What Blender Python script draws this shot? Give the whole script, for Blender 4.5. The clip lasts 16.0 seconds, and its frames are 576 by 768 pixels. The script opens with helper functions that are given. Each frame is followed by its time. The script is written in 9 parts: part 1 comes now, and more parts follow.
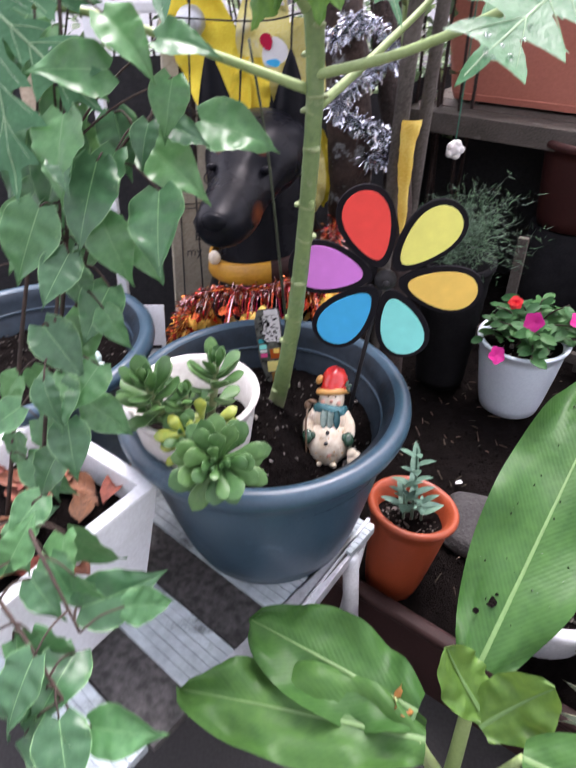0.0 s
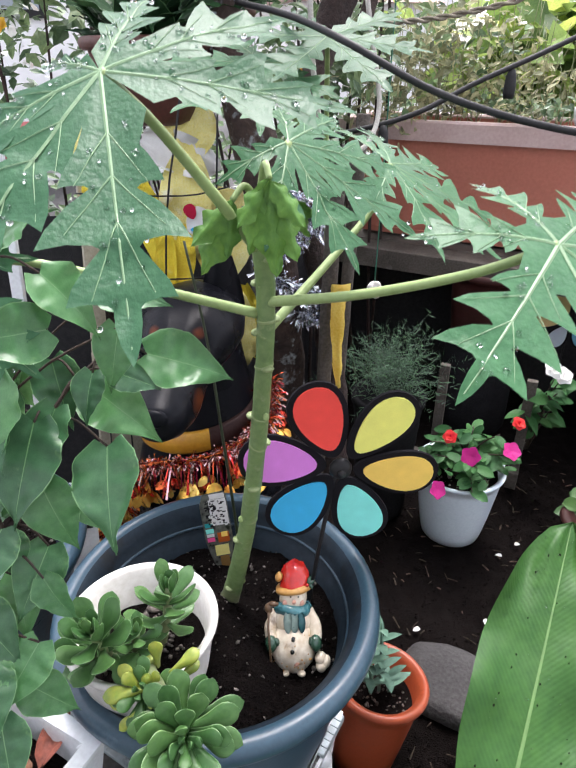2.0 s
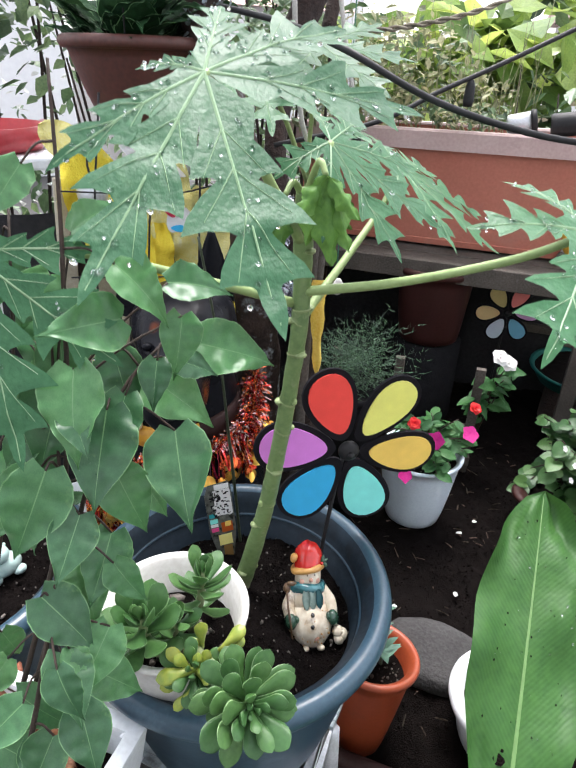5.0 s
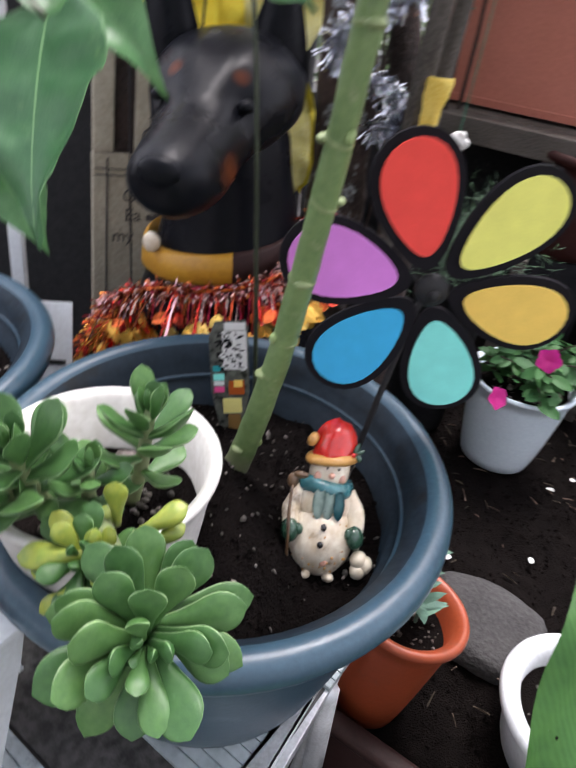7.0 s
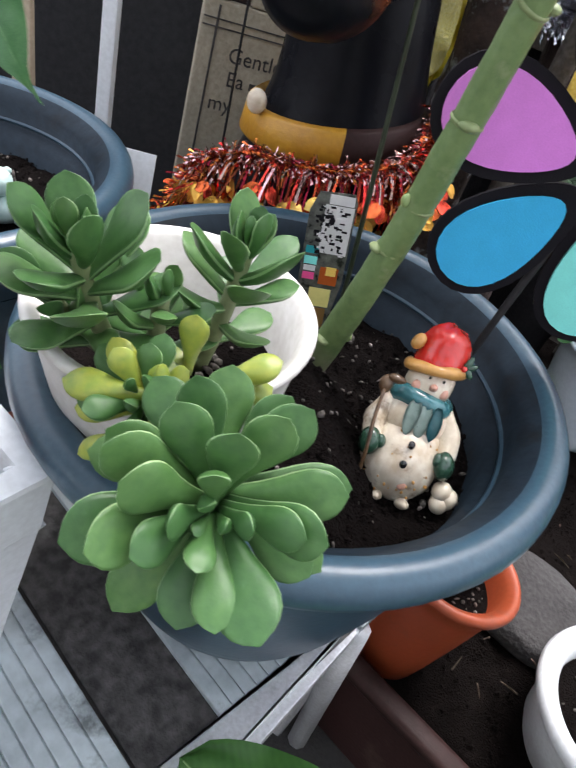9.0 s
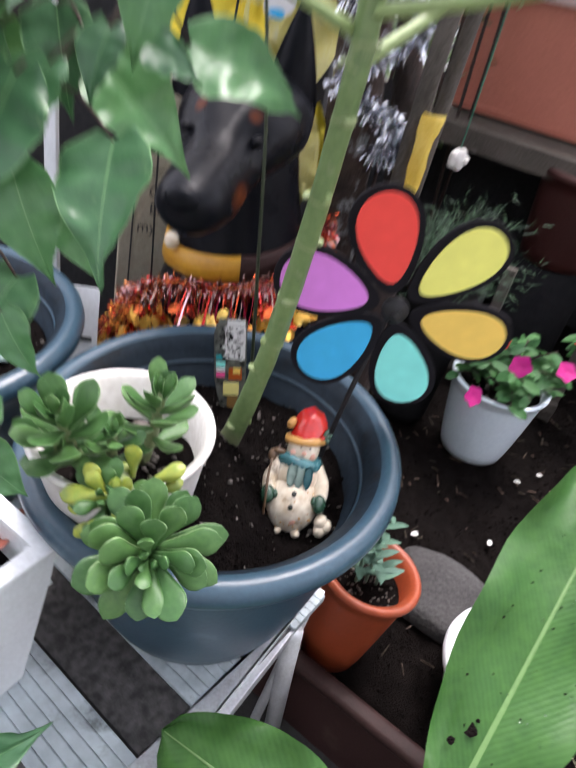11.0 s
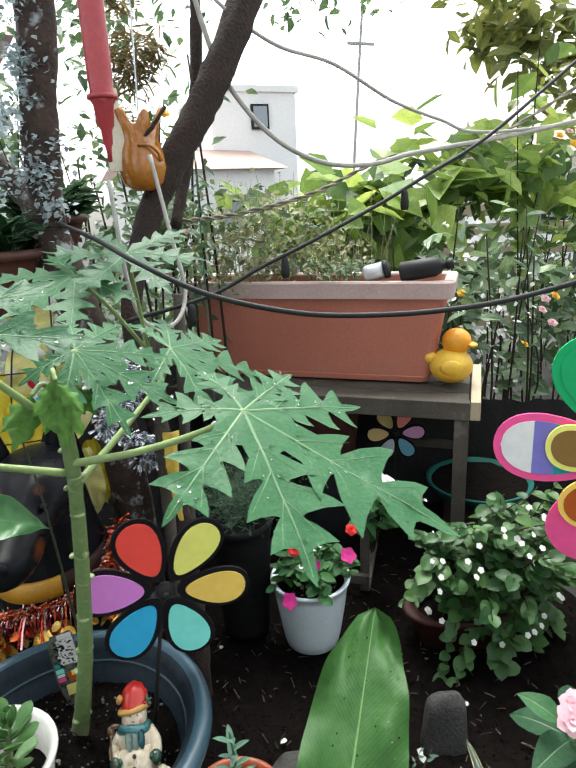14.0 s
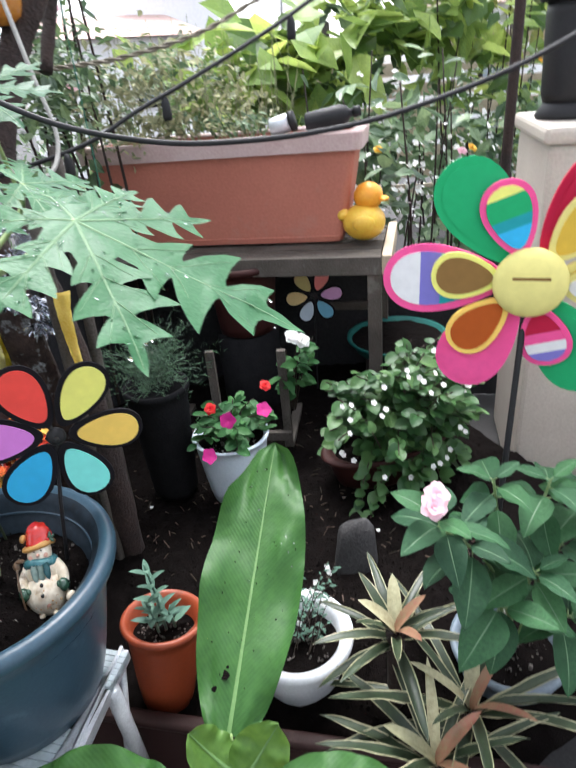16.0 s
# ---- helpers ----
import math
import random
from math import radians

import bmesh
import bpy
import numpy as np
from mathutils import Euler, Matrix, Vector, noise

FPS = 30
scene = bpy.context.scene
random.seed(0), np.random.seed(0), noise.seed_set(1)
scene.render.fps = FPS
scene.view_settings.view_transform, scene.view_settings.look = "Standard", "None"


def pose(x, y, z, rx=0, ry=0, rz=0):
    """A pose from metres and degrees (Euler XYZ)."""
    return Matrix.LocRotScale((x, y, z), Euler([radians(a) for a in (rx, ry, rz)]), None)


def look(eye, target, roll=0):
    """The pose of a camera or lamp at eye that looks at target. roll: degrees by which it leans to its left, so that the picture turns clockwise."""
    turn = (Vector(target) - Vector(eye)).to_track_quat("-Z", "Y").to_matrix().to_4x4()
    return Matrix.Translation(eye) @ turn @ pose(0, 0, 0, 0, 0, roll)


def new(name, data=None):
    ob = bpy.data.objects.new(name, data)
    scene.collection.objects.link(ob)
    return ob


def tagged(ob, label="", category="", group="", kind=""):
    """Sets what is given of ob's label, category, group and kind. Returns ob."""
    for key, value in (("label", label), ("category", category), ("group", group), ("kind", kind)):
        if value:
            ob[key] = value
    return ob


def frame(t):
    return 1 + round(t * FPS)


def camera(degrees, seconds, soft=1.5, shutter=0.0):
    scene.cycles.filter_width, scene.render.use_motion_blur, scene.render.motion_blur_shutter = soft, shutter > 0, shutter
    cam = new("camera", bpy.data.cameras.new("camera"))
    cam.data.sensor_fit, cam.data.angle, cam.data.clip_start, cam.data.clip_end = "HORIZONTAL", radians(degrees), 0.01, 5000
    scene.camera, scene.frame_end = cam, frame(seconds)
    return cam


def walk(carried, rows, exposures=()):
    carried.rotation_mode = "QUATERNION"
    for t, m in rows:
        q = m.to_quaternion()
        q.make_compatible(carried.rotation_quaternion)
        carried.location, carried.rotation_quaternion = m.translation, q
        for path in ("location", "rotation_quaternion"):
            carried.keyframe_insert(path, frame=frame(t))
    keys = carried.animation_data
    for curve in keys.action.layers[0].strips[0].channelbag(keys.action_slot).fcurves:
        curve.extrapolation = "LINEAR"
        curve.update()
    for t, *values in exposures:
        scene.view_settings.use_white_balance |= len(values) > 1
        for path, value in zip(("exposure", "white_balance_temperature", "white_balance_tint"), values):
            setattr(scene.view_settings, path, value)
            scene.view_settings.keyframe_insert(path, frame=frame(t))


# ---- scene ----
cam = camera(51.9, 16.0, 1.7, 0.6)
PATH = [
    (0, (0.055, 0.056, 1.156), (0.031, 1.655, -0.045), -1.3),
    (0.5, (0.04, 0.107, 1.181), (0.119, 1.751, 0.044), -1.7),
    (1, (0.02, 0.145, 1.213), (0.17, 1.846, 0.172), -1.1),
    (1.5, (0.016, 0.166, 1.23), (0.237, 1.887, 0.235), -0.3),
    (2, (0.018, 0.179, 1.253), (0.287, 1.907, 0.282), -0.3),
    (2.5, (0.011, 0.178, 1.278), (0.32, 1.899, 0.307), 1.1),
    (3, (-0.009, 0.173, 1.309), (0.295, 1.9, 0.347), 1.6),
    (3.5, (-0.061, 0.175, 1.297), (0.308, 1.878, 0.314), 2.2),
    (6, (-0.107, 0.16, 1.151), (0.45, 1.83, 0.201), 1.3),
    (6.5, (-0.031, 0.265, 1.065), (0.373, 1.866, -0.063), 1.5),
    (7, (0.003, 0.331, 1.001), (0.239, 1.947, -0.154), 7.6),
    (7.5, (-0.023, 0.358, 0.941), (0.023, 1.878, -0.358), 11.0),
    (8, (-0.048, 0.37, 0.9), (0.051, 1.888, -0.398), 17.4),
    (10.5, (0.02, 0.328, 0.97), (0.224, 1.789, -0.38), 14.3),
    (11, (0.012, 0.243, 1.088), (0.223, 1.813, -0.132), 11.4),
    (11.5, (0.003, 0.12, 1.173), (0.366, 1.8, 0.149), 9.2),
    (12, (0.069, 0.098, 1.269), (0.409, 1.738, 0.176), -0.1),
    (12.5, (0.079, 0.048, 1.312), (0.439, 1.781, 0.381), -2.9),
    (13, (0.109, 0.011, 1.334), (0.591, 1.754, 0.481), -3.3),
    (13.5, (0.121, -0.016, 1.341), (0.72, 1.755, 0.63), -3.2),
    (14, (0.105, -0.021, 1.344), (0.755, 1.778, 0.76), -2.7),
    (14.5, (0.076, -0.016, 1.33), (0.673, 1.791, 0.715), -2.2),
    (15, (0.076, -0.032, 1.296), (0.672, 1.737, 0.58), -2.3),
    (15.5, (0.13, -0.069, 1.271), (0.863, 1.602, 0.452), -1.6),
    (16, (0.188, -0.093, 1.253), (0.912, 1.525, 0.328), -5.3),
]
EXPOSURE = [(0, 2.17, 6420, 26), (1.5, 1.99, 6420, 20), (3.5, 1.99, 6400, 12), (6, 2.05, 6400, 18), (6.5, 2.02, 6500, 22), (7.5, 1.9, 6350, 15), (8, 1.9, 6350, 15), (10.5, 2.12, 6480, 17), (11.5, 2.06, 6450, 21), (12.5, 2.1, 6350, 19), (13, 1.81, 6280, 17), (13.5, 1.78, 6250, 15), (14, 1.69, 6550, 3), (14.5, 1.7, 6550, -2), (15, 1.7, 6550, -9), (15.5, 1.84, 6350, 2), (16, 2.03, 6200, 12)]
walk(cam, [(t, look(eye, target, roll)) for t, eye, target, roll in PATH], EXPOSURE)

# ---- light ----
world = bpy.data.worlds.new("world")
scene.world = world
world.use_nodes = True
wn = world.node_tree
wn.nodes.clear()
sky = wn.nodes.new("ShaderNodeTexSky")
sky.sky_type = "NISHITA"
sky.sun_disc = False
sky.sun_elevation, sky.sun_rotation = radians(62), radians(25)
sky.air_density, sky.dust_density, sky.ozone_density = 1.0, 3.0, 1.0
pale = wn.nodes.new("ShaderNodeHueSaturation")
pale.inputs["Saturation"].default_value = 0.22
wbg = wn.nodes.new("ShaderNodeBackground")
wbg.inputs["Strength"].default_value = 0.15
wout = wn.nodes.new("ShaderNodeOutputWorld")
wn.links.new(sky.outputs[0], pale.inputs["Color"])
wn.links.new(pale.outputs[0], wbg.inputs["Color"])
wn.links.new(wbg.outputs[0], wout.inputs["Surface"])
sun_data = bpy.data.lights.new("sun", "SUN")
sun_data.energy, sun_data.angle, sun_data.color = 1.2, radians(25), (1.0, 0.97, 0.92)
sun_ob = new("sun", sun_data)
sun_ob.matrix_world = look((0, 0, 6), (-0.9, -2.0, 0))


# ---- materials ----
def material(name, base, dark=None, rough=0.6, metal=0.0, scale=20.0, fine=140.0, bump=0.15, mixes=0.5,
             vary=0.0, coat=0.0, sub=0.0, trans=0.0, island=0.0, spec=0.5, detail=6.0, stain=None):
    """A surface with two scales of variation in colour, grain in the relief and some wear in the gloss."""
    m = bpy.data.materials.new(name)
    m.use_nodes = True
    nt = m.node_tree
    bs = nt.nodes["Principled BSDF"]
    dark = dark or tuple(c * 0.6 for c in base)
    co = nt.nodes.new("ShaderNodeTexCoord")
    n1 = nt.nodes.new("ShaderNodeTexNoise")
    n1.inputs["Scale"].default_value, n1.inputs["Detail"].default_value = scale, detail
    n2 = nt.nodes.new("ShaderNodeTexNoise")
    n2.inputs["Scale"].default_value, n2.inputs["Detail"].default_value = fine, 4.0
    nt.links.new(co.outputs["Object"], n1.inputs["Vector"])
    nt.links.new(co.outputs["Object"], n2.inputs["Vector"])
    ramp = nt.nodes.new("ShaderNodeValToRGB")
    ramp.color_ramp.elements[0].position, ramp.color_ramp.elements[1].position = 0.35, 0.68
    ramp.color_ramp.elements[0].color, ramp.color_ramp.elements[1].color = (*dark, 1), (*base, 1)
    add = nt.nodes.new("ShaderNodeMath")
    add.operation = "MULTIPLY_ADD"
    add.inputs[1].default_value = mixes
    nt.links.new(n2.outputs["Fac"], add.inputs[0])
    sub1 = nt.nodes.new("ShaderNodeMath")
    sub1.operation = "MULTIPLY"
    sub1.inputs[1].default_value = 1.0 - mixes
    nt.links.new(n1.outputs["Fac"], sub1.inputs[0])
    nt.links.new(sub1.outputs[0], add.inputs[2])
    nt.links.new(add.outputs[0], ramp.inputs[0])
    colour = ramp.outputs[0]
    if vary or island:
        hs = nt.nodes.new("ShaderNodeHueSaturation")
        if island:
            src = nt.nodes.new("ShaderNodeNewGeometry").outputs["Random Per Island"]
        else:
            src = nt.nodes.new("ShaderNodeObjectInfo").outputs["Random"]
        amount = island or vary
        mr = nt.nodes.new("ShaderNodeMapRange")
        mr.inputs["To Min"].default_value, mr.inputs["To Max"].default_value = 1 - amount, 1 + amount
        nt.links.new(src, mr.inputs["Value"])
        nt.links.new(mr.outputs[0], hs.inputs["Value"])
        mh = nt.nodes.new("ShaderNodeMapRange")
        mh.inputs["To Min"].default_value, mh.inputs["To Max"].default_value = 0.5 + amount * 0.05, 0.5 - amount * 0.05
        nt.links.new(src, mh.inputs["Value"])
        nt.links.new(mh.outputs[0], hs.inputs["Hue"])
        nt.links.new(colour, hs.inputs["Color"])
        colour = hs.outputs[0]
    if stain:
        # blotches of dirt or wear: colour, size, share and strength
        n3 = nt.nodes.new("ShaderNodeTexNoise")
        n3.inputs["Scale"].default_value, n3.inputs["Detail"].default_value = stain[1], 7.0
        n3.inputs["Roughness"].default_value = 0.65
        nt.links.new(co.outputs["Object"], n3.inputs["Vector"])
        sr = nt.nodes.new("ShaderNodeMapRange")
        sr.inputs["From Min"].default_value, sr.inputs["From Max"].default_value = 0.62 - stain[2], 0.72 - stain[2]
        sr.inputs["To Max"].default_value = stain[3]
        nt.links.new(n3.outputs["Fac"], sr.inputs["Value"])
        mixer = nt.nodes.new("ShaderNodeMixRGB")
        mixer.inputs["Color2"].default_value = (*stain[0], 1)
        nt.links.new(sr.outputs[0], mixer.inputs["Fac"])
        nt.links.new(colour, mixer.inputs["Color1"])
        colour = mixer.outputs[0]
    nt.links.new(colour, bs.inputs["Base Color"])
    rr = nt.nodes.new("ShaderNodeMapRange")
    rr.inputs["To Min"].default_value, rr.inputs["To Max"].default_value = max(rough - 0.12, 0.03), min(rough + 0.12, 1)
    nt.links.new(n1.outputs["Fac"], rr.inputs["Value"])
    nt.links.new(rr.outputs[0], bs.inputs["Roughness"])
    bs.inputs["Metallic"].default_value = metal
    bs.inputs["Coat Weight"].default_value = coat
    bs.inputs["Coat Roughness"].default_value = 0.15
    bs.inputs["Specular IOR Level"].default_value = spec
    if sub:
        bs.inputs["Subsurface Weight"].default_value = sub
        bs.inputs["Subsurface Radius"].default_value = (0.004, 0.006, 0.002)
    if bump:
        bp = nt.nodes.new("ShaderNodeBump")
        bp.inputs["Strength"].default_value, bp.inputs["Distance"].default_value = bump, 0.01
        nt.links.new(add.outputs[0], bp.inputs["Height"])
        nt.links.new(bp.outputs[0], bs.inputs["Normal"])
    if trans:
        tr = nt.nodes.new("ShaderNodeBsdfTranslucent")
        warm = nt.nodes.new("ShaderNodeHueSaturation")
        warm.inputs["Hue"].default_value, warm.inputs["Value"].default_value = 0.47, 1.7
        nt.links.new(colour, warm.inputs["Color"])
        nt.links.new(warm.outputs[0], tr.inputs["Color"])
        mx = nt.nodes.new("ShaderNodeMixShader")
        mx.inputs[0].default_value = trans
        nt.links.new(bs.outputs[0], mx.inputs[1])
        nt.links.new(tr.outputs[0], mx.inputs[2])
        nt.links.new(mx.outputs[0], nt.nodes["Material Output"].inputs["Surface"])
    return m


M_SOIL = material("soil", (0.0090, 0.0068, 0.0062), (0.0036, 0.0028, 0.0026), 1.0, scale=40, fine=420, bump=1.0, spec=0.05)
M_GRIT = material("grit", (0.20, 0.18, 0.16), (0.03, 0.025, 0.02), 0.9, scale=60, fine=300, island=0.6)
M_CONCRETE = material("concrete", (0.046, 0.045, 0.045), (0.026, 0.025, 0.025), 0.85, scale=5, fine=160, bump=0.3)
M_UNSEENWALL = material("unseen_wall_grey", (0.46, 0.45, 0.44), (0.36, 0.355, 0.35), 0.9, scale=2, fine=60, bump=0.2)
M_BLUE = material("blue_plastic", (0.036, 0.078, 0.112), (0.024, 0.053, 0.080), 0.32, scale=7, fine=220, bump=0.05, stain=((0.11, 0.17, 0.22), 12.0, 0.04, 0.5))
# Inner wall of the blue pots: shade put into the colour, plus dark blotches.
M_BLUEIN = material("shaded_blue_plastic", (0.018, 0.031, 0.045), (0.009, 0.015, 0.022), 0.5, scale=9, fine=90, bump=0.1, spec=0.18, stain=((0.012, 0.012, 0.012), 14.0, 0.08, 0.7))
M_WHITE = material("white_plastic", (0.80, 0.84, 0.87), (0.64, 0.67, 0.69), 0.42, scale=6, fine=180, bump=0.05, stain=((0.36, 0.36, 0.34), 11.0, -0.02, 0.6))
M_GREYWHITE = material("grey_white_plastic", (0.78, 0.89, 0.96), (0.66, 0.77, 0.85), 0.4, scale=5, fine=160, bump=0.05, stain=((0.44, 0.47, 0.48), 9.0, -0.02, 0.6))
M_CREAM = material("cream_ceramic", (0.80, 0.79, 0.77), (0.62, 0.60, 0.56), 0.35, scale=12, fine=140, bump=0.05, stain=((0.42, 0.38, 0.32), 14.0, -0.01, 0.6))
M_TERRA = material("terracotta_plastic", (0.31, 0.056, 0.018), (0.24, 0.044, 0.015), 0.45, scale=9, fine=150, bump=0.06, stain=((0.16, 0.05, 0.028), 16.0, 0.02, 0.6))
M_PLANTER = material("faded_terracotta", (0.50, 0.180, 0.125), (0.40, 0.135, 0.092), 0.55, scale=4, fine=120, bump=0.06, stain=((0.40, 0.23, 0.18), 5.0, 0.03, 0.4))
M_PLANTERRIM = material("sunbleached_rim", (0.60, 0.47, 0.45), (0.48, 0.34, 0.32), 0.6, scale=7, fine=120, bump=0.06, stain=((0.34, 0.22, 0.20), 9.0, 0.02, 0.5))
M_BROWN = material("brown_plastic", (0.034, 0.015, 0.014), (0.020, 0.009, 0.008), 0.6, scale=8, fine=180, bump=0.1, spec=0.2, stain=((0.070, 0.045, 0.037), 10.0, 0.03, 0.6))
M_DARKRED = material("dark_red_plastic", (0.044, 0.012, 0.010), (0.026, 0.007, 0.006), 0.55, scale=8, fine=150, bump=0.06, spec=0.25)
M_BOARD = material("painted_grey_board", (0.58, 0.67, 0.70), (0.30, 0.35, 0.37), 0.5, scale=16, fine=90, bump=0.2, vary=0.08, mixes=0.3, stain=((0.045, 0.052, 0.048), 11.0, 0.075, 0.8))
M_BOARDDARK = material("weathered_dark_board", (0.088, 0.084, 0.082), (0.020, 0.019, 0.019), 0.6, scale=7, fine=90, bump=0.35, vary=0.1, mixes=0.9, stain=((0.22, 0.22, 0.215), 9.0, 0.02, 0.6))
M_ALU = material("dull_aluminium", (0.64, 0.67, 0.70), (0.44, 0.46, 0.48), 0.42, metal=0.55, scale=30, fine=260, bump=0.1, stain=((0.16, 0.16, 0.16), 14.0, 0.0, 0.6))
M_WOODGREY = material("weathered_wood", (0.13, 0.115, 0.10), (0.05, 0.043, 0.036), 0.8, scale=9, fine=200, bump=0.4, spec=0.25, stain=((0.24, 0.23, 0.21), 10.0, 0.0, 0.7))
M_WOODPALE = material("pale_wood", (0.55, 0.46, 0.34), (0.36, 0.29, 0.20), 0.7, scale=8, fine=170, bump=0.25, stain=((0.22, 0.18, 0.13), 12.0, 0.04, 0.7))
M_BARK = material("dark_bark", (0.046, 0.027, 0.021), (0.013, 0.008, 0.007), 0.9, scale=16, fine=130, bump=1.0)
M_LICHEN = material("lichened_bark", (0.072, 0.045, 0.036), (0.016, 0.010, 0.008), 0.9, scale=22, fine=110, bump=1.0, mixes=0.4, stain=((0.38, 0.42, 0.44), 26.0, 0.06, 0.75))
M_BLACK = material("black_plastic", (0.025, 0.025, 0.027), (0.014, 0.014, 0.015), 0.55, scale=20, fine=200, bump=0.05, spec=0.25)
M_NET = material("black_net_and_shade", (0.046, 0.047, 0.050), (0.030, 0.030, 0.032), 1.0, scale=90, fine=900, bump=0.6, spec=0.0)
# Black plastic darkened in the colour for pots that stand in deep shade.
M_POTBLACK = material("shaded_black_plastic", (0.016, 0.016, 0.017), (0.009, 0.009, 0.010), 0.9, scale=30, fine=200, bump=0.2, spec=0.04)
M_STEM = material("papaya_stem", (0.185, 0.270, 0.105), (0.110, 0.180, 0.065), 0.42, scale=30, fine=160, bump=0.14, stain=((0.34, 0.37, 0.22), 26.0, 0.03, 0.55))
M_PETIOLE = material("pale_petiole", (0.30, 0.40, 0.17), (0.22, 0.31, 0.11), 0.45, scale=25, fine=180, bump=0.05)
M_SCAR = material("stem_scar", (0.26, 0.32, 0.15), (0.17, 0.23, 0.09), 0.5, scale=60)
M_PAPAYA = material("papaya_leaf", (0.052, 0.146, 0.068), (0.030, 0.100, 0.046), 0.38, scale=22, fine=240, bump=0.18, trans=0.16, vary=0.14, spec=0.19, stain=((0.15, 0.25, 0.15), 26.0, 0.02, 0.5))
M_VEIN = material("leaf_vein", (0.185, 0.30, 0.165), (0.13, 0.235, 0.115), 0.5, scale=40, bump=0.0, trans=0.1)
M_YOUNG = material("young_leaf", (0.120, 0.265, 0.045), (0.060, 0.160, 0.030), 0.44, scale=30, fine=200, bump=0.2, trans=0.18, spec=0.3)
M_VINE = material("vine_leaf", (0.072, 0.198, 0.074), (0.040, 0.130, 0.050), 0.34, scale=9, fine=120, bump=0.06, trans=0.18, vary=0.34, spec=0.48, stain=((0.15, 0.30, 0.10), 1.6, 0.08, 0.6))
M_VINESTEM = material("vine_stem", (0.055, 0.034, 0.024), (0.024, 0.016, 0.012), 0.8, scale=40, bump=0.4)
M_CANNA = material("canna_leaf", (0.054, 0.140, 0.030), (0.030, 0.092, 0.022), 0.44, scale=9, fine=70, bump=0.14, trans=0.16, vary=0.12, spec=0.22, mixes=0.5, stain=((0.10, 0.085, 0.02), 45.0, -0.06, 0.8))


def ribbed(m, step, slant, dark, strength):
    """Fine side veins that run from the midrib of a leaf to its edge, in colour and relief."""
    nt = m.node_tree
    bs = nt.nodes["Principled BSDF"]
    co = nt.nodes.new("ShaderNodeTexCoord")
    xyz = nt.nodes.new("ShaderNodeSeparateXYZ")
    nt.links.new(co.outputs["Object"], xyz.inputs[0])

    def calc(op, a, b):
        n = nt.nodes.new("ShaderNodeMath")
        n.operation = op
        for k, v in enumerate((a, b)):
            if isinstance(v, float):
                n.inputs[k].default_value = v
            elif v is not None:
                nt.links.new(v, n.inputs[k])
        return n.outputs[0]

    side = calc("MULTIPLY", calc("ABSOLUTE", xyz.outputs[0], None), slant)
    wave = calc("SINE", calc("MULTIPLY", calc("SUBTRACT", xyz.outputs[1], side), 6.283 / step), None)
    fac = calc("MULTIPLY", calc("ADD", wave, 1.0), 0.5 * strength)
    old = bs.inputs["Base Color"].links[0].from_socket
    mixer = nt.nodes.new("ShaderNodeMixRGB")
    mixer.inputs["Color2"].default_value = (*dark, 1)
    nt.links.new(fac, mixer.inputs["Fac"])
    nt.links.new(old, mixer.inputs["Color1"])
    nt.links.new(mixer.outputs[0], bs.inputs["Base Color"])
    bp = nt.nodes.new("ShaderNodeBump")
    bp.inputs["Strength"].default_value, bp.inputs["Distance"].default_value = 0.06, 0.002
    nt.links.new(wave, bp.inputs["Height"])
    was = bs.inputs["Normal"].links[0].from_socket
    nt.links.new(was, bp.inputs["Normal"])
    nt.links.new(bp.outputs[0], bs.inputs["Normal"])


ribbed(M_CANNA, 0.0090, 1.3, (0.052, 0.140, 0.034), 0.28)
M_CANNAVEIN = material("canna_midrib", (0.105, 0.21, 0.060), (0.08, 0.165, 0.045), 0.5, scale=30, bump=0.0)
M_SUCC = material("succulent_leaf", (0.070, 0.162, 0.046), (0.036, 0.105, 0.029), 0.40, scale=34, fine=220, bump=0.05, sub=0.12, vary=0.22, spec=0.38, stain=((0.12, 0.23, 0.11), 30.0, 0.03, 0.55))
M_SUCCRIM = material("succulent_leaf_rim", (0.27, 0.41, 0.20), (0.18, 0.31, 0.13), 0.42, scale=26, fine=200, bump=0.05, sub=0.12, vary=0.2)
M_SUCCYEL = material("yellowing_succulent_leaf", (0.34, 0.36, 0.050), (0.17, 0.26, 0.045), 0.36, scale=24, fine=200, bump=0.05, sub=0.15, vary=0.15)
M_SUCCSTEM = material("succulent_stem", (0.24, 0.30, 0.14), (0.15, 0.17, 0.09), 0.5, scale=40)
M_GREYGREEN = material("grey_green_leaf", (0.13, 0.23, 0.17), (0.075, 0.15, 0.11), 0.6, scale=30, bump=0.15, vary=0.15, spec=0.25)
M_DOG = material("black_glazed_resin", (0.008, 0.009, 0.012), (0.005, 0.005, 0.007), 0.28, scale=8, fine=120, bump=0.08, spec=0.085)
M_COLLAR = material("yellow_collar", (0.52, 0.27, 0.02), (0.40, 0.19, 0.015), 0.45, scale=20, fine=140)
M_GOLD = material("gold_foil", (0.95, 0.62, 0.12), (0.85, 0.42, 0.06), 0.3, metal=0.75, scale=60, island=0.3)
M_GOLDPALE = material("pale_gold_foil", (0.95, 0.72, 0.22), (0.85, 0.50, 0.08), 0.3, metal=0.7, scale=60, island=0.3)
M_DEEPRED = material("deep_red_foil", (0.30, 0.02, 0.012), (0.15, 0.01, 0.006), 0.25, metal=0.8, scale=60, island=0.5)
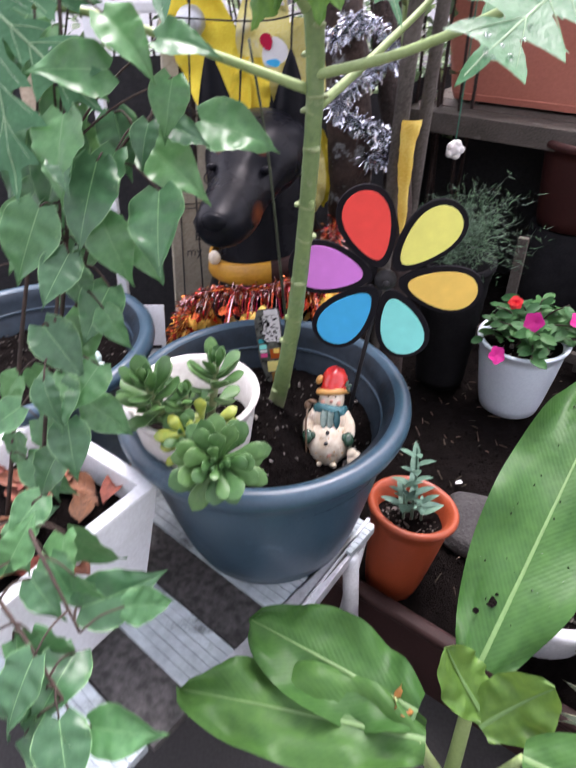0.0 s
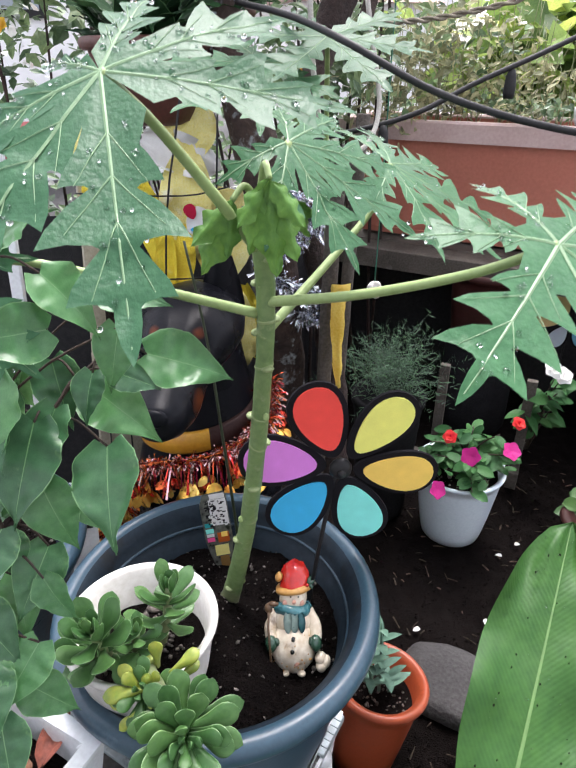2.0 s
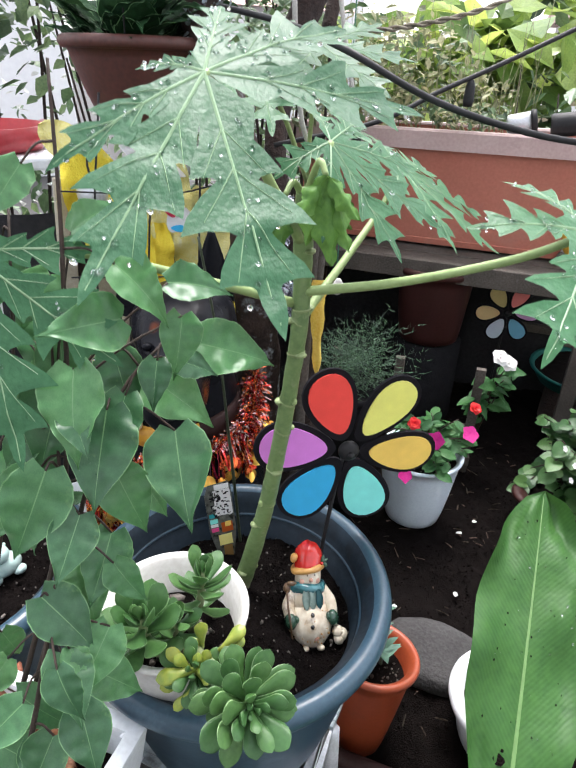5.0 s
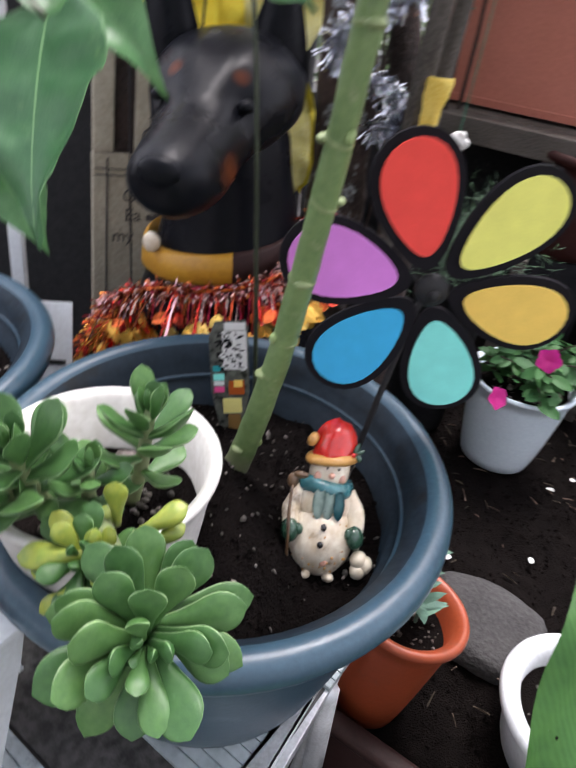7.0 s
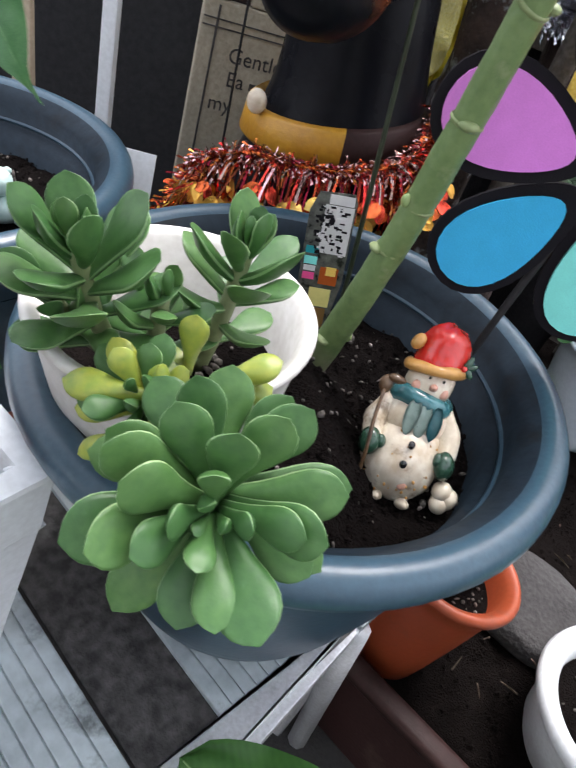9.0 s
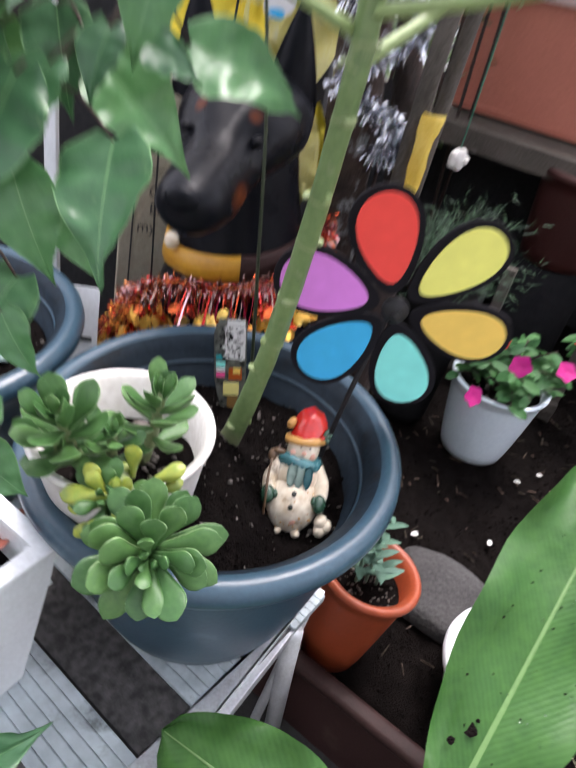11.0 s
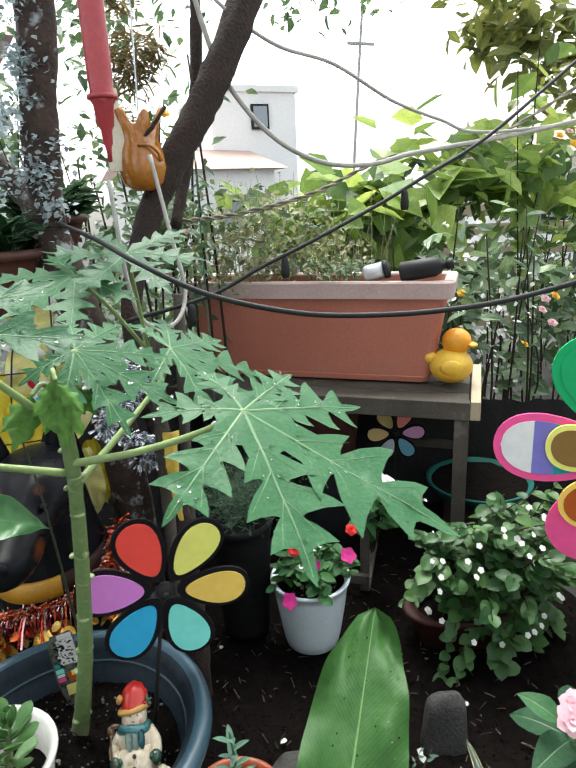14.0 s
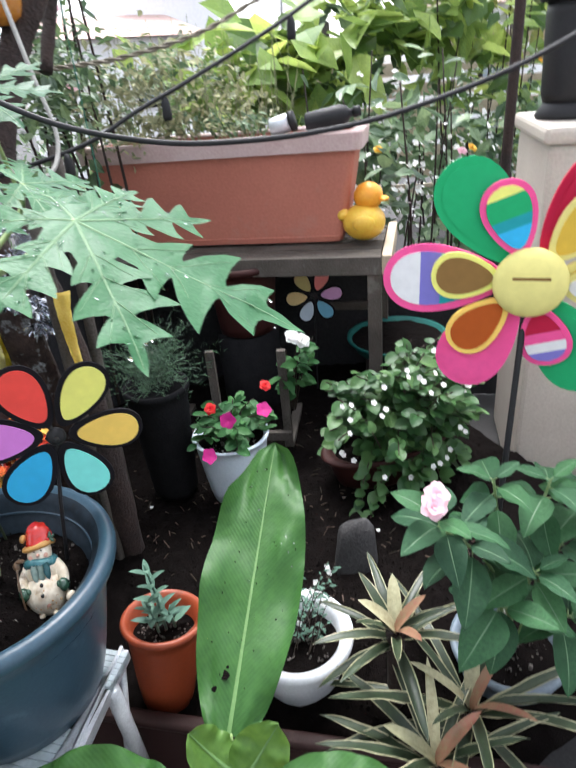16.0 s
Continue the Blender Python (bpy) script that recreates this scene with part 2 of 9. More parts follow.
M_COPPER = material("copper_foil", (0.85, 0.20, 0.05), (0.60, 0.10, 0.03), 0.22, metal=0.8, scale=60, island=0.5)
M_PINKFOIL = material("rose_foil", (0.72, 0.50, 0.48), (0.50, 0.26, 0.24), 0.2, metal=0.9, scale=60, island=0.5)
M_SILVER = material("silver_foil", (0.88, 0.89, 0.92), (0.60, 0.62, 0.70), 0.14, metal=1.0, scale=60, island=0.4)
M_CERAMIC = material("ivory_glaze", (0.82, 0.76, 0.63), (0.58, 0.47, 0.33), 0.25, scale=75, fine=160, bump=0.05, coat=0.4, mixes=0.25, stain=((0.20, 0.12, 0.07), 48.0, 0.045, 0.65))
M_REDGLAZE = material("red_glaze", (0.60, 0.020, 0.014), (0.42, 0.014, 0.010), 0.22, scale=60, coat=0.5, stain=((0.14, 0.02, 0.015), 80.0, -0.01, 0.6))
M_OCHREGLAZE = material("ochre_glaze", (0.60, 0.33, 0.09), (0.45, 0.22, 0.06), 0.3, scale=60, coat=0.4)
M_TEALGLAZE = material("teal_glaze", (0.05, 0.20, 0.22), (0.03, 0.12, 0.14), 0.25, scale=80, coat=0.5)
M_PALETEAL = material("pale_teal_glaze", (0.42, 0.55, 0.50), (0.30, 0.42, 0.38), 0.25, scale=80, coat=0.5)
M_GREENGLAZE = material("dark_green_glaze", (0.03, 0.085, 0.05), (0.015, 0.05, 0.03), 0.25, scale=80, coat=0.5)
M_BLACKGLAZE = material("black_glaze", (0.012, 0.011, 0.011), None, 0.2, scale=60, coat=0.5)
M_BROWNGLAZE = material("brown_glaze", (0.15, 0.085, 0.040), (0.06, 0.032, 0.016), 0.35, scale=90, coat=0.3)
M_MINTGLAZE = material("mint_white_glaze", (0.66, 0.80, 0.76), (0.42, 0.62, 0.58), 0.3, scale=40, coat=0.4)
M_PINKGLAZE = material("blush_glaze", (0.62, 0.33, 0.24), (0.55, 0.30, 0.22), 0.3, scale=60, coat=0.4)


def fabric(name, c):
    return material(name, c, tuple(v * 0.86 for v in c), 0.8, scale=60, fine=900, bump=0.12, spec=0.08)


M_F = {
    "red": fabric("red_fabric", (0.93, 0.095, 0.078)),
    "yellow": fabric("yellow_fabric", (0.91, 0.90, 0.23)),
    "orange": fabric("orange_fabric", (0.99, 0.68, 0.16)),
    "mint": fabric("mint_fabric", (0.27, 0.90, 0.82)),
    "blue": fabric("blue_fabric", (0.055, 0.48, 0.84)),
    "violet": fabric("violet_fabric", (0.72, 0.25, 0.74)),
    "black": fabric("black_fabric", (0.014, 0.013, 0.016)),
    "green": fabric("green_fabric", (0.03, 0.42, 0.16)),
    "pink": fabric("pink_fabric", (0.9, 0.11, 0.33)),
    "white": fabric("white_fabric", (0.80, 0.80, 0.80)),
    "lilac": fabric("lilac_fabric", (0.22, 0.20, 0.58)),
    "teal": fabric("teal_fabric", (0.03, 0.34, 0.38)),
    "brown": fabric("brown_fabric", (0.26, 0.15, 0.05)),
    "rust": fabric("rust_fabric", (0.45, 0.10, 0.02)),
    "gold": fabric("gold_fabric", (0.75, 0.50, 0.07)),
    "lemon": fabric("lemon_fabric", (0.86, 0.78, 0.28)),
    # Second spinner: fading and the shade under the stand, both put into the colour.
    "faded shaded olive": fabric("faded_shaded_olive_fabric", (0.50, 0.42, 0.18)),
    "faded shaded tan": fabric("faded_shaded_tan_fabric", (0.66, 0.50, 0.24)),
    "faded shaded salmon": fabric("faded_shaded_salmon_fabric", (0.86, 0.28, 0.26)),
    "faded shaded lilac": fabric("faded_shaded_lilac_fabric", (0.64, 0.36, 0.62)),
    "faded shaded blue": fabric("faded_shaded_blue_fabric", (0.18, 0.44, 0.60)),
    "faded shaded white": fabric("faded_shaded_white_fabric", (0.52, 0.62, 0.70)),
    "crimson": fabric("crimson_fabric", (0.50, 0.02, 0.06)),
}


# ---- mesh helpers ----
def V(*a):
    return Vector(a)


def part(name, bm, mat, parent=None, label="", smooth=True, matrix=None):
    """Link a bmesh as one mesh object, under a thing or a part where one is given."""
    me = bpy.data.meshes.new(name)
    bm.to_mesh(me)
    bm.free()
    for m in (mat if isinstance(mat, (list, tuple)) else [mat]):
        me.materials.append(m)
    if smooth:
        me.polygons.foreach_set("use_smooth", [True] * len(me.polygons))
    ob = new(name, me)
    if parent is not None:
        ob.parent = parent
    if matrix is not None:
        ob.matrix_local = matrix
    if label:
        ob["label"] = label
    return ob


def thing(name, at, label, category, group="", turn=0.0, kind=""):
    """An Empty at the base of a thing, which parents its parts."""
    ob = new(name)
    ob.empty_display_size = 0.02
    ob.matrix_world = pose(*at, 0, 0, turn)
    return tagged(ob, label, category, group, kind)


def lathe(profile, seg=48, bm=None, centre=(0, 0, 0), close=False):
    """A turned body from (radius, height) pairs."""
    bm = bm or bmesh.new()
    rings = []
    for r, z in profile:
        if r < 1e-5:
            rings.append([bm.verts.new((centre[0], centre[1], centre[2] + z))])
        else:
            rings.append([bm.verts.new((centre[0] + r * math.cos(2 * math.pi * k / seg), centre[1] + r * math.sin(2 * math.pi * k / seg), centre[2] + z)) for k in range(seg)])
    for a, b in zip(rings, rings[1:]):
        for k in range(seg):
            q = [a[k % len(a)], a[(k + 1) % len(a)], b[(k + 1) % len(b)], b[k % len(b)]]
            q = list(dict.fromkeys(q))
            if len(q) > 2:
                bm.faces.new(q)
    return bm


def smoothline(points, n):
    """Points on a Catmull-Rom line through the given ones."""
    p = [Vector(q) for q in points]
    p = [p[0] * 2 - p[1]] + p + [p[-1] * 2 - p[-2]]
    out = []
    for i in range(1, len(p) - 2):
        for k in range(n):
            t = k / n
            a, b, c, d = p[i - 1], p[i], p[i + 1], p[i + 2]
            out.append(0.5 * ((2 * b) + (c - a) * t + (2 * a - 5 * b + 4 * c - d) * t * t + (3 * b - a - 3 * c + d) * t ** 3))
    out.append(p[-2])
    return out


def tube(points, radii, seg=8, n=6, bm=None, wob=0.0, cap=True):
    """A round rod along a smooth line, with a radius that runs along the given ones."""
    bm = bm or bmesh.new()
    line = smoothline(points, n) if n > 1 else [Vector(q) for q in points]
    radii = radii if isinstance(radii, (list, tuple)) else [radii]
    rings = []
    side = None
    for i, q in enumerate(line):
        d = (line[min(i + 1, len(line) - 1)] - line[max(i - 1, 0)]).normalized()
        if side is None:
            side = d.orthogonal().normalized()
        side = (side - d * side.dot(d)).normalized()
        up = d.cross(side)
        f = i / max(len(line) - 1, 1) * (len(radii) - 1)
        r = radii[-1] if f >= len(radii) - 1 else radii[int(f)] * (1 - f % 1) + radii[int(f) + 1] * (f % 1)
        ring = []
        for k in range(seg):
            rr = r * (1 + (wob * noise.noise(V(k * 1.7, i * 0.6, q.x * 9)) if wob else 0))
            a = 2 * math.pi * k / seg
            ring.append(bm.verts.new(q + (side * math.cos(a) + up * math.sin(a)) * rr))
        rings.append(ring)
    for a, b in zip(rings, rings[1:]):
        for k in range(seg):
            bm.faces.new((a[k], a[(k + 1) % seg], b[(k + 1) % seg], b[k]))
    if cap:
        bm.faces.new(list(reversed(rings[0])))
        bm.faces.new(rings[-1])
    return bm


def box(size, at=(0, 0, 0), bevel=0.004, bm=None, turn=None):
    """A box with softened edges."""
    b = bmesh.new()
    bmesh.ops.create_cube(b, size=1.0)
    bmesh.ops.scale(b, vec=size, verts=b.verts)
    if bevel:
        bmesh.ops.bevel(b, geom=b.edges[:], offset=bevel, segments=2, affect="EDGES", profile=0.6)
    m = Matrix.Translation(at) @ (turn or Matrix.Identity(4))
    bmesh.ops.transform(b, matrix=m, verts=b.verts)
    if bm is None:
        return b
    join(bm, b)
    return bm


def join(bm, other, m=None):
    """Add a bmesh to another one, moved by m, and free it."""
    vs = [bm.verts.new((m @ v.co) if m else v.co) for v in other.verts]
    other.verts.index_update()
    for f in other.faces:
        nf = bm.faces.new([vs[v.index] for v in f.verts])
        nf.material_index = f.material_index
    other.free()
    return bm


def ball(r, at=(0, 0, 0), scale=(1, 1, 1), u=16, v=10, bm=None, turn=None, mi=0):
    b = bmesh.new()
    bmesh.ops.create_uvsphere(b, u_segments=u, v_segments=v, radius=r)
    m = Matrix.Translation(at) @ (turn or Matrix.Identity(4)) @ Matrix.Diagonal((*scale, 1))
    bmesh.ops.transform(b, matrix=m, verts=b.verts)
    for f in b.faces:
        f.material_index = mi
    if bm is None:
        return b
    return join(bm, b)


def aim(at, ahead, up):
    """A pose whose y axis runs ahead and whose z axis lies near up."""
    y = Vector(ahead).normalized()
    z = Vector(up)
    z = (z - y * z.dot(y)).normalized()
    x = y.cross(z)
    return Matrix(((x.x, y.x, z.x, at[0]), (x.y, y.y, z.y, at[1]), (x.z, y.z, z.z, at[2]), (0, 0, 0, 1)))


def blade(length, width, shape="heart", bend=0.15, fold=0.18, rows=9, wave=0.0, cols=(0.0, 0.55, 1.0), bm=None, m=None, tip=0.0, seed=0.0, mi=0):
    """A leaf blade along +y from the origin, folded along its midrib and bent down towards its tip."""
    bm = bm or bmesh.new()

    def half(t):
        if shape == "heart":
            w = (0.42, 0.86, 0.98, 1.0, 0.94, 0.82, 0.66, 0.47, 0.28, 0.11, 0.0)
            k = min(int(t * 10), 9)
            return w[k] + (w[k + 1] - w[k]) * (t * 10 - k)
        if shape == "lance":
            return math.sin(math.pi * t ** 0.85) ** 0.8
        if shape == "canna":
            return math.sin(math.pi * min(1.0, 0.05 + t * 0.95) ** 1.02) ** 0.50
        if shape == "round":
            return math.sin(math.pi * min(1, 0.08 + 0.92 * t)) ** 0.55
        return math.sin(math.pi * min(1, 0.04 + 0.96 * t ** 1.4)) ** 0.7

    grid = []
    for i in range(rows + 1):
        t = i / rows
        w = max(half(t), 0.0) * width / 2
        row = []
        xs = [-c for c in reversed(cols) if c] + list(cols)
        for c in xs:
            x = c * w
            y = t * length
            z = -bend * length * t * t + fold * abs(x) - tip * length * max(0, t - 0.7) ** 2
            if shape == "heart" and t < 0.12:
                y -= abs(c) * 0.10 * length * (0.12 - t) / 0.12
            if wave:
                z += wave * length * abs(c) * noise.noise(V(t * 6 + seed, c * 2, seed * 3.1))
            p = V(x, y, z)
            row.append(bm.verts.new(m @ p if m else p))
        grid.append(row)
    for a, b in zip(grid, grid[1:]):
        for k in range(len(a) - 1):
            f = bm.faces.new((a[k], a[k + 1], b[k + 1], b[k]))
            f.material_index = mi
    return bm


# ---- ground and shell ----
def ground():
    bm = bmesh.new()
    bmesh.ops.create_grid(bm, x_segments=24, y_segments=24, size=40)
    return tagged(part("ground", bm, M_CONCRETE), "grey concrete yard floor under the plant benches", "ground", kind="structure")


ground()


# Added behind the camera, out of view: it cuts the sky light from there.
def unseen_wall():
    bm = box((7.5, 0.20, 2.0), (0, 0, 1.0), 0.01)
    ob = part("wall_south", bm, M_UNSEENWALL, matrix=pose(0.3, -1.95, 0), smooth=False)
    return tagged(ob, "plain grey wall added out of view to cut the front light", "wall", kind="structure")


unseen_wall()


def soil_bed():
    """The raised soil bed behind the brown edging."""
    bm = bmesh.new()
    nx, ny = 110, 90
    rows = []
    for j in range(ny + 1):
        row = []
        for i in range(nx + 1):
            x, y = 0.12 + 1.27 * i / nx, 0.30 + 1.7 * j / ny
            z = 0.185 + 0.012 * noise.noise(V(x * 9, y * 9, 0)) + 0.010 * noise.noise(V(x * 34, y * 34, 2)) + 0.004 * noise.noise(V(x * 90, y * 90, 5))
            # the bed begins behind the line of the edging
            k = (x - 0.17) * 0.60 + (y - 0.705) * 0.80
            # it lies lower along the edging
            z -= 0.055 * max(0.0, 1 - k / 0.26)
            if k < 0.030:
                z = -0.02
            row.append(bm.verts.new((x, y, z)))
        rows.append(row)
    for a, b in zip(rows, rows[1:]):
        for k in range(nx):
            bm.faces.new((a[k], a[k + 1], b[k + 1], b[k]))
    return tagged(part("soil_bed", bm, M_SOIL), "dark damp potting soil in a raised bed", "soil", kind="structure")


soil_bed()


# ---- pots ----
def clods(n, spot, seed, big=0.0055):
    """Crumbs of soil, lumpy and uneven, laid where spot() says."""
    rnd = random.Random(seed)
    vs, fs = [], []
    for _ in range(n):
        p = spot(rnd)
        if p is None:
            continue
        r = big * rnd.uniform(0.25, 1.0) ** 1.6
        k = len(vs)
        for d in ((1, 0, 0), (0, 1, 0), (-1, 0, 0), (0, -1, 0), (0, 0, 1), (0, 0, -0.6)):
            s = r * rnd.uniform(0.6, 1.3)
            vs.append((p[0] + d[0] * s + rnd.uniform(-0.3, 0.3) * r, p[1] + d[1] * s + rnd.uniform(-0.3, 0.3) * r, p[2] + d[2] * s * 0.8))
        for a in range(4):
            fs.append((k + a, k + (a + 1) % 4, k + 4))
            fs.append((k + (a + 1) % 4, k + a, k + 5))
    me = bpy.data.meshes.new("loose_soil")
    me.from_pydata(vs, [], fs)
    me.materials.append(M_SOIL)
    return me


def bed_spot(rnd):
    x, y = rnd.uniform(0.22, 1.35), rnd.uniform(0.40, 1.60)
    k = (x - 0.17) * 0.60 + (y - 0.705) * 0.80
    if k < 0.06:
        return None
    return x, y, 0.186 - 0.055 * max(0.0, 1 - k / 0.26) + 0.012 * noise.noise(V(x * 9, y * 9, 0)) + 0.010 * noise.noise(V(x * 34, y * 34, 2))


crumbs = new("loose_soil", clods(9000, bed_spot, 41))
crumbs.parent = bpy.data.objects["soil_bed"]
tagged(crumbs, kind="stuff")


def pot_profile(r, h, rb, lip=0.014, wall=0.006, step=0.0):
    """Outside, rolled rim and inside of a pot, from the base up and down again."""
    pts = [(0.0, 0.0), (rb - 0.012, 0.0), (rb, 0.006)]
    for k in range(1, 9):
        t = k / 8
        pts.append((rb + (r - lip * 0.4 - rb) * t ** 0.8, 0.006 + (h - 2 * lip - 0.006) * t))
    for k in range(9):
        a = -math.pi * 0.5 + math.pi * 1.25 * k / 8
        pts.append((r + lip * 0.9 * math.cos(a), h - lip + lip * math.sin(a)))
    inner = r - lip * 1.1 - wall
    pts.append((inner, h - lip * 1.2))
    if step:
        pts += [(inner - 0.002, h - step), (inner - 0.010, h - step - 0.003)]
        inner -= 0.010
    pts += [(inner + (rb - inner) * 0.6, h * 0.5), (rb - 0.02, 0.012), (0.0, 0.012)]
    return pts


def mound(x, y):
    """Soil heaped round the small pot and the stem in the large one."""
    d = math.hypot(x + 0.088, y + 0.073)
    k = min(max((0.176 - d) / 0.070, 0.0), 1.0)
    return 0.052 * k * k * (3 - 2 * k)


def soil_disc(r, z, seed, bm=None, rings=10, seg=40, bumpy=0.006, heaped=False):
    bm = bm or bmesh.new()
    prev = [bm.verts.new((0, 0, z))]
    for i in range(1, rings + 1):
        rr = r * i / rings
        ring = [bm.verts.new((rr * math.cos(2 * math.pi * k / seg), rr * math.sin(2 * math.pi * k / seg),
                              z + bumpy * (noise.noise(V(rr * 40 * math.cos(2 * math.pi * k / seg) + seed, rr * 40 * math.sin(2 * math.pi * k / seg), seed)) + 0.6 * noise.noise(V(rr * 120 * math.cos(2 * math.pi * k / seg), rr * 120 * math.sin(2 * math.pi * k / seg), seed))))) for k in range(seg)]
        for k in range(seg):
            q = list(dict.fromkeys([prev[k % len(prev)], ring[k], ring[(k + 1) % seg], prev[(k + 1) % len(prev)]]))
            bm.faces.new(q)
        prev = ring
    if heaped:
        for v in bm.verts:
            v.co.z += mound(v.co.x, v.co.y)
    return bm


def grit(n, r, z, seed, centre=(0, 0), small=0.0012, big=0.0035):
    """Specks of bark, perlite and stones that lie on the soil."""
    rnd = random.Random(seed)
    bm = bmesh.new()
    for _ in range(n):
        a, d = rnd.uniform(0, 6.283), r * math.sqrt(rnd.random())
        b = bmesh.new()
        bmesh.ops.create_icosphere(b, subdivisions=1, radius=rnd.uniform(small, big) * (2.2 if rnd.random() < 0.05 else 1))
        m = pose(centre[0] + d * math.cos(a), centre[1] + d * math.sin(a), z, rnd.uniform(0, 360), rnd.uniform(0, 360), 0) @ Matrix.Diagonal((rnd.uniform(0.5, 1.8), 1, rnd.uniform(0.4, 0.9), 1))
        join(bm, b, m)
    return bm


BENCH_TOP = 0.360


def blue_pot(at, label, heaped=False):
    t = thing("flower_pot", at, label, "flower pot", "blue pots")
    bm = lathe(pot_profile(0.197, 0.279, 0.135, 0.016, 0.006, 0.045), 72)
    # faces of the inner wall take the blue that has shade in its colour
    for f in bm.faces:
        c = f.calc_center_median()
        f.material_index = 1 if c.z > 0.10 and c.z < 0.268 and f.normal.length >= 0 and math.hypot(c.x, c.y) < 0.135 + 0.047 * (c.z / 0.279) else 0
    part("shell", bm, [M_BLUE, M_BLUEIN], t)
    part("ridge", lathe([(0.175, 0.2375), (0.1700, 0.2390), (0.1692, 0.2405), (0.1700, 0.2420), (0.176, 0.2440)], 72), M_BLUE, t, "moulded inner ridge")
    part("potting_soil", soil_disc(0.183, 0.205, at[0] * 50, rings=22, seg=64, heaped=heaped), M_SOIL, t)

    def spot(rnd):
        a, d = rnd.uniform(0, 6.283), 0.176 * math.sqrt(rnd.random())
        x, y = d * math.cos(a), d * math.sin(a)
        return x, y, 0.206 + (mound(x, y) if heaped else 0.0)
    lumps = new("loose_soil", clods(2600, spot, 6, 0.0038))
    lumps.parent = t
    tagged(lumps, kind="stuff")
    specks = grit(230, 0.172, 0.209, 5, small=0.0008, big=0.0022)
    if heaped:
        for v in specks.verts:
            v.co.z += mound(v.co.x, v.co.y)
    tagged(part("specks", specks, M_GRIT, t), kind="stuff")
    return t


blue_pot((0.010, 0.732, BENCH_TOP), "large slate-blue plastic pot on the slatted bench", True)
blue_pot((-0.395, 0.896, BENCH_TOP - 0.008), "slate-blue plastic pot standing beside another one")


def small_pot(at, r, h, rb, mat, label, lip, soil, seed, category="flower pot", seg=56, wall=0.004, lean=(0, 0)):
    t = thing("flower_pot", at, label, category)
    t.matrix_world = pose(*at, lean[0], lean[1], 0)
    part("shell", lathe(pot_profile(r, h, rb, lip, wall), seg), mat, t)
    part("potting_soil", soil_disc(r - lip * 1.1 - wall - 0.003, soil, seed, bumpy=0.004), M_SOIL, t)
    tagged(part("specks", grit(70, r * 0.7, soil + 0.002, seed), M_GRIT, t), kind="stuff")
    return t


small_pot((-0.078, 0.659, 0.566), 0.0845, 0.128, 0.062, M_CREAM, "round white pot set into the soil of a larger pot", 0.0035, 0.074, 1, wall=0.003)
small_pot((0.236, 0.757, 0.137), 0.0765, 0.206, 0.050, M_TERRA, "small terracotta-orange plastic pot on the soil bed", 0.0075, 0.166, 2, lean=(-6, 8.5))
small_pot((0.602, 1.250, 0.188), 0.103, 0.205, 0.072, M_GREYWHITE, "pale grey-white plastic pot on the soil bed", 0.005, 0.185, 3)
small_pot((0.500, 0.672, 0.095), 0.103, 0.170, 0.072, M_WHITE, "white plastic pot with a thick rounded rim", 0.012, 0.133, 4)


def slab(outline, thick, z=0.0):
    """A flat piece of cloth or board with the given outline and thickness."""
    bm = bmesh.new()
    top = [bm.verts.new((x, y, z + thick / 2)) for x, y in outline]
    low = [bm.verts.new((x, y, z - thick / 2)) for x, y in outline]
    bm.faces.new(top)
    bm.faces.new(list(reversed(low)))
    n = len(top)
    for k in range(n):
        bm.faces.new((top[k], low[k], low[(k + 1) % n], top[(k + 1) % n]))
    return bm


# ---- bench ----
BU = V(math.cos(radians(-40)), math.sin(radians(-40)), 0)
BV = V(math.cos(radians(43)), math.sin(radians(43)), 0)


